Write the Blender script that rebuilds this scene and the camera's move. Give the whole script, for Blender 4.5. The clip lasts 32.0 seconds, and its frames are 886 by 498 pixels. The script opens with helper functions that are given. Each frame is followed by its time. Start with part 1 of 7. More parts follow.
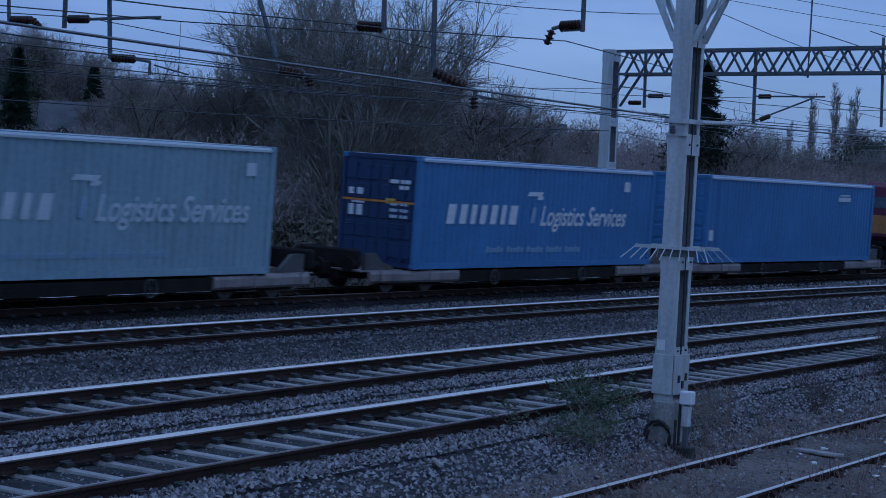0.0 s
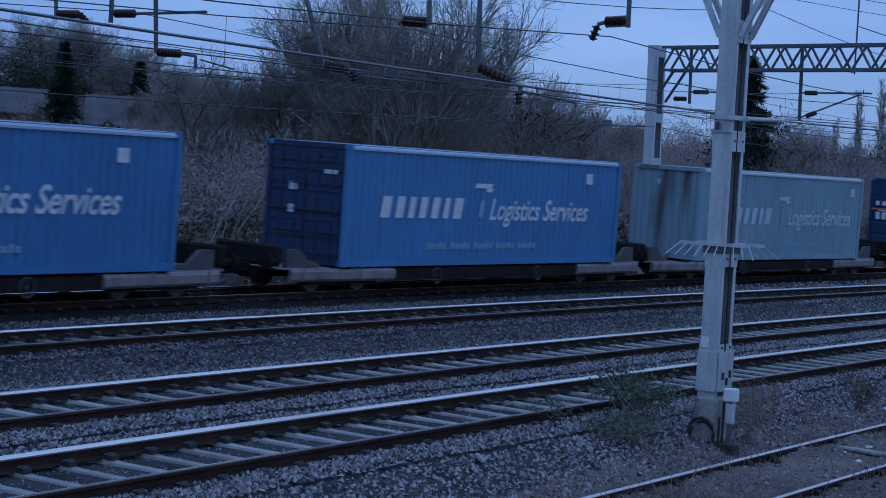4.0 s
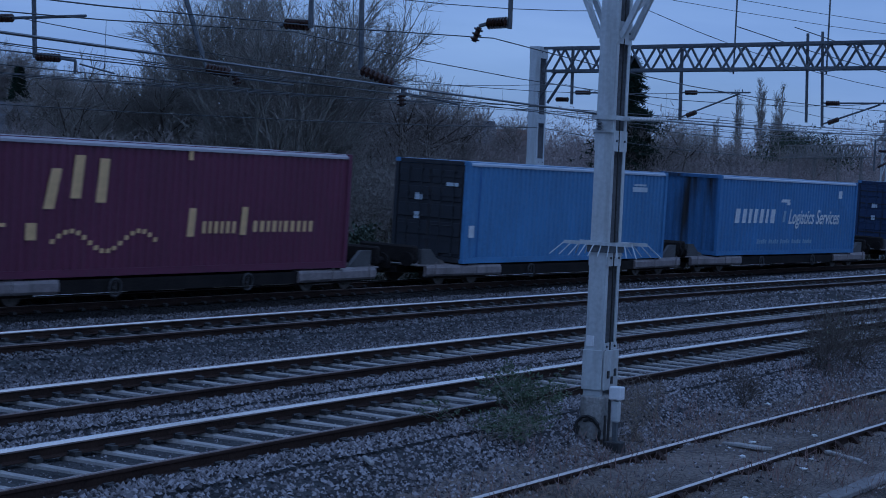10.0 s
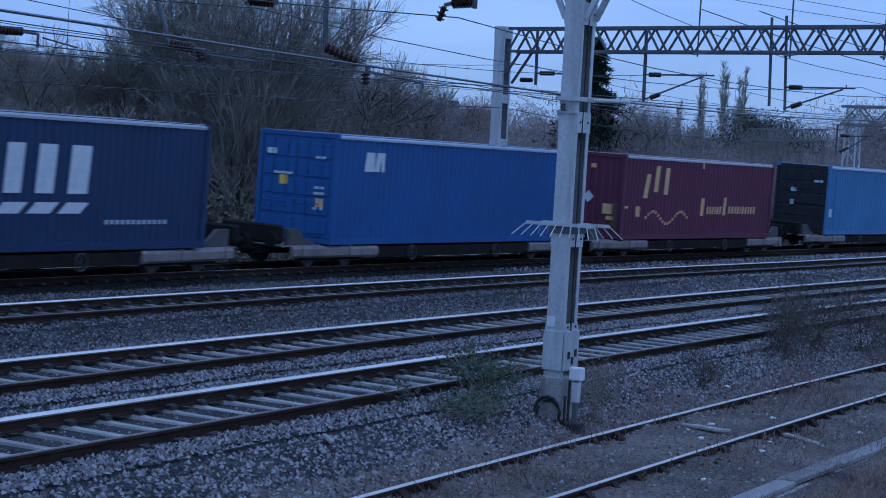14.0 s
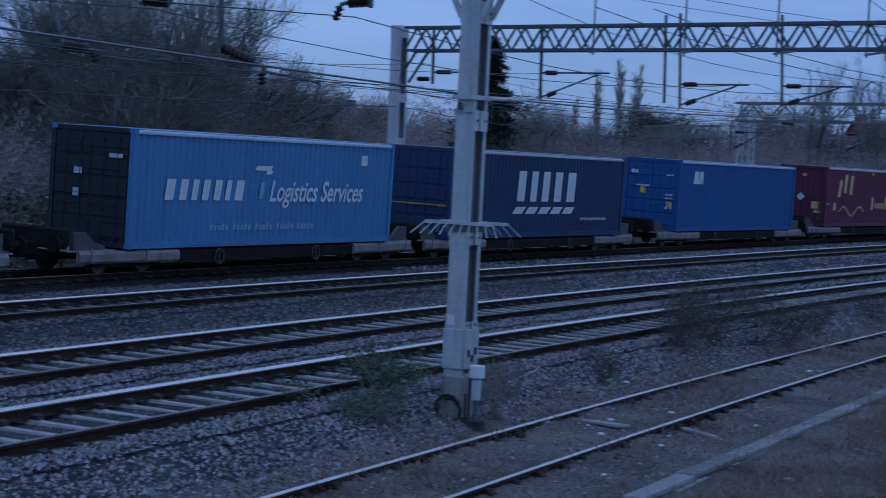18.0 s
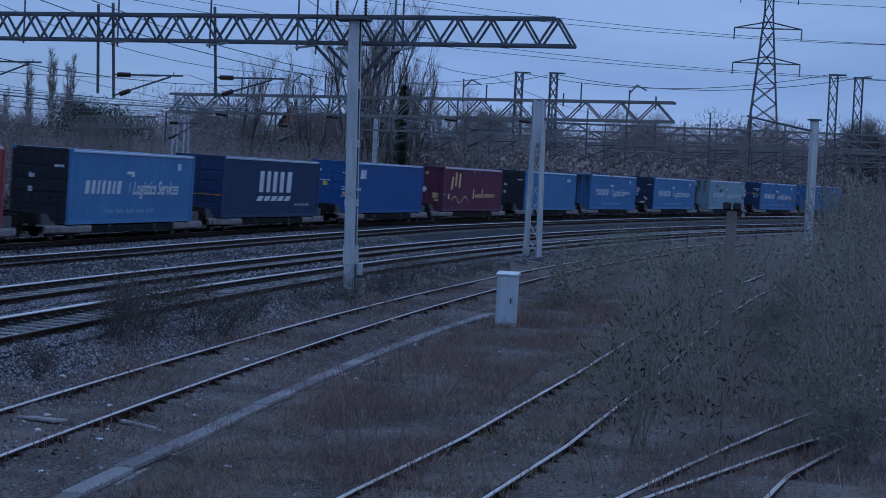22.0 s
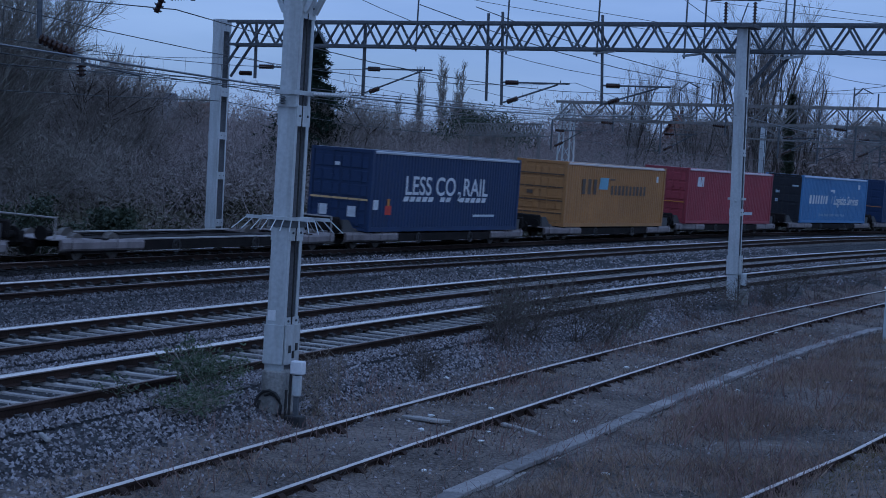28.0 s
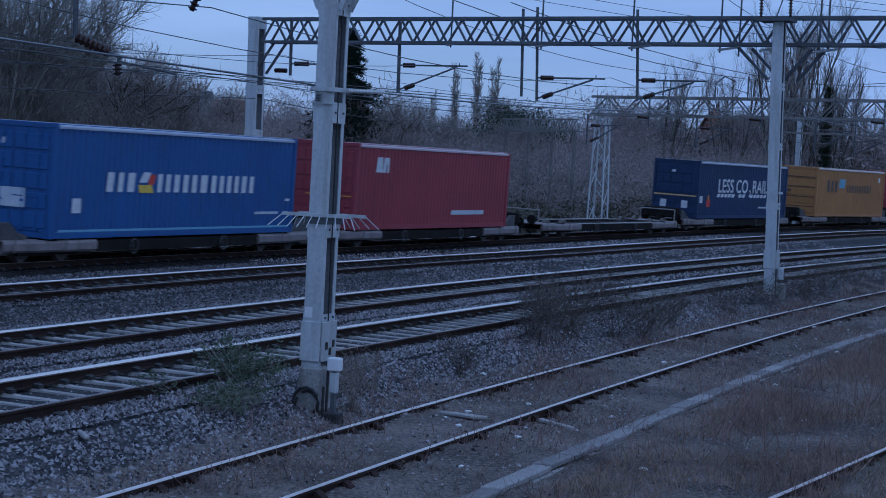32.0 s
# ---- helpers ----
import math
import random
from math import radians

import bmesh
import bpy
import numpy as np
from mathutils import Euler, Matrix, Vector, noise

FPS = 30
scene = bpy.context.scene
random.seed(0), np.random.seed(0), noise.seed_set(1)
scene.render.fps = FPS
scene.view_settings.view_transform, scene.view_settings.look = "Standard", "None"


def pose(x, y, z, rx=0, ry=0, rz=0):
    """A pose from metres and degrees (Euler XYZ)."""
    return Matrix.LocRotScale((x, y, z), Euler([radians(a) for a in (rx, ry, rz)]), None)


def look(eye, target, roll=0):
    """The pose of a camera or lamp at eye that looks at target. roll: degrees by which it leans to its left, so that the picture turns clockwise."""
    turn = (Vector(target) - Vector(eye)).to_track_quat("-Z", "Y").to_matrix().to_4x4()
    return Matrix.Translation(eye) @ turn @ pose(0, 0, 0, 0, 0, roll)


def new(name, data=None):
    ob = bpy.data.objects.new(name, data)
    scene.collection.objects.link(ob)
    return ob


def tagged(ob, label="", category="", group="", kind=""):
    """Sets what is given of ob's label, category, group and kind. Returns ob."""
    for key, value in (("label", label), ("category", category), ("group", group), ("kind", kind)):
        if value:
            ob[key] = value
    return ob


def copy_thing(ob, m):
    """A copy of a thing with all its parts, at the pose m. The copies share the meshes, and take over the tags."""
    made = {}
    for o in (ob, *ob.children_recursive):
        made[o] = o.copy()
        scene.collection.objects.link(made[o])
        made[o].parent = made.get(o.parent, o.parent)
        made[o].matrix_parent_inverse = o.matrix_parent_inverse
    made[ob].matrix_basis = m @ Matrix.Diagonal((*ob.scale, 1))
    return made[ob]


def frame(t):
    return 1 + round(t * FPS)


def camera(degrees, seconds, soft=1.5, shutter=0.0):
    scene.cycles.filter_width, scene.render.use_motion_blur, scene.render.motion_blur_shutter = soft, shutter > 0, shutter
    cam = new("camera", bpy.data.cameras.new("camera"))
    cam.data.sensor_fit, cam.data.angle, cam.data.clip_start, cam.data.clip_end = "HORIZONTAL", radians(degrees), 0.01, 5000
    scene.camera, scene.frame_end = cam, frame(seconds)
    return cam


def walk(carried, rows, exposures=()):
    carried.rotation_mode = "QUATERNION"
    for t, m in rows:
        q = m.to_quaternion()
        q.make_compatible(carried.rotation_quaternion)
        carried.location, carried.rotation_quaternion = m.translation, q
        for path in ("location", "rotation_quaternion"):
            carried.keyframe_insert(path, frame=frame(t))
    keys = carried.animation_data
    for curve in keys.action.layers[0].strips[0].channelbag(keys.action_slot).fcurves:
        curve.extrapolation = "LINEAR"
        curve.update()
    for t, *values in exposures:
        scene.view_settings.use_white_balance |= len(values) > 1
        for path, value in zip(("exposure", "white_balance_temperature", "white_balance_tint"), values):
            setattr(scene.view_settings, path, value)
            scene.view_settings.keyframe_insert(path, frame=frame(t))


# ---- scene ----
# Plan: z = 0 is the top of the running rails; the camera stands at the origin, 3.15 m up.
# All tracks are offsets of one gently curving line (s metres along it, o metres to its left).
EYE = 3.15


def view(yaw, pitch, roll):
    """Camera pose: yaw to the left of +y, pitch up, lean to the left, in degrees."""
    return Matrix.Translation((0, 0, EYE)) @ pose(0, 0, 0, 0, 0, yaw) @ pose(0, 0, 0, 90 + pitch, 0, 0) @ pose(0, 0, 0, 0, 0, roll)


cam = camera(26.0, 32.0, soft=0.9, shutter=0.5)
walk(cam, [(t, view(a, b, c)) for t, a, b, c in (
    (0, 3.29, -2.29, 3.01), (0.5, 3.50, -2.31, 3.08), (1, 3.73, -2.26, 3.00), (1.5, 3.96, -2.29, 2.95),
    (2, 4.21, -2.37, 3.01), (2.5, 4.42, -2.47, 3.25), (3, 4.53, -2.52, 3.32), (3.5, 4.53, -2.53, 3.26),
    (5.5, 4.82, -2.28, 3.34), (6, 4.79, -2.24, 3.32), (6.5, 4.72, -2.22, 3.47), (7, 4.05, -2.20, 3.27),
    (7.5, 3.20, -2.18, 2.75), (8, 2.63, -2.22, 2.42), (8.5, 2.28, -2.30, 2.42), (9, 1.93, -2.34, 2.50),
    (9.5, 1.54, -2.32, 2.60), (10, 1.17, -2.26, 2.64), (10.5, 0.86, -2.24, 2.54), (11, 0.65, -2.22, 2.56),
    (11.5, 0.49, -2.24, 2.77), (12, 0.35, -2.22, 2.95), (12.5, 0.13, -2.19, 2.90), (13, -0.00, -2.20, 3.00),
    (13.5, -0.06, -2.57, 3.17), (14, 0.01, -2.82, 3.38), (14.5, 0.09, -3.06, 3.36), (16.5, -0.54, -3.34, 2.79),
    (17, -0.95, -3.31, 2.78), (17.5, -1.11, -2.97, 2.97), (18, -3.01, -2.68, 2.86), (18.5, -5.70, -2.51, 2.85),
    (19, -9.34, -2.31, 2.97), (19.5, -12.99, -2.16, 2.97), (20, -16.08, -2.13, 2.99), (20.5, -18.10, -2.11, 2.92),
    (21, -19.41, -2.16, 2.76), (21.5, -19.82, -2.15, 2.63), (22, -19.73, -2.13, 2.77), (22.5, -17.07, -2.17, 2.71),
    (23, -14.62, -2.21, 2.75), (23.5, -13.86, -2.27, 2.92), (24, -13.65, -2.29, 3.06), (24.5, -13.43, -2.26, 3.09),
    (25, -13.07, -2.29, 3.09), (25.5, -12.14, -2.30, 3.21), (26, -10.80, -2.30, 3.33), (26.5, -9.56, -2.37, 3.23),
    (28.5, -8.19, -2.53, 3.49), (29, -8.01, -2.55, 3.42), (29.5, -7.85, -2.56, 3.28), (30, -7.72, -2.57, 3.12),
    (30.5, -7.70, -2.60, 3.13), (31, -7.67, -2.59, 3.31), (31.5, -7.53, -2.61, 3.24), (32, -7.26, -2.69, 3.08),
)], exposures=((0.0, -0.56, 4550, 12), (3.0, -0.30, 4550, 12), (8.0, -0.54, 4550, 12), (13.0, -0.45, 4550, 12), (14.0, -0.05, 4550, 12), (17.0, -0.26, 4550, 12), (18.0, -0.47, 4550, 12), (20.0, -0.42, 4700, 12), (22.0, -0.42, 4750, 12), (25.0, -0.47, 4750, 12), (29.0, -0.27, 4750, 12), (32.0, -0.25, 4700, 12)))

# ---- sky and light: the end of a cloudy winter afternoon ----
SUN_UP, SUN_TURN = radians(9), radians(150)
world = bpy.data.worlds.new("dusk_sky")
scene.world = world
world.use_nodes = True
wn, wl = world.node_tree.nodes, world.node_tree.links
wn.clear()
w_out, w_bg = wn.new("ShaderNodeOutputWorld"), wn.new("ShaderNodeBackground")
w_sky, w_co, w_map = wn.new("ShaderNodeTexSky"), wn.new("ShaderNodeTexCoord"), wn.new("ShaderNodeMapping")
w_noise, w_ramp, w_mix = wn.new("ShaderNodeTexNoise"), wn.new("ShaderNodeValToRGB"), wn.new("ShaderNodeMix")
w_mask, w_mul = wn.new("ShaderNodeTexNoise"), wn.new("ShaderNodeMapRange")
w_sky.sky_type, w_sky.sun_disc, w_sky.sun_elevation, w_sky.sun_rotation = "NISHITA", False, SUN_UP, SUN_TURN
w_sky.air_density, w_sky.dust_density, w_sky.ozone_density = 1.0, 0.6, 2.5
w_map.inputs["Scale"].default_value = (1.6, 1.6, 9.0)
w_noise.inputs["Scale"].default_value, w_noise.inputs["Detail"].default_value = 2.2, 6.0
w_mask.inputs["Scale"].default_value, w_mask.inputs["Detail"].default_value = 1.4, 5.0
w_ramp.color_ramp.elements[0].position, w_ramp.color_ramp.elements[0].color = 0.3, (3.1, 4.0, 5.9, 1)
w_ramp.color_ramp.elements[1].position, w_ramp.color_ramp.elements[1].color = 0.75, (5.4, 6.3, 7.9, 1)
w_mul.inputs["From Min"].default_value, w_mul.inputs["From Max"].default_value = 0.3, 0.6
w_mul.inputs["To Min"].default_value, w_mul.inputs["To Max"].default_value = 0.7, 0.97
w_mix.data_type = "RGBA"
wl.new(w_co.outputs["Generated"], w_map.inputs["Vector"])
wl.new(w_map.outputs["Vector"], w_noise.inputs["Vector"])
wl.new(w_map.outputs["Vector"], w_mask.inputs["Vector"])
wl.new(w_noise.outputs["Fac"], w_ramp.inputs["Fac"])
wl.new(w_mask.outputs["Fac"], w_mul.inputs["Value"])
wl.new(w_mul.outputs["Result"], w_mix.inputs["Factor"])
wl.new(w_sky.outputs["Color"], w_mix.inputs["A"])
wl.new(w_ramp.outputs["Color"], w_mix.inputs["B"])
# an overcast sky is brighter overhead than at the horizon
w_sep, w_rise, w_gain = wn.new("ShaderNodeSeparateXYZ"), wn.new("ShaderNodeMapRange"), wn.new("ShaderNodeVectorMath")
w_rise.inputs["From Min"].default_value, w_rise.inputs["From Max"].default_value = 0.0, 0.9
w_rise.inputs["To Min"].default_value, w_rise.inputs["To Max"].default_value = 0.93, 1.45
w_gain.operation = "MULTIPLY"
wl.new(w_co.outputs["Generated"], w_sep.inputs["Vector"])
wl.new(w_sep.outputs["Z"], w_rise.inputs["Value"])
wl.new(w_mix.outputs["Result"], w_gain.inputs[0])
wl.new(w_rise.outputs["Result"], w_gain.inputs[1])
wl.new(w_gain.outputs["Vector"], w_bg.inputs["Color"])
wl.new(w_bg.outputs["Background"], w_out.inputs["Surface"])
w_bg.inputs["Strength"].default_value = 0.1
sun = new("sun", bpy.data.lights.new("sun", "SUN"))
sun.data.energy, sun.data.angle, sun.data.color = 0.25, radians(40), (0.95, 0.97, 1.0)
sun.matrix_world = look((0, 0, 60), (-60 * math.cos(SUN_UP) * math.sin(SUN_TURN), -60 * math.cos(SUN_UP) * math.cos(SUN_TURN), 60 - 60 * math.tan(radians(45))))

# ---- the line and small builders ----
TURN0, BEND, EASE = radians(26.99), 0.0017905, -9.2e-7
S_TAB = np.linspace(-400, 900, 5201)
H_TAB = TURN0 + BEND * S_TAB + EASE * S_TAB ** 2 / 2
X_TAB, Y_TAB = np.cumsum(np.sin(H_TAB)) * 0.25, np.cumsum(np.cos(H_TAB)) * 0.25
X_TAB += -3.668 - np.interp(0, S_TAB, X_TAB)
Y_TAB += 21.0 - np.interp(0, S_TAB, Y_TAB)
O_A, O_B, O_C, O_D, O_S = 0.0, 3.50, 9.15, 14.65, -4.05
LEAN = radians(1.15)


def line(s, o=0.0, z=0.0):
    h = np.interp(s, S_TAB, H_TAB)
    return Vector((np.interp(s, S_TAB, X_TAB) - math.cos(h) * o, np.interp(s, S_TAB, Y_TAB) + math.sin(h) * o, z))


def climb(s, o):
    """How far the tracks away from the camera rise above the near one as they go round the curve."""
    return np.interp(s, (50, 72, 90, 120, 200, 260), (0.0, 0.12, 0.27, 0.38, 0.75, 0.9)) * np.clip(np.asarray(o) / 9.0, 0.0, 1.0)


def turn(s):
    return float(np.interp(s, S_TAB, H_TAB))


def on_line(s, o=0.0, z=0.0, lean=0.0):
    """A pose on the line: x forward along it, y to its left, z up."""
    return Matrix.Translation(line(s, o, z)) @ Matrix.Rotation(math.pi / 2 - turn(s), 4, "Z") @ Matrix.Rotation(lean, 4, "X")


def box(bm, x0, x1, y0, y1, z0, z1, m=None, bevel=0.0):
    r = bmesh.ops.create_cube(bm, size=1.0)
    c = Matrix.Translation(((x0 + x1) / 2, (y0 + y1) / 2, (z0 + z1) / 2)) @ Matrix.Diagonal((x1 - x0, y1 - y0, z1 - z0, 1))
    bmesh.ops.transform(bm, matrix=c if m is None else m @ c, verts=r["verts"])
    if bevel:
        es = list({e for v in r["verts"] for e in v.link_edges})
        bmesh.ops.bevel(bm, geom=es, offset=bevel, segments=1, affect="EDGES")


def rod(bm, a, b, r, seg=6, r2=None):
    a, b = Vector(a), Vector(b)
    d = b - a
    if d.length < 1e-6:
        return
    m = Matrix.Translation((a + b) / 2) @ d.to_track_quat("Z", "Y").to_matrix().to_4x4()
    bmesh.ops.create_cone(bm, cap_ends=True, segments=seg, radius1=r, radius2=r if r2 is None else r2, depth=d.length, matrix=m)


def bar(bm, a, b, w, h):
    """A square bar from a to b."""
    a, b = Vector(a), Vector(b)
    d = b - a
    m = Matrix.Translation((a + b) / 2) @ d.to_track_quat("Z", "Y").to_matrix().to_4x4()
    box(bm, -w / 2, w / 2, -h / 2, h / 2, -d.length / 2, d.length / 2, m)


def sweep(pts, profile, closed=True):
    """Vertices and faces of a profile (across, up) carried along (place, heading) pairs."""
    n, vs, fs = len(profile), [], []
    for p, h in pts:
        for a, u in profile:
            vs.append((p[0] - math.cos(h) * a, p[1] + math.sin(h) * a, p[2] + u))
    for i in range(len(pts) - 1):
        for k in range(n if closed else n - 1):
            k2 = (k + 1) % n
            fs.append((i * n + k, i * n + k2, (i + 1) * n + k2, (i + 1) * n + k))
    return vs, fs


def mesh_of(name, vs, fs, smooth=False):
    me = bpy.data.meshes.new(name)
    me.from_pydata([tuple(v) for v in vs], [], fs)
    me.update()
    if smooth:
        me.polygons.foreach_set("use_smooth", [True] * len(me.polygons))
    return me


def from_bm(name, bm):
    me = bpy.data.meshes.new(name)
    bmesh.ops.recalc_face_normals(bm, faces=bm.faces)
    bm.to_mesh(me)
    bm.free()
    return me


def put(name, me, material, parent=None, m=None, label=""):
    ob = new(name, me)
    if material is not None:
        if not me.materials:
            me.materials.append(material)
        if me.materials[0] != material:
            ob.material_slots[0].link = "OBJECT"
            ob.material_slots[0].material = material
    if parent is not None:
        ob.parent = parent
    if m is not None:
        ob.matrix_basis = m
    return tagged(ob, label) if label else ob


def part(name, bm, material, parent, label="", m=None):
    return put(name, from_bm(name, bm), material, parent, m, label)


def thing(name, label, category, m=None, group="", kind=""):
    ob = new(name)
    ob.empty_display_size = 0.3
    if m is not None:
        ob.matrix_basis = m
    return tagged(ob, label, category, group, kind)


# ---- materials ----
def mat(name, c1, c2, rough=0.8, scale=3.0, fine=40.0, bump=0.2, metal=0.0, spec=0.4, rand=0.0, dist=0.02, stain=None, bright=1.0):
    """Two colours mixed by a coarse and a fine noise, with fine relief; stain: (colour, amount) in streaks that run down."""
    m = bpy.data.materials.new(name)
    m.use_nodes = True
    nt = m.node_tree
    n, l = nt.nodes, nt.links
    b = n["Principled BSDF"]
    co = n.new("ShaderNodeTexCoord")
    n1, n2, ad, rp, bp = n.new("ShaderNodeTexNoise"), n.new("ShaderNodeTexNoise"), n.new("ShaderNodeMath"), n.new("ShaderNodeValToRGB"), n.new("ShaderNodeBump")
    n1.inputs["Scale"].default_value, n1.inputs["Detail"].default_value = scale, 5
    n2.inputs["Scale"].default_value, n2.inputs["Detail"].default_value = fine, 4
    l.new(co.outputs["Object"], n1.inputs["Vector"])
    l.new(co.outputs["Object"], n2.inputs["Vector"])
    ad.operation = "ADD"
    l.new(n1.outputs["Fac"], ad.inputs[0])
    l.new(n2.outputs["Fac"], ad.inputs[1])
    hf = n.new("ShaderNodeMath")
    hf.operation, hf.inputs[1].default_value = "MULTIPLY", 0.5
    l.new(ad.outputs[0], hf.inputs[0])
    fac = hf.outputs[0]
    if rand:
        oi, ra, ra2 = n.new("ShaderNodeObjectInfo"), n.new("ShaderNodeMath"), n.new("ShaderNodeMath")
        ra.operation, ra.inputs[1].default_value, ra.inputs[2].default_value = "MULTIPLY_ADD", rand, -rand / 2
        l.new(oi.outputs["Random"], ra.inputs[0])
        ra2.operation = "ADD"
        l.new(fac, ra2.inputs[0])
        l.new(ra.outputs[0], ra2.inputs[1])
        fac = ra2.outputs[0]
    rp.color_ramp.elements[0].position, rp.color_ramp.elements[0].color = 0.32, (*[c * bright for c in c1], 1)
    rp.color_ramp.elements[1].position, rp.color_ramp.elements[1].color = 0.68, (*[c * bright for c in c2], 1)
    l.new(fac, rp.inputs["Fac"])
    colour = rp.outputs["Color"]
    if stain:
        mp, n3, mr, mx = n.new("ShaderNodeMapping"), n.new("ShaderNodeTexNoise"), n.new("ShaderNodeMapRange"), n.new("ShaderNodeMix")
        f3, lo3, hi3 = stain[2] if len(stain) > 2 else (2.2, 0.48, 0.78)
        mp.inputs["Scale"].default_value = (f3, f3, f3 * 0.114)
        l.new(co.outputs["Object"], mp.inputs["Vector"])
        l.new(mp.outputs["Vector"], n3.inputs["Vector"])
        n3.inputs["Scale"].default_value, n3.inputs["Detail"].default_value = 3.0, 6
        mr.inputs["From Min"].default_value, mr.inputs["From Max"].default_value, mr.inputs["To Max"].default_value = lo3, hi3, stain[1]
        l.new(n3.outputs["Fac"], mr.inputs["Value"])
        mx.data_type = "RGBA"
        mx.inputs["B"].default_value = (*stain[0], 1)
        l.new(mr.outputs["Result"], mx.inputs["Factor"])
        l.new(colour, mx.inputs["A"])
        colour = mx.outputs["Result"]
    l.new(colour, b.inputs["Base Color"])
    b.inputs["Roughness"].default_value, b.inputs["Metallic"].default_value = rough, metal
    b.inputs["Specular IOR Level"].default_value = spec if rough < 0.75 else spec * 0.25
    if bump:
        bp.inputs["Strength"].default_value, bp.inputs["Distance"].default_value = bump, dist
        l.new(n2.outputs["Fac"], bp.inputs["Height"])
        l.new(bp.outputs["Normal"], b.inputs["Normal"])
    return m


# much darker than the stones: shade in their gaps is put into this colour
BALLAST = mat("ballast_bed", (0.012, 0.012, 0.013), (0.085, 0.085, 0.086), 0.95, 1.3, 24, 1.0, dist=0.05)
SOIL = mat("weedy_soil", (0.034, 0.03, 0.027), (0.25, 0.212, 0.186), 0.95, 0.8, 18, 1.0, dist=0.06)
RAIL_SIDE = mat("rusty_rail", (0.016, 0.011, 0.009), (0.05, 0.032, 0.025), 0.85, 2, 30, 0.2)
RAIL_TOP = mat("polished_rail", (0.84, 0.75, 0.67), (0.95, 0.85, 0.76), 0.2, 1.5, 20, 0.02, metal=1.0)
RAIL_WORN = mat("worn_brown_rail_edge", (0.10, 0.075, 0.065), (0.24, 0.19, 0.165), 0.5, 2, 30, 0.1, metal=0.4)
RAIL_DULL = mat("dull_rail_head", (0.52, 0.46, 0.42), (0.74, 0.68, 0.63), 0.4, 2, 30, 0.1, metal=0.7)
CONCRETE = mat("concrete_sleeper", (0.22, 0.21, 0.2), (0.42, 0.40, 0.375), 0.85, 2, 35, 0.25, rand=0.25)
TIMBER = mat("old_timber_sleeper", (0.05, 0.042, 0.036), (0.17, 0.145, 0.12), 0.9, 3, 30, 0.4, rand=0.3)
GALV = mat("galvanised_steel", (0.40, 0.42, 0.43), (0.58, 0.60, 0.60), 0.5, 0.9, 18, 0.08, metal=0.35, stain=((0.22, 0.20, 0.17), 0.5))
GALV_DARK = mat("weathered_steel", (0.06, 0.065, 0.072), (0.148, 0.156, 0.166), 0.6, 1.2, 18, 0.1, metal=0.3)
BLACK = mat("black_steel", (0.012, 0.012, 0.013), (0.045, 0.042, 0.04), 0.7, 2, 25, 0.2)
WIRE_PALE = mat("weathered_wire", (0.07, 0.075, 0.08), (0.19, 0.20, 0.21), 0.5, 1, 10, 0.0, metal=0.4)
CABLE = mat("copper_wire", (0.03, 0.032, 0.033), (0.07, 0.07, 0.07), 0.5, 1, 10, 0.0, metal=0.5)
BROWN_GLAZE = mat("brown_porcelain", (0.026, 0.014, 0.011), (0.055, 0.028, 0.02), 0.25, 4, 20, 0.05)
WHITE_GLAZE = mat("pale_porcelain", (0.5, 0.5, 0.5), (0.66, 0.66, 0.64), 0.3, 4, 20, 0.05)
# near black: the shade under the train is put into this colour
TRAIN_SHADE = mat("train_shade_ballast", (0.008, 0.007, 0.007), (0.03, 0.028, 0.026), 0.95, 1.3, 24, 1.0, dist=0.05)
DARK_EARTH = mat("bank_earth", (0.03, 0.026, 0.02), (0.08, 0.066, 0.05), 0.95, 0.4, 6, 0.8, dist=0.1)

# ---- ground: one sheet, bank and beds following the line ----
PROFILE_O = [-400, -120, -40, -20, -9, -5.9, -5.3, -4.9, -3.2, -2.9, -2.0, -1.4, 4.9, 5.5, 7.0, 7.7, 16.1, 17.4, 18.6, 21, 26, 34, 50, 90, 170, 300, 600, 1500]
PROFILE_Z = [2.0, 0.5, -0.6, -0.67, -0.64, -0.6, -0.53, -0.495, -0.485, -0.475, -0.27, -0.2, -0.2, -0.3, -0.3, -0.2, -0.2, -0.35, -0.75, -0.7, -0.2, 0.3, 1.2, 3.0, 6.0, 10, 14, 22]


def line_coords(x, y):
    """s and o of places given as arrays."""
    hx, hy, ht, hs = X_TAB[::4], Y_TAB[::4], H_TAB[::4], S_TAB[::4]
    s_out, o_out = np.empty(len(x)), np.empty(len(x))
    for a in range(0, len(x), 3000):
        dx, dy = x[a:a + 3000, None] - hx, y[a:a + 3000, None] - hy
        k = np.argmin(dx * dx + dy * dy, axis=1)
        r = np.arange(len(k))
        s_out[a:a + 3000] = hs[k] + dx[r, k] * np.sin(ht[k]) + dy[r, k] * np.cos(ht[k])
        o_out[a:a + 3000] = -dx[r, k] * np.cos(ht[k]) + dy[r, k] * np.sin(ht[k])
    return s_out, o_out


def ground_z(x, y):
    x, y = np.atleast_1d(np.asarray(x, float)), np.atleast_1d(np.asarray(y, float))
    s, o = line_coords(x, y)
    z = np.interp(o, PROFILE_O, PROFILE_Z) + climb(s, o)
    rough = np.where((o > -2.2) & (o < 17), 0.012, 0.05) * np.clip((np.abs(o + 40) > 0), 0, 1)
    z = z + rough * (np.sin(x * 2.1 + 1.3 * np.sin(y * 1.7)) + np.sin(y * 2.7 + 1.1 * np.sin(x * 1.9))) * 0.5
    return z


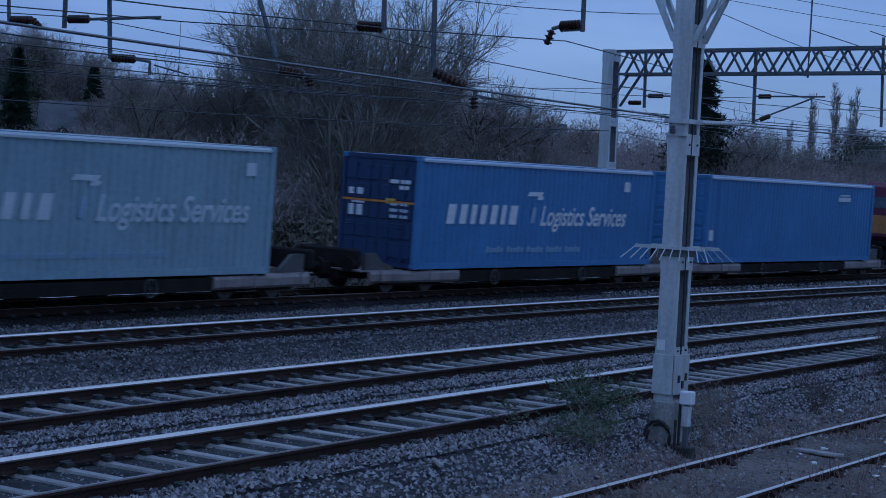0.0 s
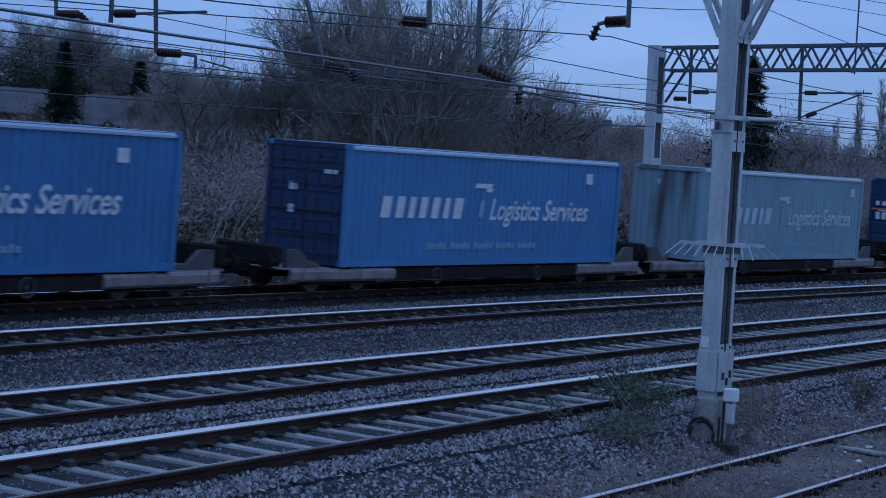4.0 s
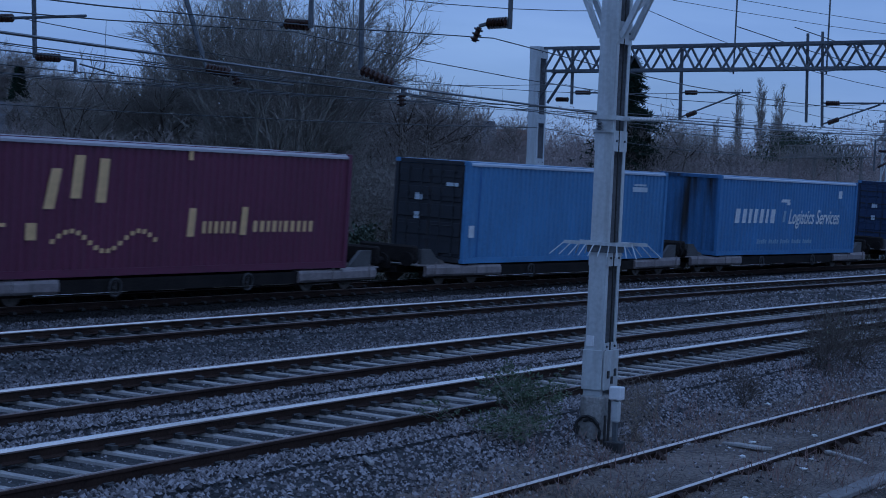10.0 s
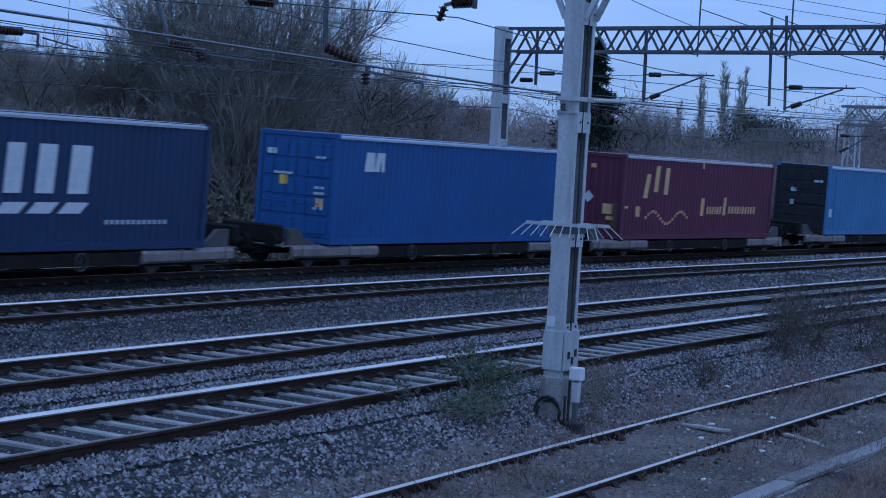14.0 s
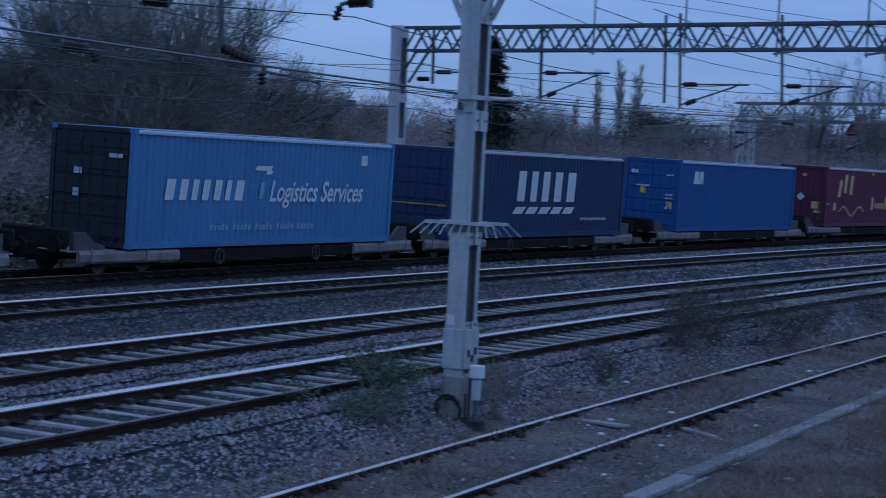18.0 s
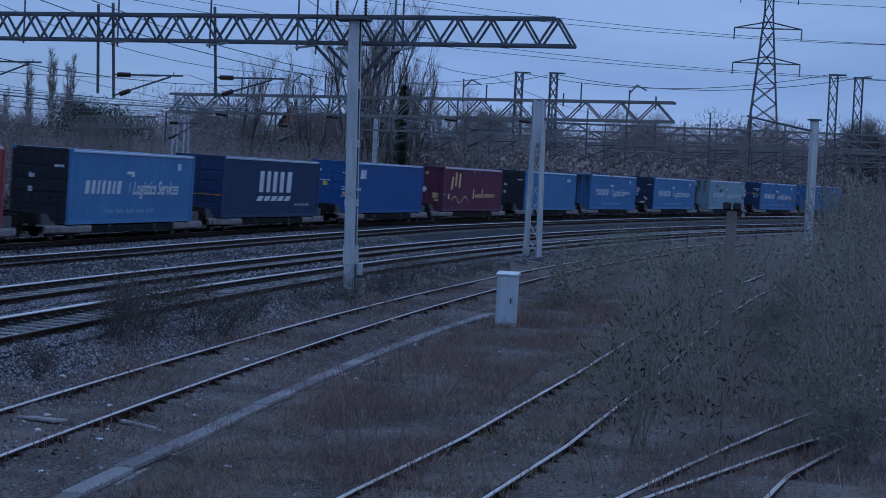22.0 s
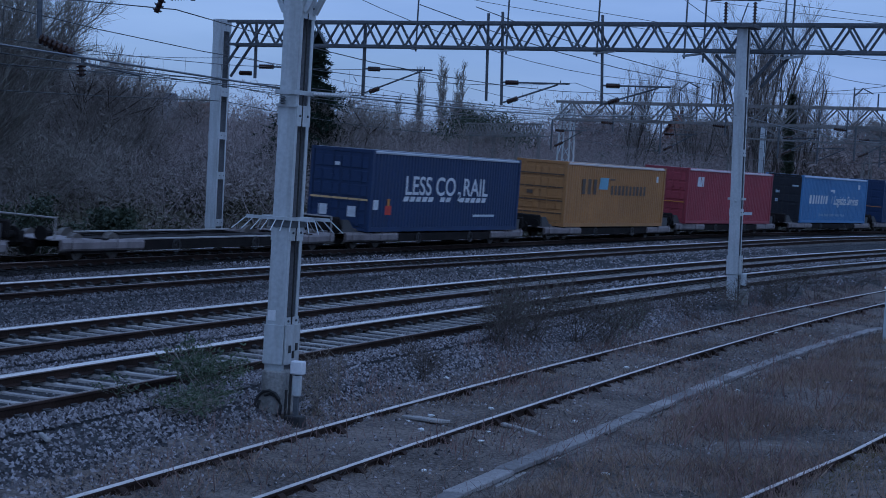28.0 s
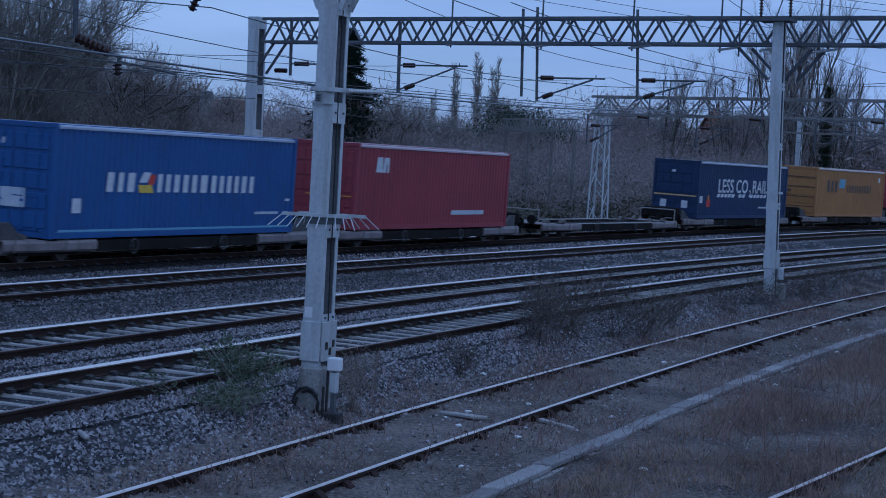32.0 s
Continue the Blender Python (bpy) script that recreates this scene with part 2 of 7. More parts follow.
def gz(x, y):
    return float(ground_z([x], [y])[0])


def on_ground(s, o):
    p = line(s, o)
    return Vector((p.x, p.y, gz(p.x, p.y)))


def build_ground():
    ang = np.radians(np.concatenate([np.linspace(-180, -40, 29)[:-1], np.linspace(-40, 24, 257), np.linspace(24, 180, 33)[1:-1]]))
    rad = np.concatenate([np.linspace(0.5, 14, 14), np.arange(14.3, 62, 0.33), 62 * 1.045 ** np.arange(96)])
    a, r = np.meshgrid(ang, rad)
    x, y = (r * -np.sin(a)).ravel(), (r * np.cos(a)).ravel()
    z = ground_z(x, y)
    na, nr = len(ang), len(rad)
    fs, kinds = [], []
    s, o = line_coords(x, y)
    for i in range(nr - 1):
        for k in range(na):
            k2 = (k + 1) % na
            fs.append((i * na + k, i * na + k2, (i + 1) * na + k2, (i + 1) * na + k))
            q = o[i * na + k]
            # kind 3 paints the train's shade as a dark strip along its bed
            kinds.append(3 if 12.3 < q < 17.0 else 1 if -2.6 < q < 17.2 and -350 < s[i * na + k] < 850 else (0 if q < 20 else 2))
    fs.append(tuple(range(na)))
    kinds.append(0)
    me = mesh_of("ground", np.stack([x, y, z], 1), fs, True)
    for m in (SOIL, BALLAST, DARK_EARTH, TRAIN_SHADE):
        me.materials.append(m)
    me.polygons.foreach_set("material_index", kinds)
    tagged(new("ground", me), "railway land of dark weedy soil and grey ballast", "ground", kind="structure")


build_ground()

# ---- tracks ----
RAIL = [(-0.037, -0.026), (-0.037, -0.044), (-0.01, -0.055), (-0.01, -0.135), (-0.07, -0.15), (-0.07, -0.159), (0.07, -0.159), (0.07, -0.15), (0.01, -0.135), (0.01, -0.055), (0.037, -0.044), (0.037, -0.026), (0.032, -0.011), (0.026, -0.0004), (0.0, 0.0), (-0.026, -0.0004), (-0.032, -0.011)]


def rail(track, side, s0, s1, o, z, top, lean=0.03):
    n = max(2, int((s1 - s0) / 1.5))
    pts = [(line(s, o + side * 0.7525, z + climb(s, o) + (lean / 2 if side > 0 else -lean / 2)), turn(s)) for s in np.linspace(s0, s1, n)]
    # each rail leans inwards, one in twenty
    tilt = side * 0.05 + lean / 1.505
    vs, fs = sweep(pts, [(a, u + tilt * a) for a, u in RAIL])
    me = mesh_of("rail", vs, fs)
    for m in (RAIL_SIDE, top, RAIL_WORN):
        me.materials.append(m)
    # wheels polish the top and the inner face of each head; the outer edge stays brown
    kinds = {12: 2, 13: 1, 14: 1, 15: 1, 16: 1, 0: 2} if side > 0 else {10: 1, 11: 1, 12: 1, 13: 1, 14: 2, 15: 2}
    if top is RAIL_DULL:
        kinds = {12: 1, 13: 1, 14: 1, 15: 1}
    me.polygons.foreach_set("material_index", [kinds.get(i % len(RAIL), 0) for i in range(len(fs))])
    put("rail", me, None, track)


def sleeper_mesh(name, lx, ly, h, round_top=0.0):
    """A sleeper lying across the track: lx along it, ly across it, its top at z = 0."""
    t = lx * 0.3
    prof = [(-lx / 2, -h), (lx / 2, -h), (t, 0), (-t, 0)]
    vs, fs = [], []
    rows = [(-ly / 2, 0.0), (-ly * 0.33, 0.012), (-ly * 0.2, -0.018), (ly * 0.2, -0.018), (ly * 0.33, 0.012), (ly / 2, 0.0)]
    for y, d in rows:
        vs += [(px, y, pz + (d if k > 1 else 0)) for k, (px, pz) in enumerate(prof)]
    for i in range(len(rows) - 1):
        fs += [(i * 4 + k, i * 4 + (k + 1) % 4, (i + 1) * 4 + (k + 1) % 4, (i + 1) * 4 + k) for k in range(4)]
    fs += [(3, 2, 1, 0), tuple(len(vs) - 4 + k for k in range(4))]
    return mesh_of(name, vs, fs)


def clips_mesh():
    """The two fastenings and rail pads at one rail seat."""
    bm = bmesh.new()
    for side in (-1, 1):
        box(bm, -0.06, 0.06, side * 0.125 - 0.05, side * 0.125 + 0.05, -0.003, 0.045)
        rod(bm, (-0.085, side * 0.1, 0.045), (0.085, side * 0.1, 0.045), 0.018, 5)
    return from_bm("fastening", bm)


def chair_mesh():
    """A cast-iron chair that holds an old rail: base plate and two sloping jaws."""
    bm = bmesh.new()
    box(bm, -0.1, 0.1, -0.2, 0.2, -0.003, 0.035)
    for side in (-1, 1):
        pts = [(side * 0.03, 0.03), (side * 0.17, 0.03), (side * 0.15, 0.075), (side * 0.06, 0.152), (side * 0.03, 0.152)]
        a, b = ([bm.verts.new((x, y, z)) for y, z in pts] for x in (-0.075, 0.075))
        for k in range(5):
            bm.faces.new((a[k], a[(k + 1) % 5], b[(k + 1) % 5], b[k]))
        bm.faces.new(a)
        bm.faces.new(b)
    return from_bm("chair", bm)


CHAIR = chair_mesh()
SLEEPER, OLD_SLEEPER, CLIP = sleeper_mesh("sleeper", 0.235, 2.5, 0.2), sleeper_mesh("timber_sleeper", 0.25, 2.6, 0.13), clips_mesh()


def track(label, o, z, s0, s1, top, near=(-14, 80), step=0.65, timber=False, lean=0.03, tie=None):
    root = thing("railway_track", label, "railway track", kind="structure")
    for side in (-1, 1):
        rail(root, side, s0, s1, o, z, top, lean)
    rng = random.Random(int(o * 100) + 7)
    a = math.atan2(lean, 1.505)
    me, mt = (OLD_SLEEPER, tie or TIMBER) if timber else (SLEEPER, tie or CONCRETE)
    s = near[0]
    while s < near[1]:
        j = 0.03 if timber else 0.006
        m = on_line(s + rng.uniform(-j, j), o, z + climb(s, o) - (0.192 if o < -2 else 0.162), a) @ pose(0, 0, 0, 0, 0, rng.uniform(-1, 1) * (1.5 if timber else 0.3))
        sl = put("sleeper", me, mt, root, m)
        if s < 52:
            for side in (-1, 1):
                put(*(("chair", CHAIR, RAIL_SIDE) if o < -2 else ("fastening", CLIP, BLACK)), sl, Matrix.Translation((0, side * 0.7525, 0.004)))
        s += step
    vs, fs = [], []
    base = [v.co.copy() for v in me.vertices]
    polys = [tuple(p.vertices) for p in me.polygons]
    while s < s1:
        m = on_line(s, o, z + climb(s, o) - 0.162, a)
        k = len(vs)
        vs += [m @ c for c in base]
        fs += [tuple(k + i for i in p) for p in polys]
        s += step
    if fs:
        far = put("far_sleepers", mesh_of("far_sleepers", vs, fs), mt, root)
        far["kind"] = "stuff"
    return root


track("main line track with bright rails on grey concrete sleepers", O_A, 0.0, -40, 330, RAIL_TOP)
track("main line track with bright rails on grey concrete sleepers", O_B, 0.0, -40, 330, RAIL_TOP)
track("main line track with bright rails, sleepers half buried in ballast", O_C, 0.0, -40, 330, RAIL_TOP, near=(-14, 60), tie=mat("darker_concrete_sleeper", (0.09, 0.085, 0.082), (0.22, 0.21, 0.2), 0.9, 2, 35, 0.25, rand=0.4))
# sleepers here take the dark shade colour of the bed
track("track under the passing container train, its sleepers coloured dark as shade", O_D, 0.0, -80, 420, RAIL_TOP, near=(-14, 60), timber=True, step=0.7, tie=TRAIN_SHADE)
track("little used siding with rusty rails on old timber sleepers", O_S, -0.40, -40, 120, RAIL_DULL, near=(-6, 50), step=0.76, timber=True, lean=0.0)

# ---- overhead line structures ----
def channel(bm, x, side, dy, z0, z1):
    """A steel channel on end, its web across the track and its flanges turned inwards."""
    t, f = 0.014, 0.085
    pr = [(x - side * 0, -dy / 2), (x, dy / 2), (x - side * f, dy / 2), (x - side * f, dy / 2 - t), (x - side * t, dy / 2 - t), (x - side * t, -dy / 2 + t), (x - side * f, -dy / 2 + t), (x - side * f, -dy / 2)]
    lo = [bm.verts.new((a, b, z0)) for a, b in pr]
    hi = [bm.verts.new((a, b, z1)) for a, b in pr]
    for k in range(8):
        # slot 1 colours the inside faces darker, as shade within the mast
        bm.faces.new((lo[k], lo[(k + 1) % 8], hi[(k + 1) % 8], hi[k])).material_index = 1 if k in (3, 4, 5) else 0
    bm.faces.new(hi)
    bm.faces.new(lo[::-1])


# darker steel that paints the shade inside the hollow masts
INNER_SHADE = mat("shaded_inner_steel", (0.11, 0.11, 0.115), (0.25, 0.25, 0.255), 0.8, 1.0, 18, 0.1)


def mast(s, o, base, top, dx=0.37, dy=0.29, label="", battens=(), group="masts along the main line", turn_by=0.0):
    """A mast of two steel channels held apart by batten plates on a concrete foot."""
    m = on_line(s, o, base) @ pose(0, 0, 0, 0, 0, turn_by)
    root = thing("overhead_line_mast", label, "overhead line mast", m, group)
    h = top - base
    for side in (-1, 1):
        bm = bmesh.new()
        channel(bm, side * dx / 2, side, dy, 0, h)
        part("channel", bm, GALV, root).data.materials.append(INNER_SHADE)
    for z, tall in battens:
        for y in (-1, 1):
            bm = bmesh.new()
            box(bm, -dx / 2 + 0.004, dx / 2 - 0.004, y * (dy / 2 + 0.008) - 0.007, y * (dy / 2 + 0.008) + 0.007, z - base, z - base + tall)
            b = part("batten_plate", bm, GALV, root)
            for bx in (-0.13, 0.13):
                bm = bmesh.new()
                rod(bm, (bx, y * (dy / 2 + 0.014), z - base + tall / 2), (bx, y * (dy / 2 + 0.035), z - base + tall / 2), 0.016, 6)
                part("bolt", bm, GALV_DARK, b)
    bm = bmesh.new()
    rod(bm, (0, 0, -0.5), (0, 0, 0.08), 0.34, 14, 0.3)
    part("concrete_foot", bm, TIMBER, root, "round dark stained concrete foot")
    return root


def truss(name, label, a, b, depth, width, bays, material=None, r=0.05, slim=0.024, inset=0.0):
    """A lattice beam between two places on its lower chord; inset shortens the upper chord at a."""
    material = material or GALV_DARK
    a, b = Vector(a), Vector(b)
    root = thing(name, label, "gantry beam", Matrix.Translation(a), "gantry beams over the line")
    d = b - a
    across = Vector((-d.y, d.x, 0)).normalized() * width / 2
    up = Vector((0, 0, depth))
    cut = d.normalized() * inset
    for u, nm, st in ((Vector(), "lower_chord", Vector()), (up, "upper_chord", cut)):
        for k in (-1, 1):
            bm = bmesh.new()
            bar(bm, st + across * k + u, d + across * k + u, r * 2, r * 2)
            part(nm, bm, material, root)
    for k in (-1, 1):
        for i in range(bays):
            p, q = d * (i / bays), d * ((i + 1) / bays)
            mid = (p + q) / 2
            for lo, hi in ((p, mid), (q, mid)):
                bm = bmesh.new()
                bar(bm, lo + across * k, hi + across * k + up, slim * 2, slim * 2)
                part("lattice_bar", bm, material, root)
    for i in range(0, bays + 1, 2):
        for u in (Vector(), up):
            if i == 0 and inset and u == up:
                continue
            bm = bmesh.new()
            bar(bm, d * (i / bays) - across + u, d * (i / bays) + across + u, slim * 1.6, slim * 1.6)
            part("cross_tie", bm, material, root)
    return root


def insulator(bm, a, b, r, sheds=7):
    """A ribbed insulator between two places, turned as one body."""
    a, b = Vector(a), Vector(b)
    d = b - a
    m = d.to_track_quat("Z", "Y").to_matrix()
    n, rings = 10, []
    steps = [(0.0, r * 0.5)]
    for i in range(sheds):
        steps += [((i + 0.25) / sheds, r * 0.5), ((i + 0.36) / sheds, r), ((i + 0.6) / sheds, r * 0.85), ((i + 0.75) / sheds, r * 0.5)]
    steps.append((1.0, r * 0.5))
    for f, q in steps:
        c = a.lerp(b, f)
        rings.append([bm.verts.new(c + m @ Vector((q * math.cos(2 * math.pi * k / n), q * math.sin(2 * math.pi * k / n), 0))) for k in range(n)])
    for u, v in zip(rings[:-1], rings[1:]):
        for k in range(n):
            bm.faces.new((u[k], u[(k + 1) % n], v[(k + 1) % n], v[k]))
    bm.faces.new(rings[0][::-1])
    bm.faces.new(rings[-1])


def tube(bm, pts, r, n=4):
    """A round tube through a list of places, all in one piece."""
    pts = [Vector(p) for p in pts]
    rings = []
    for i, p in enumerate(pts):
        d = (pts[min(i + 1, len(pts) - 1)] - pts[max(i - 1, 0)]).normalized()
        u = d.cross(Vector((0, 0, 1)) if abs(d.z) < 0.9 else Vector((0, 1, 0))).normalized()
        w = d.cross(u)
        rings.append([bm.verts.new(p + (u * math.cos(2 * math.pi * k / n) + w * math.sin(2 * math.pi * k / n)) * r) for k in range(n)])
    for a, b in zip(rings[:-1], rings[1:]):
        for k in range(n):
            bm.faces.new((a[k], a[(k + 1) % n], b[(k + 1) % n], b[k]))
    bm.faces.new(rings[0][::-1])
    bm.faces.new(rings[-1])


def ring_part(name, make, material, root, label=""):
    bm = bmesh.new()
    make(bm)
    return part(name, bm, material, root, label)


# mast 1, the near one, with its climbing guard, apron and boxes
Z1 = -0.42
MAST_1 = mast(7.0, -2.4, Z1, 7.2, label="grey galvanised steel mast of twin channels beside the siding", dx=0.46, dy=0.25,
              battens=((0.86, 0.1), (2.0, 0.22), (3.55, 0.28), (5.0, 0.3), (6.5, 0.3)))
ring_part("apron_plate", lambda bm: box(bm, -0.262, -0.239, -0.145, 0.145, 0.74, 1.28, bevel=0.005), GALV, MAST_1)
ring_part("apron_plate", lambda bm: box(bm, -0.238, 0.238, -0.17, -0.147, 0.74, 1.28, bevel=0.005), GALV, MAST_1)
for x in (-0.1, 0.02, 0.12):
    ring_part("fixing_plate", lambda bm: box(bm, x - 0.03, x + 0.03, -0.184, -0.171, 0.8 + abs(x), 0.9 + abs(x)), BLACK, MAST_1)
ring_part("notice_plate", lambda bm: box(bm, -0.246, -0.232, 0.0, 0.11, 1.33, 1.47), PALE := mat("pale_plate", (0.55, 0.56, 0.58), (0.7, 0.7, 0.7), 0.5, 5, 30, 0.02), MAST_1)
for y in (-1, 1):
    ring_part("clamp_band", lambda bm: box(bm, -0.232, 0.232, y * 0.16 - 0.02, y * 0.16 + 0.02, 4.39, 4.45), GALV, MAST_1)
ring_part("clamp_band", lambda bm: box(bm, -0.262, -0.234, -0.18, 0.18, 4.39, 4.45), GALV, MAST_1)
ring_part("clamp_band", lambda bm: box(bm, -0.256, -0.234, -0.16, 0.16, 4.22, 4.26), GALV, MAST_1)
ring_part("wire_clamp", lambda bm: insulator(bm, (-0.29, 0.05, 4.25), (-0.29, 0.05, 4.36), 0.05, 3), GALV_DARK, MAST_1)


def guard(root, z, reach):
    """A frame with sloping spikes that keeps climbers off a mast."""
    ring_part("guard_frame", lambda bm: [bar(bm, a, b, 0.045, 0.045) for a, b in (((-0.26, -reach, z), (-0.26, reach, z)), ((0.26, -reach, z), (0.26, reach, z)), ((-0.26, -0.22, z), (0.26, -0.22, z)), ((-0.26, 0.22, z), (0.26, 0.22, z)))], GALV, root)
    for x in (-0.26, 0.26):
        for i in range(10):
            y = -reach + 2 * reach * i / 9
            ring_part("spike", lambda bm: rod(bm, (x, y, z), (x + (0.16 if x > 0 else -0.16), y * 1.28, z - 0.17), 0.008, 4), GALV, root)


guard(MAST_1, 2.72, 0.5)
ring_part("guard_collar", lambda bm: box(bm, -0.255, 0.255, -0.16, 0.16, 2.6, 2.7), GALV_DARK, MAST_1)
ring_part("earth_cable", lambda bm: [rod(bm, a, b, 0.012, 5) for a, b in (((-0.03, -0.14, 6.6), (-0.05, -0.14, 4.0)), ((-0.05, -0.14, 4.0), (-0.02, -0.145, 1.28)))], BLACK, MAST_1)
for sg in (-1, 1):
    for x in (-0.16, 0.16):
        ring_part("knee_brace", lambda bm: bar(bm, (x, sg * 0.15, 5.5), (x, sg * 1.0, 7.25), 0.07, 0.07), GALV, MAST_1)
    ring_part("brace_tie", lambda bm: [bar(bm, (-0.16, sg * f, h), (0.16, sg * g, k), 0.04, 0.04) for f, h, g, k in ((0.3, 5.8, 0.5, 6.2), (0.5, 6.2, 0.62, 6.5), (0.62, 6.5, 0.8, 6.85))], GALV, MAST_1)
BOX_1 = thing("junction_box", "pale grey junction box on a short post by the mast", "junction box", on_line(6.75, -2.78, -0.5))
ring_part("post", lambda bm: box(bm, -0.03, 0.03, -0.03, 0.03, 0, 0.78), GALV_DARK, BOX_1)
ring_part("case", lambda bm: box(bm, -0.07, 0.07, -0.09, 0.09, 0.72, 0.9, bevel=0.015), PALE, BOX_1)
ring_part("lower_case", lambda bm: box(bm, -0.05, 0.05, -0.055, 0.055, 0.42, 0.7, bevel=0.015), GALV, BOX_1)
ring_part("plinth", lambda bm: box(bm, -0.11, 0.11, -0.12, 0.12, -0.02, 0.16, bevel=0.015), BLACK, BOX_1)
FOOT = mat("mossy_concrete", (0.16, 0.155, 0.145), (0.36, 0.35, 0.33), 0.9, 3, 24, 0.5, stain=((0.05, 0.045, 0.038), 0.7))
ring_part("concrete_stump", lambda bm: box(bm, -0.25, 0.25, -0.16, 0.16, -0.12, 0.66, bevel=0.03), FOOT, MAST_1, "rough dark stained concrete stump")
ring_part("drain_drum", lambda bm: rod(bm, (-0.245, 0, 0.2), (-0.28, 0, 0.2), 0.18, 18), FOOT, MAST_1)
ring_part("cable_loop", lambda bm: tube(bm, [(-0.31 + 0.02 * math.sin(k), 0.19 * math.cos(k * 0.5236), 0.2 + 0.19 * math.sin(k * 0.5236)) for k in range(13)], 0.022, 6), BLACK, MAST_1)
ring_part("cable_loop", lambda bm: tube(bm, [(-0.30 + 0.02 * math.cos(k), -0.02 + 0.17 * math.cos(k * 0.5236 + 1), 0.17 + 0.17 * math.sin(k * 0.5236 + 1)) for k in range(12)], 0.018, 6), BLACK, MAST_1)
ring_part("conduit", lambda bm: [rod(bm, (-0.02, 0.09, 0.1), (-0.02, 0.09, 0.72), 0.02, 6), rod(bm, (-0.05, 0.13, 0.1), (-0.05, 0.13, 0.5), 0.02, 6)], BLACK, BOX_1)

# the beam over mast 1 with what hangs from it, seen below the picture's upper edge
truss("gantry_beam", "grey lattice steel beam over the near mast", line(6.6, -5.0, 6.85), line(11.0, 21.0, 7.1), 0.8, 0.5, 24, inset=0.5)
mast(11.0, 21.0, -0.7, 7.9, label="grey steel gantry post on the far side of the line", battens=((2, 0.2), (4, 0.2), (6, 0.2)))


def dropper(label, p_top, p_end, joint, parts):
    """A tube hanging from a beam, with arms and insulators given as (kind, a, b) in metres from the tube's head."""
    root = thing("drop_tube", label, "overhead line support", Matrix.Translation(p_top), "supports hanging from the gantries")
    ring_part("tube", lambda bm: rod(bm, (0, 0, 0), Vector(p_end) - Vector(p_top), joint * 0.78, 8), GALV_DARK, root)
    for kind, a, b in parts:
        a, b = Vector(a) - Vector(p_top), Vector(b) - Vector(p_top)
        if kind == "arm":
            ring_part("arm", lambda bm: rod(bm, a, b, 0.028, 6), GALV_DARK, root)
        elif kind == "thin":
            ring_part("steady_arm", lambda bm: rod(bm, a, b, 0.016, 5), GALV_DARK, root)
        elif kind == "ins":
            ring_part("insulator", lambda bm: insulator(bm, a, b, 0.085), BROWN_GLAZE, root)
        elif kind == "bell":
            ring_part("insulator", lambda bm: insulator(bm, a, b, 0.075, 3), BROWN_GLAZE, root)
    return root


def g1(s, o, z):
    return line(s, o, z)


NEAR_DROP = "dark steel tube hanging from the beam with brown insulators"
dropper(NEAR_DROP, g1(7, -0.76, 6.9), g1(7, -0.78, 5.2), 0.045, [("ins", g1(7, -0.74, 5.29), g1(7, -0.42, 5.27)), ("arm", g1(7, -0.42, 5.27), g1(7, -0.3, 5.24)), ("bell", g1(7, -0.3, 5.22), g1(7, -0.22, 5.02))])
dropper(NEAR_DROP, g1(7, 1.7, 6.9), g1(7, 1.62, 4.6), 0.05, [("ins", g1(7, 1.6, 4.6), g1(7, 1.05, 4.4)), ("arm", g1(7, 1.05, 4.4), g1(7, 0.85, 4.33)), ("arm", g1(7, 0.9, 4.36), g1(7, 0.9, 4.07)), ("thin", g1(7, 0.9, 4.28), g1(7, -0.03, 4.13)), ("bell", g1(7, 0.92, 4.25), g1(7, 0.9, 4.08)), ("thin", g1(7, -0.03, 4.13), g1(7, -0.03, 4.06))])
dropper(NEAR_DROP, g1(7, 2.56, 6.9), g1(7, 2.52, 5.2), 0.05, [("ins", g1(7, 2.56, 5.24), g1(7, 2.98, 5.26)), ("arm", g1(7, 2.98, 5.26), g1(7, 3.06, 5.22))])
dropper(NEAR_DROP, g1(8, 6.1, 7.0), g1(8, 5.2, 4.85), 0.05, [("arm", g1(8, 5.2, 4.85), g1(8, 5.1, 4.6)), ("ins", g1(8, 5.1, 4.64), g1(8, 4.65, 4.58)), ("arm", g1(8, 4.65, 4.58), g1(8, 4.4, 4.55)), ("thin", g1(8, 4.55, 4.5), g1(8, 3.45, 4.4)), ("bell", g1(8, 4.55, 4.55), g1(8, 4.5, 4.38))])
dropper(NEAR_DROP, g1(10, 10.6, 7.0), g1(10, 10.45, 4.9), 0.055, [("ins", g1(10, 10.4, 4.92), g1(10, 9.85, 4.9)), ("arm", g1(10, 9.85, 4.9), g1(10, 9.5, 4.86)), ("arm", g1(10, 9.5, 4.86), g1(10, 9.5, 4.62)), ("thin", g1(10, 9.4, 4.8), g1(10, 8.6, 4.64))])
dropper(NEAR_DROP, g1(10, 11.6, 7.0), g1(10, 11.6, 5.45), 0.06, [("ins", g1(10, 11.5, 5.62), g1(10, 11.0, 5.62)), ("arm", g1(10, 11.0, 5.62), g1(10, 9.3, 5.66))])
dropper(NEAR_DROP, g1(10, 13.1, 7.0), g1(10, 13.0, 5.5), 0.045, [("ins", g1(10, 12.95, 5.6), g1(10, 12.4, 5.6)), ("bell", g1(10, 12.4, 5.6), g1(10, 12.2, 5.45))])

# gantry 2, the long one
G2A, G2B = line(38.0, -8.03), line(41.0, 17.2)
G2D = (G2B - G2A).normalized()


def g2(u, z):
    p = G2A + G2D * u
    return Vector((p.x, p.y, z))


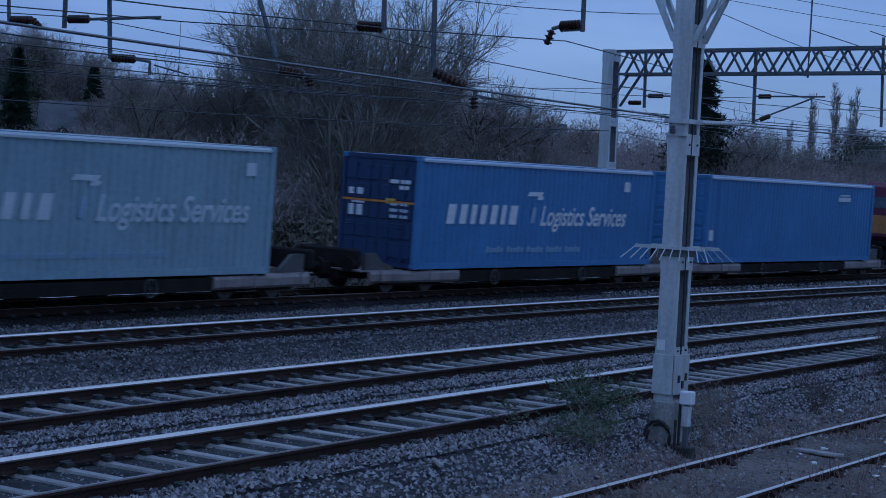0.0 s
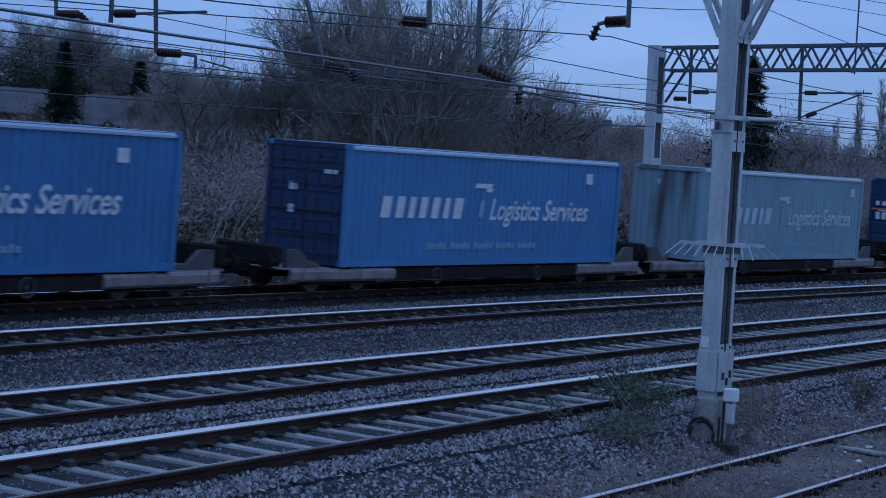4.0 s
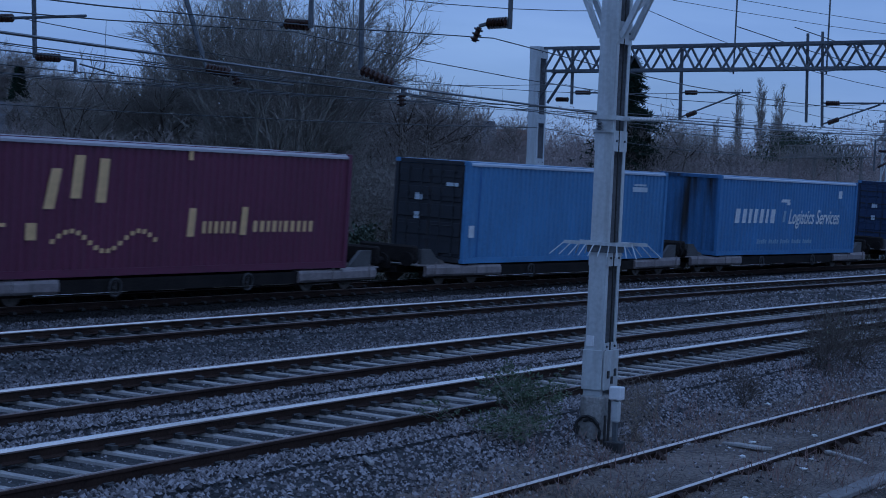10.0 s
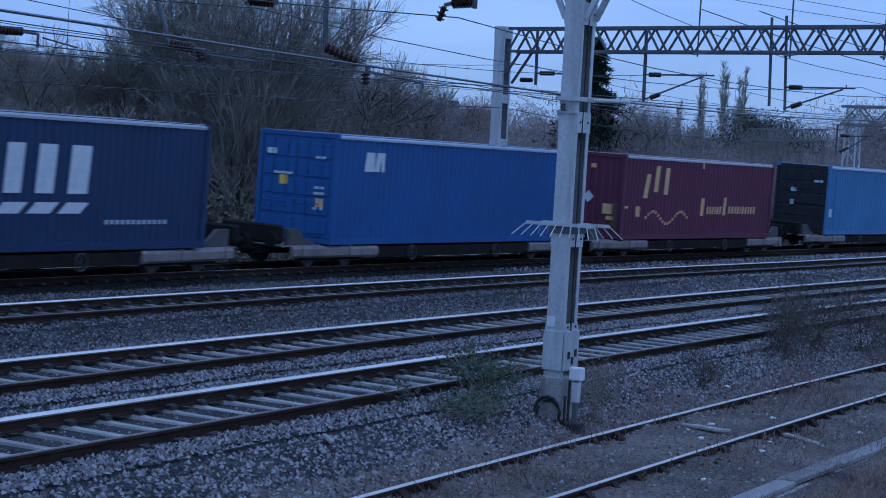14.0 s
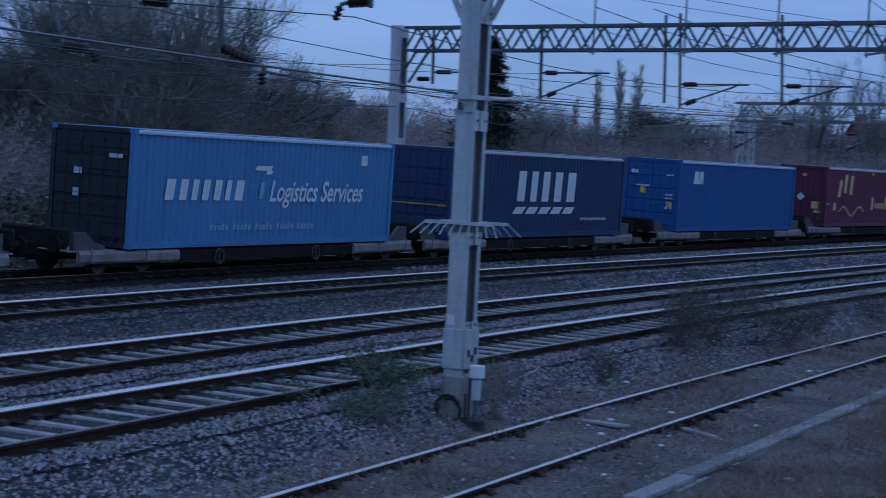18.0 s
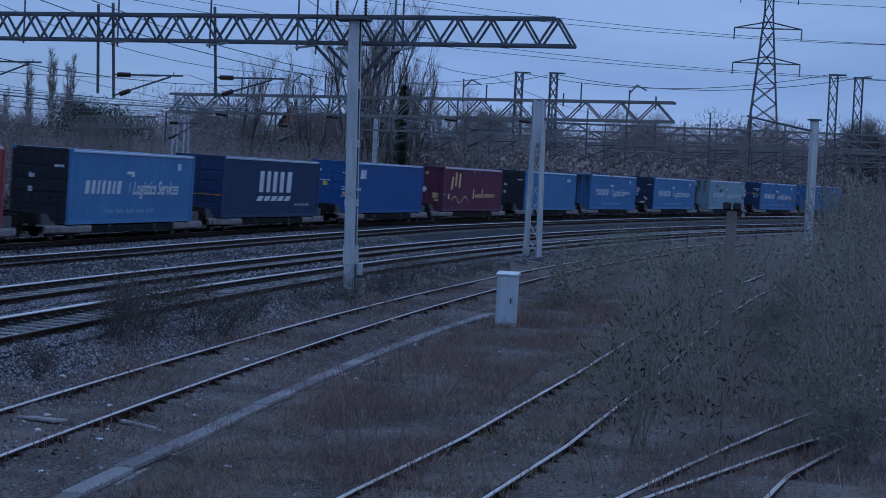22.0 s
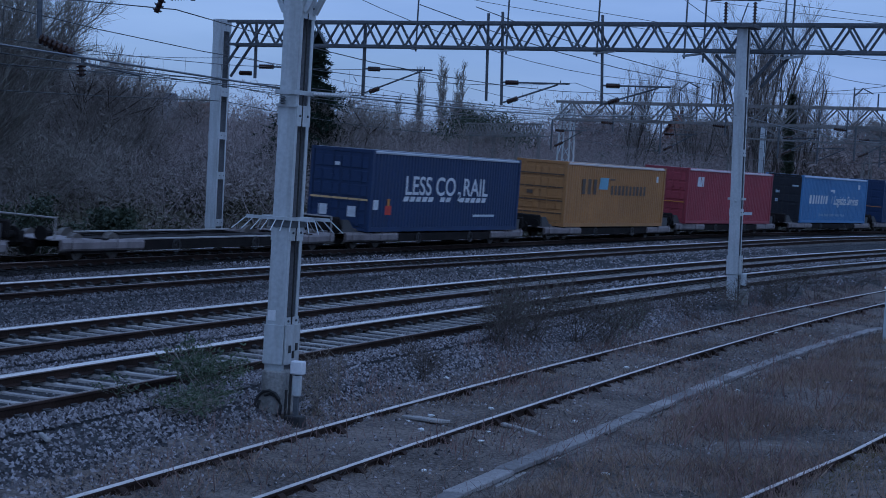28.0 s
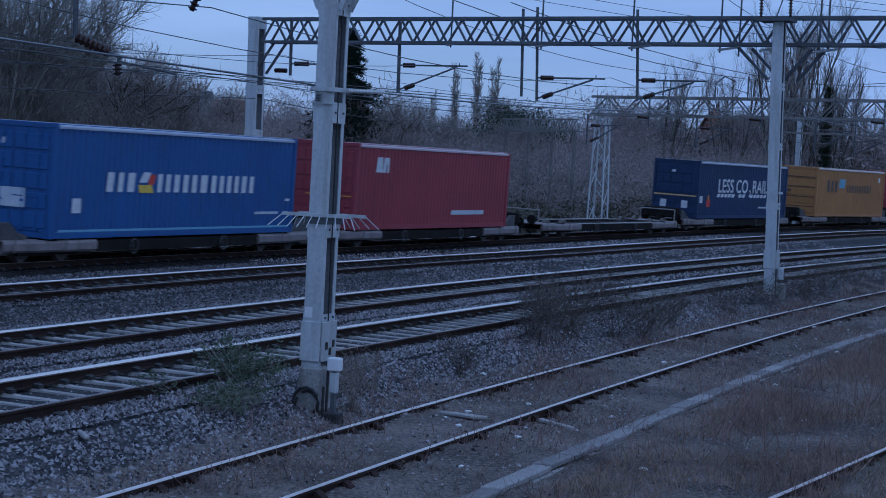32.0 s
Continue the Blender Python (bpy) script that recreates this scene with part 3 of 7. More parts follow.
MAST_2 = mast(38.0, -1.85, -0.3, 7.55, label="grey galvanised steel mast carrying the long gantry beam", battens=((0.5, 0.2), (2.2, 0.2), (3.9, 0.2), (5.6, 0.2)), dx=0.38, dy=0.3)
MAST_2.matrix_basis = MAST_2.matrix_basis @ pose(0, 0, 0, -1.5, 0, 0)
ring_part("clamp_band", lambda bm: [box(bm, -0.24, 0.24, y * 0.19 - 0.02, y * 0.19 + 0.02, 2.95, 3.02) for y in (-1, 1)] + [box(bm, -0.3, 0.3, -0.03, 0.03, 2.88, 2.94)], GALV, MAST_2)
ring_part("apron_plate", lambda bm: box(bm, -0.222, -0.2, -0.175, 0.175, 0.82, 1.36, bevel=0.005), GALV, MAST_2)
ring_part("apron_plate", lambda bm: box(bm, -0.198, 0.198, -0.198, -0.176, 0.82, 1.36, bevel=0.005), GALV, MAST_2)
ring_part("switch_box", lambda bm: box(bm, -0.08, 0.1, -0.36, -0.22, 0.5, 0.85, bevel=0.02), GALV, MAST_2)
ring_part("conduit", lambda bm: rod(bm, (-0.05, -0.26, -0.1), (-0.05, -0.26, 0.52), 0.03, 6), BLACK, MAST_2)
ring_part("plinth", lambda bm: box(bm, -0.12, 0.14, -0.42, -0.22, -0.1, 0.4, bevel=0.02), FOOT, MAST_2)
ring_part("cap_plate", lambda bm: box(bm, -0.45, 0.45, -0.4, 0.55, 7.86, 7.96), GALV_DARK, MAST_2)
for y in (-0.3, 0.55):
    ring_part("insulator", lambda bm: insulator(bm, (0, y, 7.98), (0, y, 8.62), 0.07, 7), BROWN_GLAZE, MAST_2)
ring_part("switch_arm", lambda bm: [bar(bm, (0, -0.45, 8.66), (0, 0.95, 8.7), 0.05, 0.05), bar(bm, (0, 0.1, 8.0), (0, -0.1, 8.6), 0.03, 0.03), box(bm, -0.08, 0.08, 0.7, 1.0, 8.66, 8.8)], GALV_DARK, MAST_2)
BEAM_2 = truss("gantry_beam", "dark lattice steel gantry beam spanning all tracks", g2(0, 7.03), g2(24.9, 6.76), 0.77, 0.5, 25, None, 0.045, 0.03, inset=0.5)
for u0, u1 in ((5.4, 6.2), (7.65, 6.7)):
    for k in (-0.2, 0.2):
        ring_part("knee_brace", lambda bm: bar(bm, g2(u0, 6.85) - g2(0, 7.03) + Vector((k, 0, 0)), g2(u1, 5.95) - g2(0, 7.03) + Vector((k, 0, 0)), 0.085, 0.085), GALV_DARK, BEAM_2)
for k in (-0.2, 0.2):
    ring_part("knee_brace", lambda bm: bar(bm, g2(24.3, 6.78) - g2(0, 7.03) + Vector((k, 0, 0)), g2(25.1, 5.7) - g2(0, 7.03) + Vector((k, 0, 0)), 0.07, 0.07), GALV_DARK, BEAM_2)
for u in (7.1, 11.3, 14.5, 17.7, 5.35, 8.4):
    ring_part("bracket_plate", lambda bm: box(bm, -0.35, 0.35, -0.06, 0.06, -0.03, 0.03, Matrix.Translation(g2(u - 0.25, 6.83) - g2(0, 7.03)) @ pose(0, 0, 0, 0, 8, math.degrees(math.atan2(G2D.y, G2D.x)))), GALV, BEAM_2)
FAR_POST = mast(41.0, 17.0, -0.5, 7.6, label="grey steel gantry post behind the train", battens=((0.6, 0.25), (2.2, 0.25), (3.55, 0.25), (5.0, 0.3), (7.2, 0.4)), dx=0.55, dy=0.38)
FAR_POST.matrix_basis = FAR_POST.matrix_basis @ pose(0, 0, 0, -0.8, 0, 0)
FAR_DROP = "dark steel tube hanging from the long gantry with registration arm"


def arm_set(u, z, reach, dz):
    """Upper tube, sloping strut and insulators of one registration arm."""
    return [("ins", g2(u - 0.15, z), g2(u - 0.6, z)), ("arm", g2(u, z), g2(u - reach, z + 0.02)), ("ins", g2(u - 0.25, z - dz + 0.06), g2(u - 0.6, z - dz + 0.18)), ("arm", g2(u, z - dz), g2(u - reach + 0.4, z - 0.02)), ("thin", g2(u - reach + 0.3, z), g2(u - reach + 0.3, z + 0.12))]


dropper(FAR_DROP, g2(23.9, 7.6), g2(23.85, 5.66), 0.07, [("ins", g2(24.0, 5.82), g2(24.5, 5.82)), ("ins", g2(23.7, 6.06), g2(23.1, 6.06)), ("arm", g2(23.85, 6.06), g2(22.8, 6.06))])
dropper(FAR_DROP, g2(19.6, 7.5), g2(19.55, 5.2), 0.075, arm_set(19.55, 6.1, 2.55, 0.8))
dropper(FAR_DROP, g2(15.1, 7.95), g2(15.0, 5.22), 0.06, [])
dropper(FAR_DROP, g2(14.6, 8.0), g2(14.45, 5.1), 0.06, arm_set(14.5, 5.82, 2.35, 0.66))
dropper(FAR_DROP, g2(11.18, 7.95), g2(11.02, 5.2), 0.06, arm_set(11.06, 5.83, 2.25, 0.58))
for u, z0 in ((17.66, 6.7), (14.4, 6.7), (11.3, 6.7), (8.45, 6.7), (7.85, 6.6), (5.4, 6.8), (5.15, 6.8), (2.2, 9.0)):
    if u > 3:
        r = thing("feeder_rod", "thin steel rod rising from the gantry beam", "overhead line support", Matrix.Translation(g2(u, z0)), "feeder rods on the long gantry")
        ring_part("rod", lambda bm: rod(bm, (0, 0, 0), (0, 0, 2.9), 0.028, 6), GALV_DARK, r)
        ring_part("insulator", lambda bm: insulator(bm, (0, 0, 2.6), (0, 0, 2.9), 0.06, 4), BROWN_GLAZE, r)


def lattice_post(s, o, base, top, w0, w1, label, steel=None, leg=0.07, lace=0.04):
    """A tapering four-legged lattice column."""
    root = thing("lattice_post", label, "overhead line mast", on_line(s, o, base), "lattice posts of the line")
    h = top - base
    for x in (-1, 1):
        for y in (-1, 1):
            ring_part("leg", lambda bm: bar(bm, (x * w0 / 2, y * w0 / 2, 0), (x * w1 / 2, y * w1 / 2, h), min(leg, w0 * 0.25), min(leg, w0 * 0.25)), steel or GALV, root)
    n = max(4, int(h / 0.8))
    for i in range(n):
        f, g = i / n, (i + 1) / n
        a, b = (w0 + (w1 - w0) * f) / 2, (w0 + (w1 - w0) * g) / 2
        k = 1 if i % 2 else -1
        for face in range(4):
            m = pose(0, 0, 0, 0, 0, 90 * face)
            ring_part("brace", lambda bm: bar(bm, m @ Vector((-a, -a * k, h * f)), m @ Vector((-b, b * k, h * g)), min(lace, w0 * 0.15), 0.03), steel or GALV, root)
    return root


# gantry 3 and those beyond it
RUSTY = mat("rusty_grey_steel", (0.12, 0.11, 0.10), (0.27, 0.26, 0.245), 0.65, 1.0, 14, 0.1, metal=0.2, stain=((0.12, 0.08, 0.055), 0.5))
POST_3 = lattice_post(70, -1.5, -0.3, 6.85, 0.6, 0.36, "grey lattice steel post beside the line", None, 0.12, 0.06)
for x in (-1, 1):
    ring_part("head_plate", lambda bm: box(bm, x * 0.225 - 0.012, x * 0.225 + 0.012, -0.18, 0.18, 5.2, 7.1), GALV, POST_3)
lattice_post(71, 16.2, -0.5, 6.5, 0.8, 0.48, "grey lattice steel post behind the train")
truss("gantry_beam", "rusty grey lattice beam with posts above", line(70, -7.6, 6.1), line(71, 16.7, 5.68), 0.85, 0.6, 15, RUSTY, 0.06, 0.03)
mast(108, 19.0, -0.4, 7.1, label="grey steel post behind the train", battens=((1, 0.2), (3, 0.2), (5, 0.2)))
for k, o in enumerate((-6.8, -5.6, -3.4, -2.6, 1.0, 2.1, 4.6, 5.4, 8.8, 10.4, 13.0)):
    r = thing("feeder_rod", "short dark insulator rod standing on the beam", "overhead line support", Matrix.Translation(line(70 + o * 0.04, o, 6.7)), "rods on the third gantry")
    ring_part("rod", lambda bm: rod(bm, (0, 0, -0.1), (0, 0, 0.5 + 0.25 * (k % 3)), 0.035, 6), GALV_DARK, r)
    if k % 4 == 1:
        ring_part("arm", lambda bm: [rod(bm, (0, 0, 0.6), (0.5, 0.3, 1.0), 0.04, 6), rod(bm, (0.5, 0.3, 1.0), (1.1, 0.6, 0.8), 0.03, 6)], GALV_DARK, r)
for k, o in enumerate((O_A, O_B, O_C, O_D)):
    zb = 6.05 - 0.017 * (o + 7.6)
    a, b = line(70, o + 1.9, 0), line(70, o + 0.1, 0)
    at = lambda f, z: Vector((a.x + (b.x - a.x) * f, a.y + (b.y - a.y) * f, z))
    dropper("dark steel tube under the third gantry with registration arm", at(0, zb), at(0, zb - 1.5), 0.06, [("ins", at(0.1, zb - 0.55), at(0.36, zb - 0.55)), ("arm", at(0.36, zb - 0.55), at(1.0, zb - 0.5)), ("ins", at(0.1, zb - 1.3), at(0.34, zb - 1.1)), ("arm", at(0.34, zb - 1.1), at(0.85, zb - 0.55))])
    dropper("short dark tube with insulator on the third gantry", line(70, o - 1.2, zb + 0.9), line(70, o - 1.2, zb - 0.5), 0.05, [("ins", line(70, o - 1.2, zb - 0.1), line(70, o - 0.6, zb - 0.05))])
for s, o0, o1, z, lab in ((103, -28, 19, 6.0, "distant lattice gantry beam"), (132, -34, 20, 6.4, "distant lattice gantry beam among wires"), (165, -38, 20, 6.4, "far lattice gantry beam against the trees"), (205, -42, 22, 6.6, "far lattice gantry beam against the trees")):
    truss("gantry_beam", lab, line(s, o0, z), line(s, o1, z), 0.9, 0.6, 14, RUSTY, 0.05, 0.03)
    lattice_post(s, o1, -0.4, z + 1.0, 0.8, 0.5, "grey lattice post of a distant gantry", RUSTY)
    lattice_post(s, o0 + 0.6, -0.6, z + 1.0, 0.6, 0.4, "grey lattice post of a distant gantry", RUSTY)
    for o in (-7, -4.5, 0.7, 3.2, 5.5, 9.5, 13.5):
        r = thing("drop_tube", "dark tube with arms on a distant gantry", "overhead line support", Matrix.Translation(line(s, o, z)), "supports on distant gantries")
        ring_part("tube", lambda bm: rod(bm, (0, 0, -1.4), (0, 0, 1.9), 0.05, 6), GALV_DARK, r)
        ring_part("arm", lambda bm: [rod(bm, (0, 0, -0.4), (1.3, -1.5, -0.35), 0.035, 6), rod(bm, (0, 0, -1.2), (1.2, -1.4, -0.4), 0.035, 6)], GALV_DARK, r)
for o in (21.7, 23.0, 24.4, 25.8):
    lattice_post(80, o, -0.7, 5.1, 0.12, 0.1, "thin grey lattice leg of the walkway frame", RUSTY)
BEHIND = truss("gantry_beam", "pale lattice walkway frame behind the train", line(80, 21.5, 5.05), line(80, 26.0, 4.9), 0.6, 0.4, 10, RUSTY, 0.035, 0.024)


def wires(label, runs, r=0.009, group="overhead wires", material=None):
    """Each run is one wire through a list of places."""
    for pts in runs:
        w = thing("overhead_wire", label, "overhead wire", Matrix.Translation(pts[0]), group)
        bm = bmesh.new()
        tube(bm, [Vector(p) - Vector(pts[0]) for p in pts], r)
        part("wire", bm, material or CABLE, w)


def sagging(a, b, sag, n=10):
    a, b = Vector(a), Vector(b)
    return [a.lerp(b, i / n) - Vector((0, 0, 4 * sag * (i / n) * (1 - i / n))) for i in range(n + 1)]


def along(s0, s1, o, z0, z1, sag, n=9):
    return [line(s0 + (s1 - s0) * i / n, o, z0 + (z1 - z0) * i / n - 4 * sag * (i / n) * (1 - i / n)) for i in range(n + 1)]


SUPPORTS = [(-28, 4.2), (8, 4.35), (38.5, 4.95), (70.5, 5.0), (103, 5.1), (132, 5.2), (165, 5.3), (205, 5.3)]
for o in (O_A, O_B, O_C, O_D):
    up = {O_A: 0.0, O_B: 0.08, O_C: 0.3, O_D: 0.45}[o]
    for (a, za), (b, zb) in zip(SUPPORTS[:-1], SUPPORTS[1:]):
        lift = 0.8
        ca, cb = along(a, b, o, za + up - 0.15, zb + up - 0.15, 0.0, 8), along(a, b, o, za + up + lift, zb + up + lift, 0.5, 8)
        wires("thin dark contact wire over a track", [ca], 0.007)
        wires("thin dark carrying wire over a track", [cb], 0.008)
        w = thing("dropper_set", "fine vertical wires between carrying and contact wire", "overhead wire", group="overhead wires")
        for k in range(1, 8, 2):
            ring_part("dropper_wire", lambda bm: rod(bm, ca[k], cb[k], 0.004, 3), CABLE, w)
RET = [(-30, -3.1, 4.26), (7, -2.15, 4.06), (37.5, -1.5, 5.15), (70, -1.3, 5.3), (103, -1.6, 5.4), (132, -1.8, 5.6)]
for (a, oa, za), (b, ob, zb) in zip(RET[:-1], RET[1:]):
    for d in (0.0, 0.16):
        pts = [line(a + (b - a) * i / 9, oa + (ob - oa) * i / 9 - d, za + (zb - za) * i / 9 - (1.0 if a > 0 else 0.12) * (i / 9) * (1 - i / 9) - d * 0.6) for i in range(10)]
        wires("twin return wire carried on the masts", [pts], 0.005 if d else 0.013, material=CABLE if d else WIRE_PALE)
for d, z in ((16.9, 4.55), (18.2, 5.3)):
    wires("wire behind the train", [along(-20, 41, d, z, z + 0.3, 0.5), along(41, 71, d, z + 0.3, z + 0.3, 0.4), along(71, 132, d, z + 0.3, z + 0.9, 0.5)], 0.013)
ring_part("insulator", lambda bm: insulator(bm, (0.05, -0.24, 4.42), (0.95, -0.4, 4.45), 0.03, 12), WHITE_GLAZE, MAST_1)
for o, z in ((12.0, 8.6), (1.0, 8.8)):
    wires("feeder wire above the gantries", [along(-40, 8, o + 3, z - 1.0, z - 0.9, 0.5), along(8, 39, o + 1.0, z - 0.9, z, 0.6), along(39, 71, o, z, z - 0.9, 0.6), along(71, 132, o, z - 0.9, z - 0.6, 0.8)], 0.012)
# ---- the container train ----
S0, PITCH, ALT, SPEED, GAIN = 60.74, 17.93, -0.794, 7.7416, 0.0029
DECK = 0.60


def train_s(i, t):
    """Where the rear of the load on platform i stands at t seconds."""
    return S0 - i * PITCH + (ALT if i % 2 else 0) + SPEED * t + GAIN * t * t


PAINT = {}


def paint(name, c, wear=0.5, rough=0.5, dirt=None, spread=(2.2, 0.48, 0.78)):
    PAINT[name] = mat(name, [v * 0.8 for v in c], [min(1, v * 1.15) for v in c], rough, 0.5, 9, 0.05, stain=(dirt or [v * 0.5 + 0.02 for v in c], wear, spread))


paint("sky_blue_paint", (0.095, 0.20, 0.385))
paint("pale_blue_paint", (0.24, 0.33, 0.38))
paint("mid_blue_paint", (0.08, 0.175, 0.36))
paint("deep_blue_paint", (0.032, 0.09, 0.265))
paint("navy_paint", (0.02, 0.038, 0.1))
paint("maroon_paint", (0.105, 0.022, 0.052))
paint("red_paint", (0.27, 0.045, 0.06))
paint("ochre_paint", (0.37, 0.185, 0.06))
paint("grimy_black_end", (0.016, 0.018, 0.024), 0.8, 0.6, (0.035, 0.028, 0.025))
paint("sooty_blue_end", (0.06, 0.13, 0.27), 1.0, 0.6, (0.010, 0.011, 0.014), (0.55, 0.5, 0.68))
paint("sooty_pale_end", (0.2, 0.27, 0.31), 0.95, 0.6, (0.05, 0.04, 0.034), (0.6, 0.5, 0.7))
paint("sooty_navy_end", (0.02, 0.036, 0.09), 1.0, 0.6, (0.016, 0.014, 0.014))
paint("white_marks", (0.62, 0.64, 0.66), 0.3)
paint("cream_marks", (0.66, 0.44, 0.2), 0.3)
WIDE, TALL = 2.5, 2.94


def wave_wall(length, height, pitch=0.27, depth=0.045):
    """A trapezoid-ribbed steel wall in the xz plane, its face towards -y."""
    vs, fs, x = [], [], 0.0
    n = int(length / pitch)
    p = length / n
    xs = []
    for i in range(n):
        for f, d in ((0.0, 0.0), (0.34, 0.0), (0.5, depth), (0.84, depth)):
            xs.append((i * p + f * p, d))
    xs.append((length, 0.0))
    for a, d in xs:
        vs += [(a, d, 0), (a, d, height)]
    for i in range(len(xs) - 1):
        fs.append((2 * i, 2 * i + 2, 2 * i + 3, 2 * i + 1))
    return mesh_of("ribbed_wall", vs, fs)


CACHE = {}


def cached(key, make):
    if key not in CACHE:
        CACHE[key] = make()
    return CACHE[key]


def boxmesh(name, *dims, bevel=0.0):
    def make():
        bm = bmesh.new()
        box(bm, *dims, bevel=bevel)
        return from_bm(name, bm)
    return cached((name, *dims), make)


def sky_sheen(body):
    """The body paint mixed with pale grey: the sky's sheen on a roof rail, put into colour."""
    key = body.name + "_sky_sheen_paint"
    if key not in bpy.data.materials:
        c = [e.color[:3] for e in body.node_tree.nodes["Color Ramp"].color_ramp.elements]
        mat(key, [v * 0.45 + w * 0.55 for v, w in zip(c[0], (0.48, 0.5, 0.52))], [v * 0.4 + w * 0.6 for v, w in zip(c[1], (0.66, 0.68, 0.7))], 0.5, 0.8, 12, 0.05)
    return bpy.data.materials[key]


def top_rail(length):
    """The rail along the roof's edge, its upper face sloping inwards to catch sky light."""
    pr = [(0, TALL - 0.13), (0, TALL - 0.075), (0.075, TALL), (0.12, TALL), (0.12, TALL - 0.13)]
    h = length / 2 - 0.17
    vs = [(x, y, z) for x in (-h, h) for y, z in pr]
    fs = [(k, (k + 1) % 5, 5 + (k + 1) % 5, 5 + k) for k in range(5)] + [(4, 3, 2, 1, 0), (5, 6, 7, 8, 9)]
    return mesh_of("top_rail", vs, fs)


def container(label, length, body, end, doors=True, marks=None):
    """A ribbed steel container; its origin is the middle of its base, x points ahead."""
    root = thing("shipping_container", label, "shipping container", group="containers on the train")
    l2, w2 = length / 2, WIDE / 2
    wall = cached(("side", length), lambda: wave_wall(length - 0.3, TALL - 0.28))
    put("side_wall", wall, body, root, Matrix.Translation((-l2 + 0.15, -w2 + 0.03, 0.16)))
    put("side_wall", wall, body, root, Matrix.Translation((l2 - 0.15, w2 - 0.03, 0.16)) @ pose(0, 0, 0, 0, 0, 180))
    for x in (-1, 1):
        for y in (-1, 1):
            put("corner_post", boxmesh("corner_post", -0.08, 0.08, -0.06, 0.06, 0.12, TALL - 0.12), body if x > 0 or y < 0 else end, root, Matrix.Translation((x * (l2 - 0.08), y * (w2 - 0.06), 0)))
            for z in (0, TALL - 0.118):
                put("corner_casting", boxmesh("corner_casting", -0.089, 0.089, -0.081, 0.081, 0, 0.118, bevel=0.008), body, root, Matrix.Translation((x * (l2 - 0.089), y * (w2 - 0.079), z)))
    for y in (-1, 1):
        # top rails are painted paler than the body to imitate reflected sky
        put("top_rail", cached(("top_rail", length), lambda: top_rail(length)), sky_sheen(body), root, Matrix.Translation((0, y * (w2 - 0.004), 0)) @ (pose(0, 0, 0) if y < 0 else pose(0, 0, 0, 0, 0, 180)))
        put("bottom_rail", boxmesh("bottom_rail", -l2 + 0.17, l2 - 0.17, -0.03, 0.03, 0.01, 0.17), body, root, Matrix.Translation((0, y * (w2 - 0.04), 0)))
    put("roof", boxmesh("roof", -l2 + 0.1, l2 - 0.1, -w2 + 0.05, w2 - 0.05, TALL - 0.03, TALL - 0.012), body, root)
    put("floor_pan", boxmesh("floor_pan", -l2 + 0.1, l2 - 0.1, -w2 + 0.08, w2 - 0.08, 0.05, 0.15), BLACK, root)
    front = cached("end_wall", lambda: wave_wall(WIDE - 0.24, TALL - 0.28))
    put("front_wall", front, body, root, Matrix.Translation((l2 - 0.05, -w2 + 0.12, 0.16)) @ pose(0, 0, 0, 0, 0, 90))
    for x in (-1, 1):
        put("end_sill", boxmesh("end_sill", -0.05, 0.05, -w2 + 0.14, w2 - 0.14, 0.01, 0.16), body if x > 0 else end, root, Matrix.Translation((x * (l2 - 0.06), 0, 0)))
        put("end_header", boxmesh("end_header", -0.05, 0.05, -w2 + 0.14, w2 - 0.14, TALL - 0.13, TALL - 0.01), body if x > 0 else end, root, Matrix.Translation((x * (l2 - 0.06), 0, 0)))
    if doors:
        for y in (-1, 1):
            w = WIDE / 2 - 0.14
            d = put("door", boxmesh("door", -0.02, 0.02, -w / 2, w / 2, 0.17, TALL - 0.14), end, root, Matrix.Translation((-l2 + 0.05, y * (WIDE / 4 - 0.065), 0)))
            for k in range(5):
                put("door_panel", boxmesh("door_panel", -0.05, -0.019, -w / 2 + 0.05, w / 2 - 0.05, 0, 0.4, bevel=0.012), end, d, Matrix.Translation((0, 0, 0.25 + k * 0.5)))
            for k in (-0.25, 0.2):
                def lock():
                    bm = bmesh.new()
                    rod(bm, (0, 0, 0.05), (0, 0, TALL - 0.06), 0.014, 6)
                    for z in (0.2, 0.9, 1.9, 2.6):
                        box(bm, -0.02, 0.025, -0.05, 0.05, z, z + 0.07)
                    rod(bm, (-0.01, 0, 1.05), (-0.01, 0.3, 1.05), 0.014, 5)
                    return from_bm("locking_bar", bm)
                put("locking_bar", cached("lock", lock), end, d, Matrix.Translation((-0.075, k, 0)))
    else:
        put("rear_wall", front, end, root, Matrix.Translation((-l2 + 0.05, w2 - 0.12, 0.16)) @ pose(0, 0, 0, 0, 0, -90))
    return root


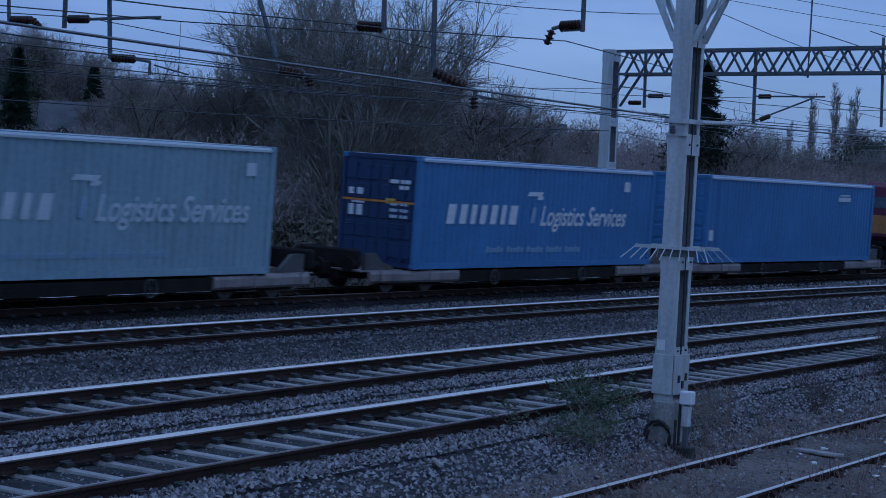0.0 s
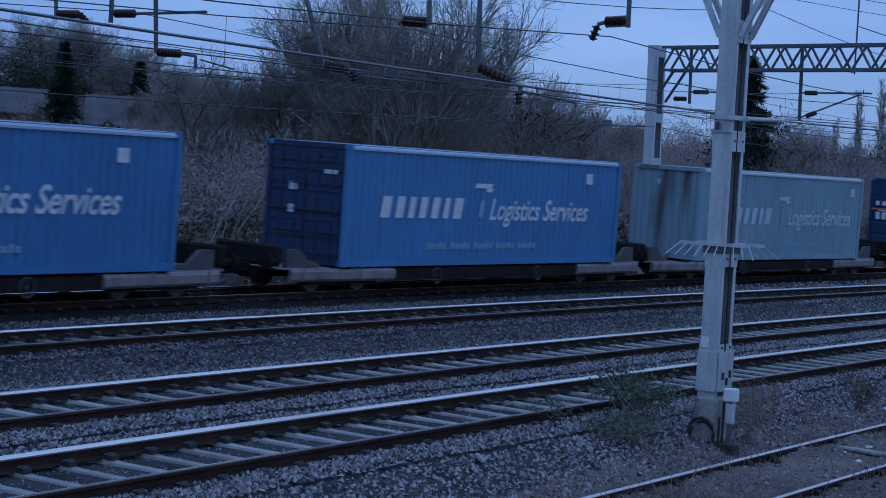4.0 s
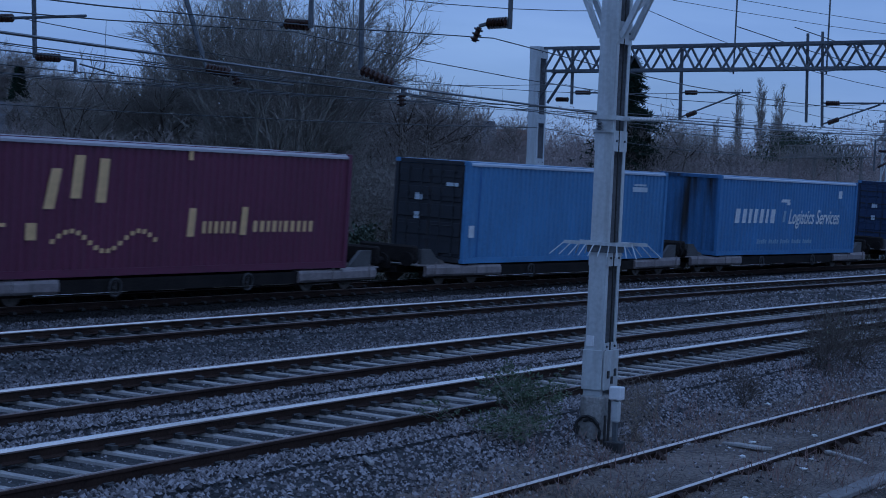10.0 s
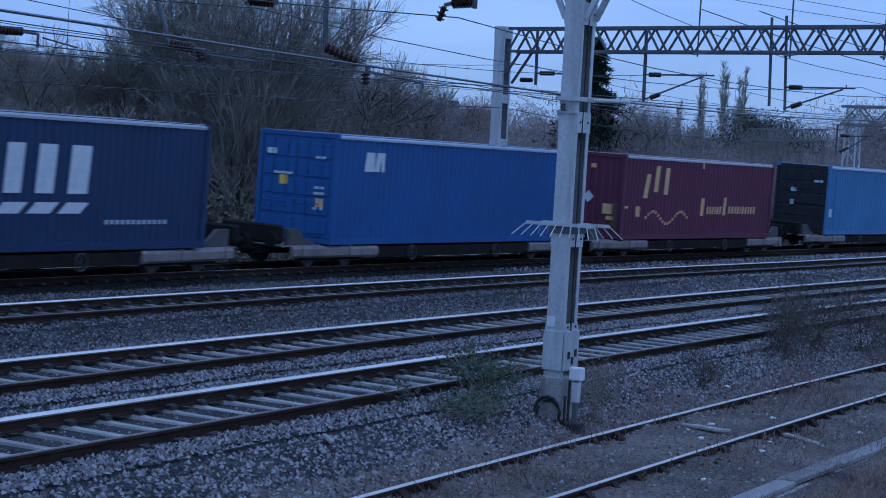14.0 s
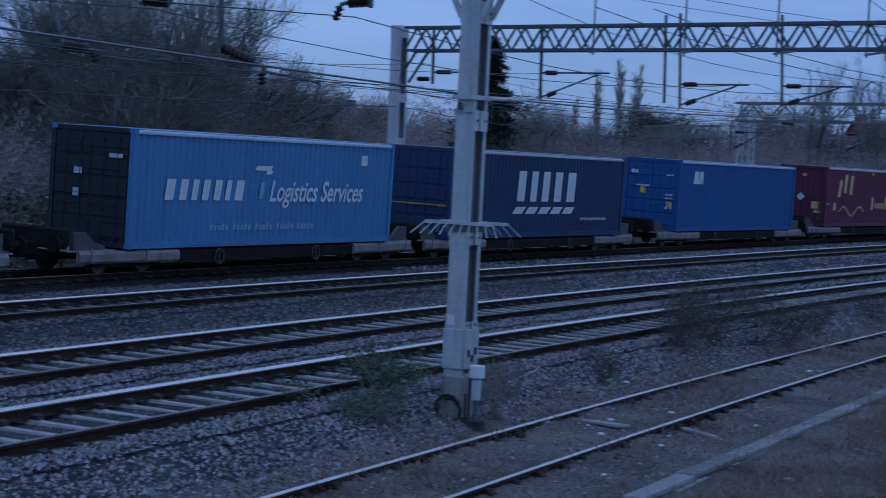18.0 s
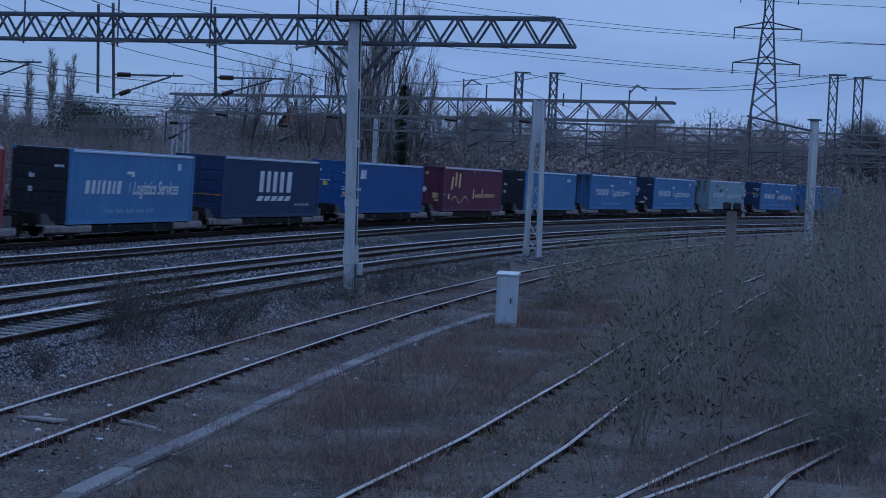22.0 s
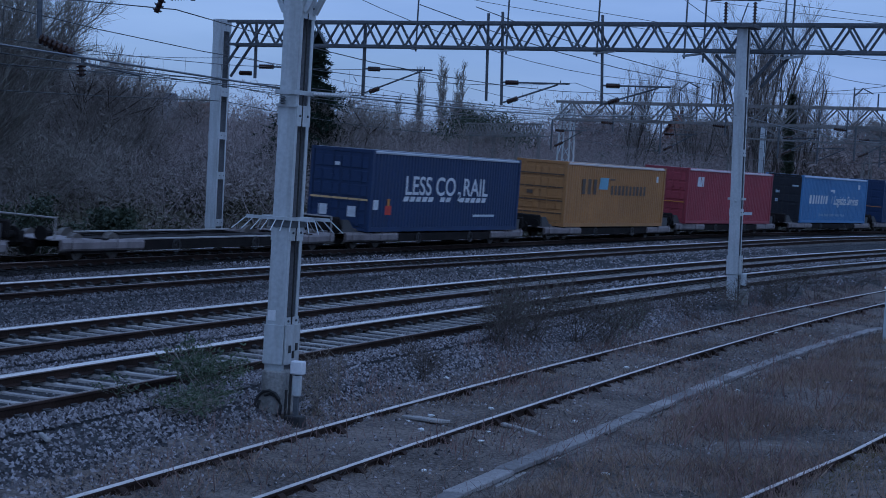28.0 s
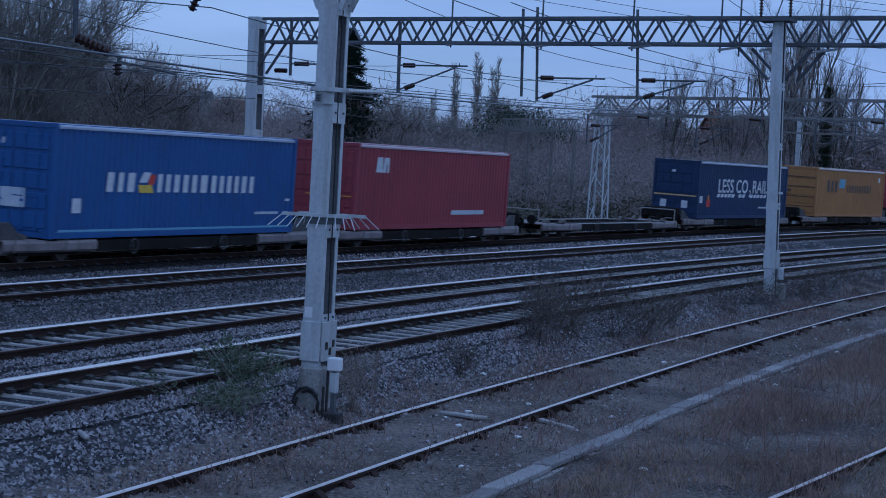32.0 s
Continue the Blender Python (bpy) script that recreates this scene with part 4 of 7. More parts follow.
LOADS = [
    (1, "plain mid-blue ribbed container, slightly faded", "mid_blue_paint", "mid_blue_paint", -0.5, 13.9),
    (2, "blue ribbed container with white lettering bars and doors", "mid_blue_paint", "navy_paint", 0, 13.2),
    (3, "pale weathered blue-grey container with white lettering bars", "pale_blue_paint", "sooty_pale_end", 0.75, 12.3),
    (4, "blue ribbed container with a grimy dark end", "sky_blue_paint", "sooty_navy_end", 0, 13.2),
    (5, "blue ribbed container with a soot-stained blue end", "mid_blue_paint", "sooty_blue_end", 0, 13.2),
    (6, "plain sky-blue container with a grimy black end", "sky_blue_paint", "grimy_black_end", 0, 13.2),
    (7, "maroon ribbed container with cream lettering shapes", "maroon_paint", "maroon_paint", 0, 13.2),
    (8, "deep blue ribbed container with closed doors", "deep_blue_paint", "deep_blue_paint", -0.2, 13.4),
    (9, "navy container with a large white wordmark bar", "navy_paint", "navy_paint", -0.55, 14.0),
    (10, "sky-blue ribbed container with a black barred end", "sky_blue_paint", "grimy_black_end", 0, 13.2),
    (11, "red ribbed container with a white logo patch", "red_paint", "red_paint", -0.8, 14.2),
    (12, "ochre yellow container with dark lettering bars", "ochre_paint", "ochre_paint", 0, 13.2),
    (13, "navy container reading less CO2 rail in white", "navy_paint", "navy_paint", -0.3, 14.1),
    (15, "red ribbed container with a white logo patch", "red_paint", "red_paint", 0, 13.2),
    (16, "deep blue container with white lettering bars and stripe", "deep_blue_paint", "deep_blue_paint", 0, 13.2),
]


def mark(root, x0, x1, z0, z1, material, skew=0.0, name="lettering_bar", end=False, y=None):
    """A flat painted shape on the near side, x from the rear end (or, end=True, on the rear end, x from its near edge)."""
    me = cached(("mark", round(x1 - x0, 2), round(z1 - z0, 2), round(skew, 2)), lambda: mesh_of(name, [(0, 0, 0), (x1 - x0, 0, 0), (x1 - x0 + skew, 0, z1 - z0), (skew, 0, z1 - z0), (0, 0.003, 0), (x1 - x0, 0.003, 0), (x1 - x0 + skew, 0.003, z1 - z0), (skew, 0.003, z1 - z0)], [(0, 1, 2, 3), (7, 6, 5, 4), (0, 4, 5, 1), (1, 5, 6, 2), (2, 6, 7, 3), (3, 7, 4, 0)]))
    half = root["half"]
    if end:
        m = Matrix.Translation((-half - 0.03, -WIDE / 2 + x0, z0)) @ pose(0, 0, 0, 0, 0, 90) @ Matrix.Translation((0, 0, 0))
        m = Matrix.Translation((-half - 0.03, -WIDE / 2 + x1, z0)) @ pose(0, 0, 0, 0, 0, -90)
    else:
        m = Matrix.Translation((-half + x0, -WIDE / 2 + 0.024, z0))
    return put(name, me, material, root, m)


def word(root, x0, x1, z0, z1, widths, material, skew=0.12, low=1.0, drop=()):
    """A row of plain bars the size of a word's letters; widths: relative, letters after the first low times as tall."""
    total = sum(widths) + 0.22 * (len(widths) - 1)
    k, x = (x1 - x0) / total, x0
    for i, w in enumerate(widths):
        if w > 0:
            h = (z1 - z0) * (1.0 if i == 0 else low)
            d = (z1 - z0) * 0.3 if i in drop else 0
            mark(root, x + w * k * 0.12, x + w * k * 0.8, z0 - d, z0 + h, material, skew * (h + d) / (z1 - z0))
        x += abs(w) * k + 0.22 * k


def wording(root, text, x, z, size, material, wide=1.28, slant=0.0, reach=None):
    """Readable words in the built-in font, on the near side."""
    cu = bpy.data.curves.new("wording", "FONT")
    cu.body, cu.size, cu.extrude, cu.offset, cu.shear = text, size, 0.002, 0.012, slant
    tmp = bpy.data.objects.new("wording", cu)
    me = bpy.data.meshes.new_from_object(tmp)
    bpy.data.objects.remove(tmp)
    if reach:
        wide = reach / max(v.co.x for v in me.vertices)
    put("wording", me, material, root, Matrix.Translation((-root["half"] + x, -WIDE / 2 + 0.022, z)) @ pose(0, 0, 0, 90, 0, 0) @ Matrix.Diagonal((wide, 1, 1, 1)))


WHITE, CREAM = PAINT["white_marks"], PAINT["cream_marks"]
paint("orange_marks", (0.55, 0.22, 0.04))
paint("yellow_marks", (0.7, 0.5, 0.06))
paint("scarlet_marks", (0.55, 0.05, 0.03))
paint("dark_marks", (0.09, 0.06, 0.04))
paint("sea_blue_marks", (0.2, 0.38, 0.5))
ORANGE, YELLOW, SCARLET, DARKM, SEA = (PAINT[k] for k in ("orange_marks", "yellow_marks", "scarlet_marks", "dark_marks", "sea_blue_marks"))
FAINT = mat("rubbed_white_marks", (0.16, 0.25, 0.38), (0.34, 0.42, 0.5), 0.6, 3, 25, 0.0)
FADED = mat("faded_white_marks", (0.36, 0.42, 0.48), (0.56, 0.6, 0.63), 0.6, 3, 25, 0.0)


def haulier(root, white):
    """The two-part wordmark, flag and strapline of the blue boxes, as plain shapes."""
    word(root, 1.35, 5.05, 1.21, 1.74, (1.2, 1.0, 0.8, 0.95, 1.0, 0.75, 1.2), white, 0.1)
    mark(root, 5.5, 6.3, 2.02, 2.14, white, 0.1)
    mark(root, 6.05, 6.35, 1.92, 2.02, white, 0.06)
    mark(root, 5.75, 5.95, 1.25, 1.7, FAINT, 0.1)
    wording(root, "Logistics Services", 6.25, 1.2, 0.8, white, slant=0.32, reach=5.2)
    for k in range(30):
        if k % 6 != 5:
            mark(root, 3.5 + k * 0.18, 3.62 + k * 0.18, 0.43, 0.56 if k % 3 else 0.6, FAINT, 0.03)
    mark(root, 11.25, 11.6, 2.25, 2.55, white, 0.0)
    mark(root, 0.12, 0.2, 1.0, 1.2, FADED)


def door_marks(root, white, number=True):
    for x, z in ((0.25, 2.2), (0.62, 2.2), (0.3, 2.05)):
        mark(root, x, x + 0.3, z, z + 0.1, white, end=True)
    for x in (0.3, 0.62):
        for k in range(3):
            mark(root, x, x + 0.24, 1.3 + k * 0.16, 1.38 + k * 0.16, FADED, end=True)
    mark(root, 1.75, 1.95, 1.85, 2.02, white, end=True)
    mark(root, 2.05, 2.22, 1.85, 2.02, white, end=True)
    mark(root, 0.1, 2.4, 1.68, 1.74, ORANGE, end=True)
    mark(root, 0.7, 1.0, 1.66, 1.8, YELLOW, end=True)


def dress(root, i):
    white = FADED if i == 3 else WHITE
    if i in (2, 3, 4, 5, 10):
        haulier(root, white)
    if i == 2:
        door_marks(root, white)
    if i == 2:
        for x in (1.75, 2.0):
            mark(root, x, x + 0.19, 1.3, 1.58, white, end=True)
        mark(root, 1.7, 2.1, 1.62, 1.67, white, end=True)
    if i == 16:
        mark(root, 0.8, 1.7, 0.75, 1.25, FADED, end=True)
    if i in (3, 16):
        mark(root, 1.5, 1.6, 2.35, 2.5, white, end=True)
    if i in (4, 6, 10):
        # flat dark strips paint the shade of grooves across the end
        for z in (0.62, 1.27, 1.9, 2.45):
            mark(root, 0.15, 2.35, z, z + 0.05, PAINT["grimy_black_end"], end=True, name="groove")
        mark(root, 1.5, 1.75, 1.75, 1.95, FADED, end=True)
        mark(root, 1.55, 1.75, 1.2, 1.4, FADED, end=True)
        mark(root, 0.3, 0.7, 2.2, 2.3, FADED, end=True)
    if i in (1, 6):
        mark(root, 10.6, 11.7, 2.24, 2.4, FADED)
        mark(root, 10.7, 11.6, 2.44, 2.5, FADED)
        mark(root, 0.25, 0.55, 0.75, 1.1, WHITE)
        mark(root, 0.72, 0.78, 0.2, 2.8, PAINT["deep_blue_paint"], name="seam")
    if i == 7:
        for x0, x1, z0, z1, sk in ((1.6, 1.92, 1.45, 2.3, 0.2), (2.42, 2.74, 1.68, 2.6, 0.1), (3.24, 3.56, 1.6, 2.55, 0.08)):
            mark(root, x0, x1, z0, z1, CREAM, sk, "lettering_shape")
        for k in range(18):
            x = 1.85 + k * 0.2
            mark(root, x, x + 0.13, 0.72 + 0.22 * math.sin(k * 0.55), 0.82 + 0.22 * math.sin(k * 0.55), CREAM, 0.02, "ribbon_dash")
        mark(root, 6.46, 6.72, 0.85, 1.5, CREAM, 0.06, "lettering_shape")
        word(root, 7.0, 8.35, 0.92, 1.2, (0.8, 0.7, 0.8, 0.7, 0.8, 0.8), CREAM, 0.02)
        mark(root, 8.5, 8.74, 0.88, 1.55, CREAM, 0.06, "lettering_shape")
        word(root, 9.0, 11.6, 0.95, 1.22, (0.8, 0.8, 0.6, 0.8, 0.5, 0.8, 0.8, 0.7, 0.7, 0.8), CREAM, 0.02)
        mark(root, 1.1, 1.42, 0.8, 1.16, CREAM)
        mark(root, 0.25, 0.5, 1.08, 1.16, CREAM)
        mark(root, 6.4, 6.55, 2.6, 2.85, CREAM)
        for x0, x1, z0, z1 in ((0.35, 0.75, 0.85, 1.2), (0.3, 0.6, 0.65, 0.78), (1.9, 2.3, 2.3, 2.62), (1.95, 2.3, 2.66, 2.7), (1.1, 1.3, 2.4, 2.55)):
            mark(root, x0, x1, z0, z1, CREAM, end=True)
        me = mesh_of("hazard_diamond", [(0, -0.21, 0), (0, 0, -0.21), (0, 0.21, 0), (0, 0, 0.21), (0.004, -0.21, 0), (0.004, 0, -0.21), (0.004, 0.21, 0), (0.004, 0, 0.21)], [(0, 1, 2, 3), (7, 6, 5, 4), (0, 4, 5, 1), (1, 5, 6, 2), (2, 6, 7, 3), (3, 7, 4, 0)])
        put("hazard_diamond", me, WHITE, root, Matrix.Translation((-root["half"] - 0.03, 0.08, 1.4)))
        mark(root, 0.14, 0.42, 0.3, 1.25, DARKM, end=True, name="dark_plate")
    if i in (8, 11, 15):
        for x0, x1, sk in ((1.45, 1.62, 0.08), (1.62, 1.95, 0.0), (1.95, 2.2, 0.12), (2.3, 2.45, 0.0)):
            mark(root, x0, x1, 1.98, 2.5, WHITE, sk)
        mark(root, 0.9, 1.3, 0.05, 0.14, YELLOW)
        mark(root, 12.0, 12.4, 0.05, 0.14, YELLOW)
    if i in (11, 15):
        mark(root, 7.9, 10.9, 0.5, 0.66, FADED, 0.05)
        mark(root, 0.15, 1.9, 1.1, 1.15, ORANGE, end=True)
    if i == 8:
        mark(root, 1.9, 2.2, 2.3, 2.45, WHITE, end=True)
        mark(root, 1.5, 1.75, 1.5, 1.75, YELLOW, end=True)
        mark(root, 1.35, 1.95, 1.78, 1.84, FADED, end=True)
        for z in (0.9, 1.3, 1.45, 2.25):
            mark(root, 0.3, 0.62, z, z + 0.07, FADED, end=True)
        mark(root, 0.3, 0.55, 0.95, 1.2, CREAM, end=True)
    if i == 9:
        word(root, 4.8, 9.75, 1.25, 2.3, (0.95, 0.8, 0.9, 0.95, 1.1), WHITE, 0.08)
        for k in range(5):
            mark(root, 4.6 + k, 5.35 + k, 0.82, 1.06, WHITE, 0.28, "stripe")
        word(root, 10.2, 12.5, 0.58, 0.68, (1,) * 12, FADED, 0.0)
        mark(root, 0.1, 2.4, 1.05, 1.1, ORANGE, end=True)
    if i == 12:
        word(root, 1.9, 3.9, 1.5, 2.2, (1, 1, 1), DARKM, 0.0)
        mark(root, 4.1, 5.2, 1.75, 2.3, SEA, 0.1, "logo_shape")
        word(root, 5.6, 10.5, 1.5, 1.95, (1, 0.9, 1, 0.9, 1, 1, 0.9, 1, 0.9, 1), DARKM, 0.0)
        mark(root, 5.5, 6.1, 2.2, 2.26, DARKM)
        mark(root, 11.9, 12.2, 2.2, 2.5, WHITE)
        # groove shade again, drawn as flat dark strips
        for z in (0.55, 1.12, 1.72, 2.3):
            mark(root, 0.12, 2.38, z, z + 0.05, DARKM, end=True, name="groove")
        mark(root, 1.6, 1.9, 1.4, 1.55, DARKM, end=True)
    if i == 13:
        wording(root, "LESS CO", 2.85, 1.38, 0.98, WHITE)
        wording(root, "2", 7.72, 1.18, 0.5, WHITE)
        wording(root, "RAIL", 8.2, 1.38, 0.98, WHITE)
        for x in (2.75, 3.3, 3.85, 4.4, 4.95, 6.05, 6.6, 7.9, 8.45, 9.0, 9.55, 10.1):
            mark(root, x, x + 0.42, 1.12, 1.3, WHITE, 0.12, "stripe")
        mark(root, 0.3, 0.7, 0.8, 1.15, WHITE)
        mark(root, 1.3, 1.8, 0.62, 0.95, SCARLET, 0.0, "warning_shape")
        mark(root, 1.45, 1.65, 0.95, 1.2, ORANGE, 0.0, "warning_shape")
        mark(root, 9.4, 11.6, 0.55, 0.64, FADED)
        mark(root, 0.1, 2.4, 1.1, 1.17, CREAM, end=True)
        mark(root, 0.55, 0.9, 0.5, 0.88, WHITE, end=True)
        mark(root, 1.7, 2.05, 0.5, 0.88, WHITE, end=True)
        mark(root, 1.3, 1.5, 2.3, 2.42, WHITE, end=True)
    if i == 16:
        word(root, 2.45, 3.95, 1.22, 1.74, (1, 0.8, 1.1), WHITE, 0.05)
        mark(root, 4.1, 4.5, 1.48, 1.76, WHITE, 0.2, "flag_shape")
        mark(root, 4.15, 4.85, 1.2, 1.42, YELLOW, -0.1, "flag_shape")
        mark(root, 4.55, 4.85, 1.42, 1.7, SCARLET, 0.1, "flag_shape")
        word(root, 5.0, 10.6, 1.22, 1.72, (0.8, 0.8, 0.9, 0.9, 0.9, 1.2, 0.9, 0.8, 0.8, 0.8, 0.9, 0.8), WHITE, 0.03)
        mark(root, 0.95, 1.35, 0.66, 1.04, WHITE)
        mark(root, 10.7, 12.2, 0.58, 0.66, FADED, 0.05)
        mark(root, 13.0 - 0.35, 13.0 - 0.05, 0.98, 1.06, WHITE)
        mark(root, 0.4, 12.9, 0.17, 0.23, SEA, 0.0, "stripe")


# ---- the wagons under the load ----
SKIRT = mat("grimy_grey_beam", (0.13, 0.108, 0.104), (0.27, 0.235, 0.228), 0.6, 1.5, 20, 0.1, stain=((0.07, 0.06, 0.055), 0.6))
GRIME = mat("brake_dust_black", (0.008, 0.007, 0.007), (0.028, 0.024, 0.022), 0.85, 2, 25, 0.2)
WHEEL = mat("wheel_steel", (0.06, 0.05, 0.045), (0.16, 0.14, 0.12), 0.5, 3, 30, 0.1, metal=0.4)
WORN_EDGE = mat("worn_bare_edge", (0.22, 0.2, 0.185), (0.42, 0.39, 0.365), 0.55, 2, 22, 0.1, stain=((0.08, 0.07, 0.06), 0.6))


DULL = mat("dark_grey_plate", (0.035, 0.033, 0.033), (0.10, 0.096, 0.096), 0.7, 2, 20, 0.1)


def wagon(empty=False):
    """One low container platform; x ahead, z = 0 on the rail tops."""
    root = thing("container_wagon", "low grey container wagon with grimy bogies", "railway wagon", group="wagons of the train")
    for y in (-1, 1):
        ring_part("side_beam", lambda bm: box(bm, -4.8, 4.8, y * 1.13 - 0.07, y * 1.13 + 0.07, 0.26, 0.55), GRIME, root)
        for x in (-1, 1):
            def skirt(bm):
                pr = [(1.22, 0.27), (1.27, 0.33), (1.27, 0.5), (1.22, 0.57), (1.0, 0.57), (1.0, 0.27)]
                a = [bm.verts.new((x * 4.45, y * p, q)) for p, q in pr]
                b = [bm.verts.new((x * 8.3, y * (p - (0.16 if p > 1.1 else 0)), q)) for p, q in pr]
                for k in range(6):
                    bm.faces.new((a[k], a[(k + 1) % 6], b[(k + 1) % 6], b[k]))
                bm.faces.new(a)
                bm.faces.new(b)
            ring_part("end_beam", skirt, SKIRT, root)
            ring_part("support_pad", lambda bm: box(bm, x * 6.3 - 0.14, x * 6.3 + 0.14, y * 1.05 - 0.12, y * 1.05 + 0.12, 0.565, 0.6), GRIME, root)
            ring_part("grab_rail", lambda bm: [rod(bm, (x * 5.9, y * 1.3, 0.3), (x * 5.9, y * 1.3, 0.62), 0.02, 5), rod(bm, (x * 7.9, y * 1.15, 0.3), (x * 7.9, y * 1.15, 0.66), 0.02, 5)], SKIRT, root)
    ring_part("spine", lambda bm: box(bm, -8.7, 8.7, -0.35, 0.35, 0.34, 0.52), GRIME, root)
    for x in (-4.4, -2.2, 0, 2.2, 4.4):
        ring_part("cross_beam", lambda bm: box(bm, x - 0.1, x + 0.1, -1.06, 1.06, 0.3, 0.53), GRIME, root)
    for x in (-1, 1):
        ring_part("end_deck", lambda bm: box(bm, min(x * 6.7, x * 8.6), max(x * 6.7, x * 8.6), -0.98, 0.98, 0.545, 0.585, bevel=0.01), SKIRT, root)
        if empty:
            for y in (-1, 1):
                ring_part("deck_edge", lambda bm: box(bm, min(x * 0.02, x * 4.8), max(x * 0.02, x * 4.8), y * 1.13 - 0.09, y * 1.13 + 0.09, 0.552, 0.585), WORN_EDGE, root)
            ring_part("handrail", lambda bm: [rod(bm, (x * 8.4, -0.9, 0.58), (x * 8.4, -0.9, 1.15), 0.025, 6), rod(bm, (x * 8.4, 0.9, 0.58), (x * 8.4, 0.9, 1.15), 0.025, 6), rod(bm, (x * 8.4, -0.9, 1.15), (x * 8.4, 0.9, 1.15), 0.025, 6)], WORN_EDGE, root)
        for y in (-0.85, 0.85):
            def wedge(bm):
                pts = [(x * 7.25, 0.59), (x * 8.3, 0.59), (x * 8.3, 1.02), (x * 7.85, 1.02)]
                a = [bm.verts.new((p, y - 0.06, q)) for p, q in pts]
                b = [bm.verts.new((p, y + 0.06, q)) for p, q in pts]
                for k in range(4):
                    bm.faces.new((a[k], a[(k + 1) % 4], b[(k + 1) % 4], b[k]))
                bm.faces.new(a)
                bm.faces.new(b)
            if not empty:
                ring_part("end_stop", wedge, DULL, root)
            ring_part("buffer", lambda bm: [rod(bm, (x * 8.5, y, 0.75), (x * 8.95, y, 0.75), 0.09, 8), rod(bm, (x * 8.93, y, 0.75), (x * 9.0, y, 0.75), 0.2, 12)], GRIME, root)
        ring_part("coupling", lambda bm: [box(bm, min(x * 8.7, x * 9.05), max(x * 8.7, x * 9.05), -0.16, 0.16, 0.45, 0.75), rod(bm, (x * 8.6, 0.4, 0.6), (x * 9.0, 0.5, 0.3), 0.03, 6)], GRIME, root)
        if not empty:
            ring_part("brake_gear", lambda bm: box(bm, x * 8.62 - 0.1, x * 8.62 + 0.1, -0.95, 0.95, 0.62, 1.12, bevel=0.05), GRIME, root)
        b = ring_part("bogie_frame", lambda bm: [box(bm, x * 6.3 - 1.35, x * 6.3 + 1.35, y * 0.98 - 0.06, y * 0.98 + 0.06, 0.2, 0.36) for y in (-1, 1)] + [box(bm, x * 6.3 - 0.2, x * 6.3 + 0.2, -0.95, 0.95, 0.25, 0.42)], GRIME, root)
        for ax in (-0.9, 0.9):
            def wheelset(bm):
                rod(bm, (0, -0.95, 0), (0, 0.95, 0), 0.07, 8)
                for y in (-1, 1):
                    rod(bm, (0, y * 0.70, 0), (0, y * 0.83, 0), 0.36, 20)
                    rod(bm, (0, y * 0.66, 0), (0, y * 0.70, 0), 0.385, 20)
                    for k in range(4):
                        a = k * math.pi / 2
                        rod(bm, (0.22 * math.cos(a), y * 0.83, 0.22 * math.sin(a)), (0.22 * math.cos(a), y * 0.85, 0.22 * math.sin(a)), 0.05, 6)
            w = cached("wheelset", lambda: from_bm_make("wheelset", wheelset))
            put("wheelset", w, WHEEL, root, Matrix.Translation((x * 6.3 + ax, 0, 0.36)))
    for x, y in ((-2.6, -1.24), (2.3, -1.24)):
        ring_part("brake_wheel", lambda bm: [tube(bm, [(x + 0.2 * math.cos(k * 0.5236), y, 0.36 + 0.2 * math.sin(k * 0.5236)) for k in range(13)], 0.022, 5), rod(bm, (x, y, 0.2), (x, y, 0.52), 0.015, 4), rod(bm, (x, y, 0.36), (x, y + 0.1, 0.36), 0.03, 6)], DULL, root)
    for x in (-1.2, 0.9):
        ring_part("air_tank", lambda bm: rod(bm, (x - 0.5, -0.85, 0.36), (x + 0.5, -0.85, 0.36), 0.16, 12), GRIME, root)
    return root


def from_bm_make(name, make):
    bm = bmesh.new()
    make(bm)
    return from_bm(name, bm)


TRAIN = []
for i, label, body, end, shift, length in LOADS:
    c = container(label, length, PAINT[body], PAINT[end], doors=i not in (3, 5, 7))
    c["half"] = length / 2
    dress(c, i)
    TRAIN.append((c, i, shift + length / 2 / 1.026, DECK + 0.006))
first = wagon()
for i in range(1, 17):
    w = first if i == 1 else wagon(True) if i == 14 else copy_thing(first, pose(0, 0, 0))
    if i == 14:
        tagged(w, "empty low container wagon with a bare open deck")
    TRAIN.append((w, i, 13.2 / 2 / 1.026, 0.0))


PANE_DARK = mat("dark_cab_glass", (0.05, 0.07, 0.10), (0.10, 0.13, 0.17), 0.15, 2, 10, 0.0)


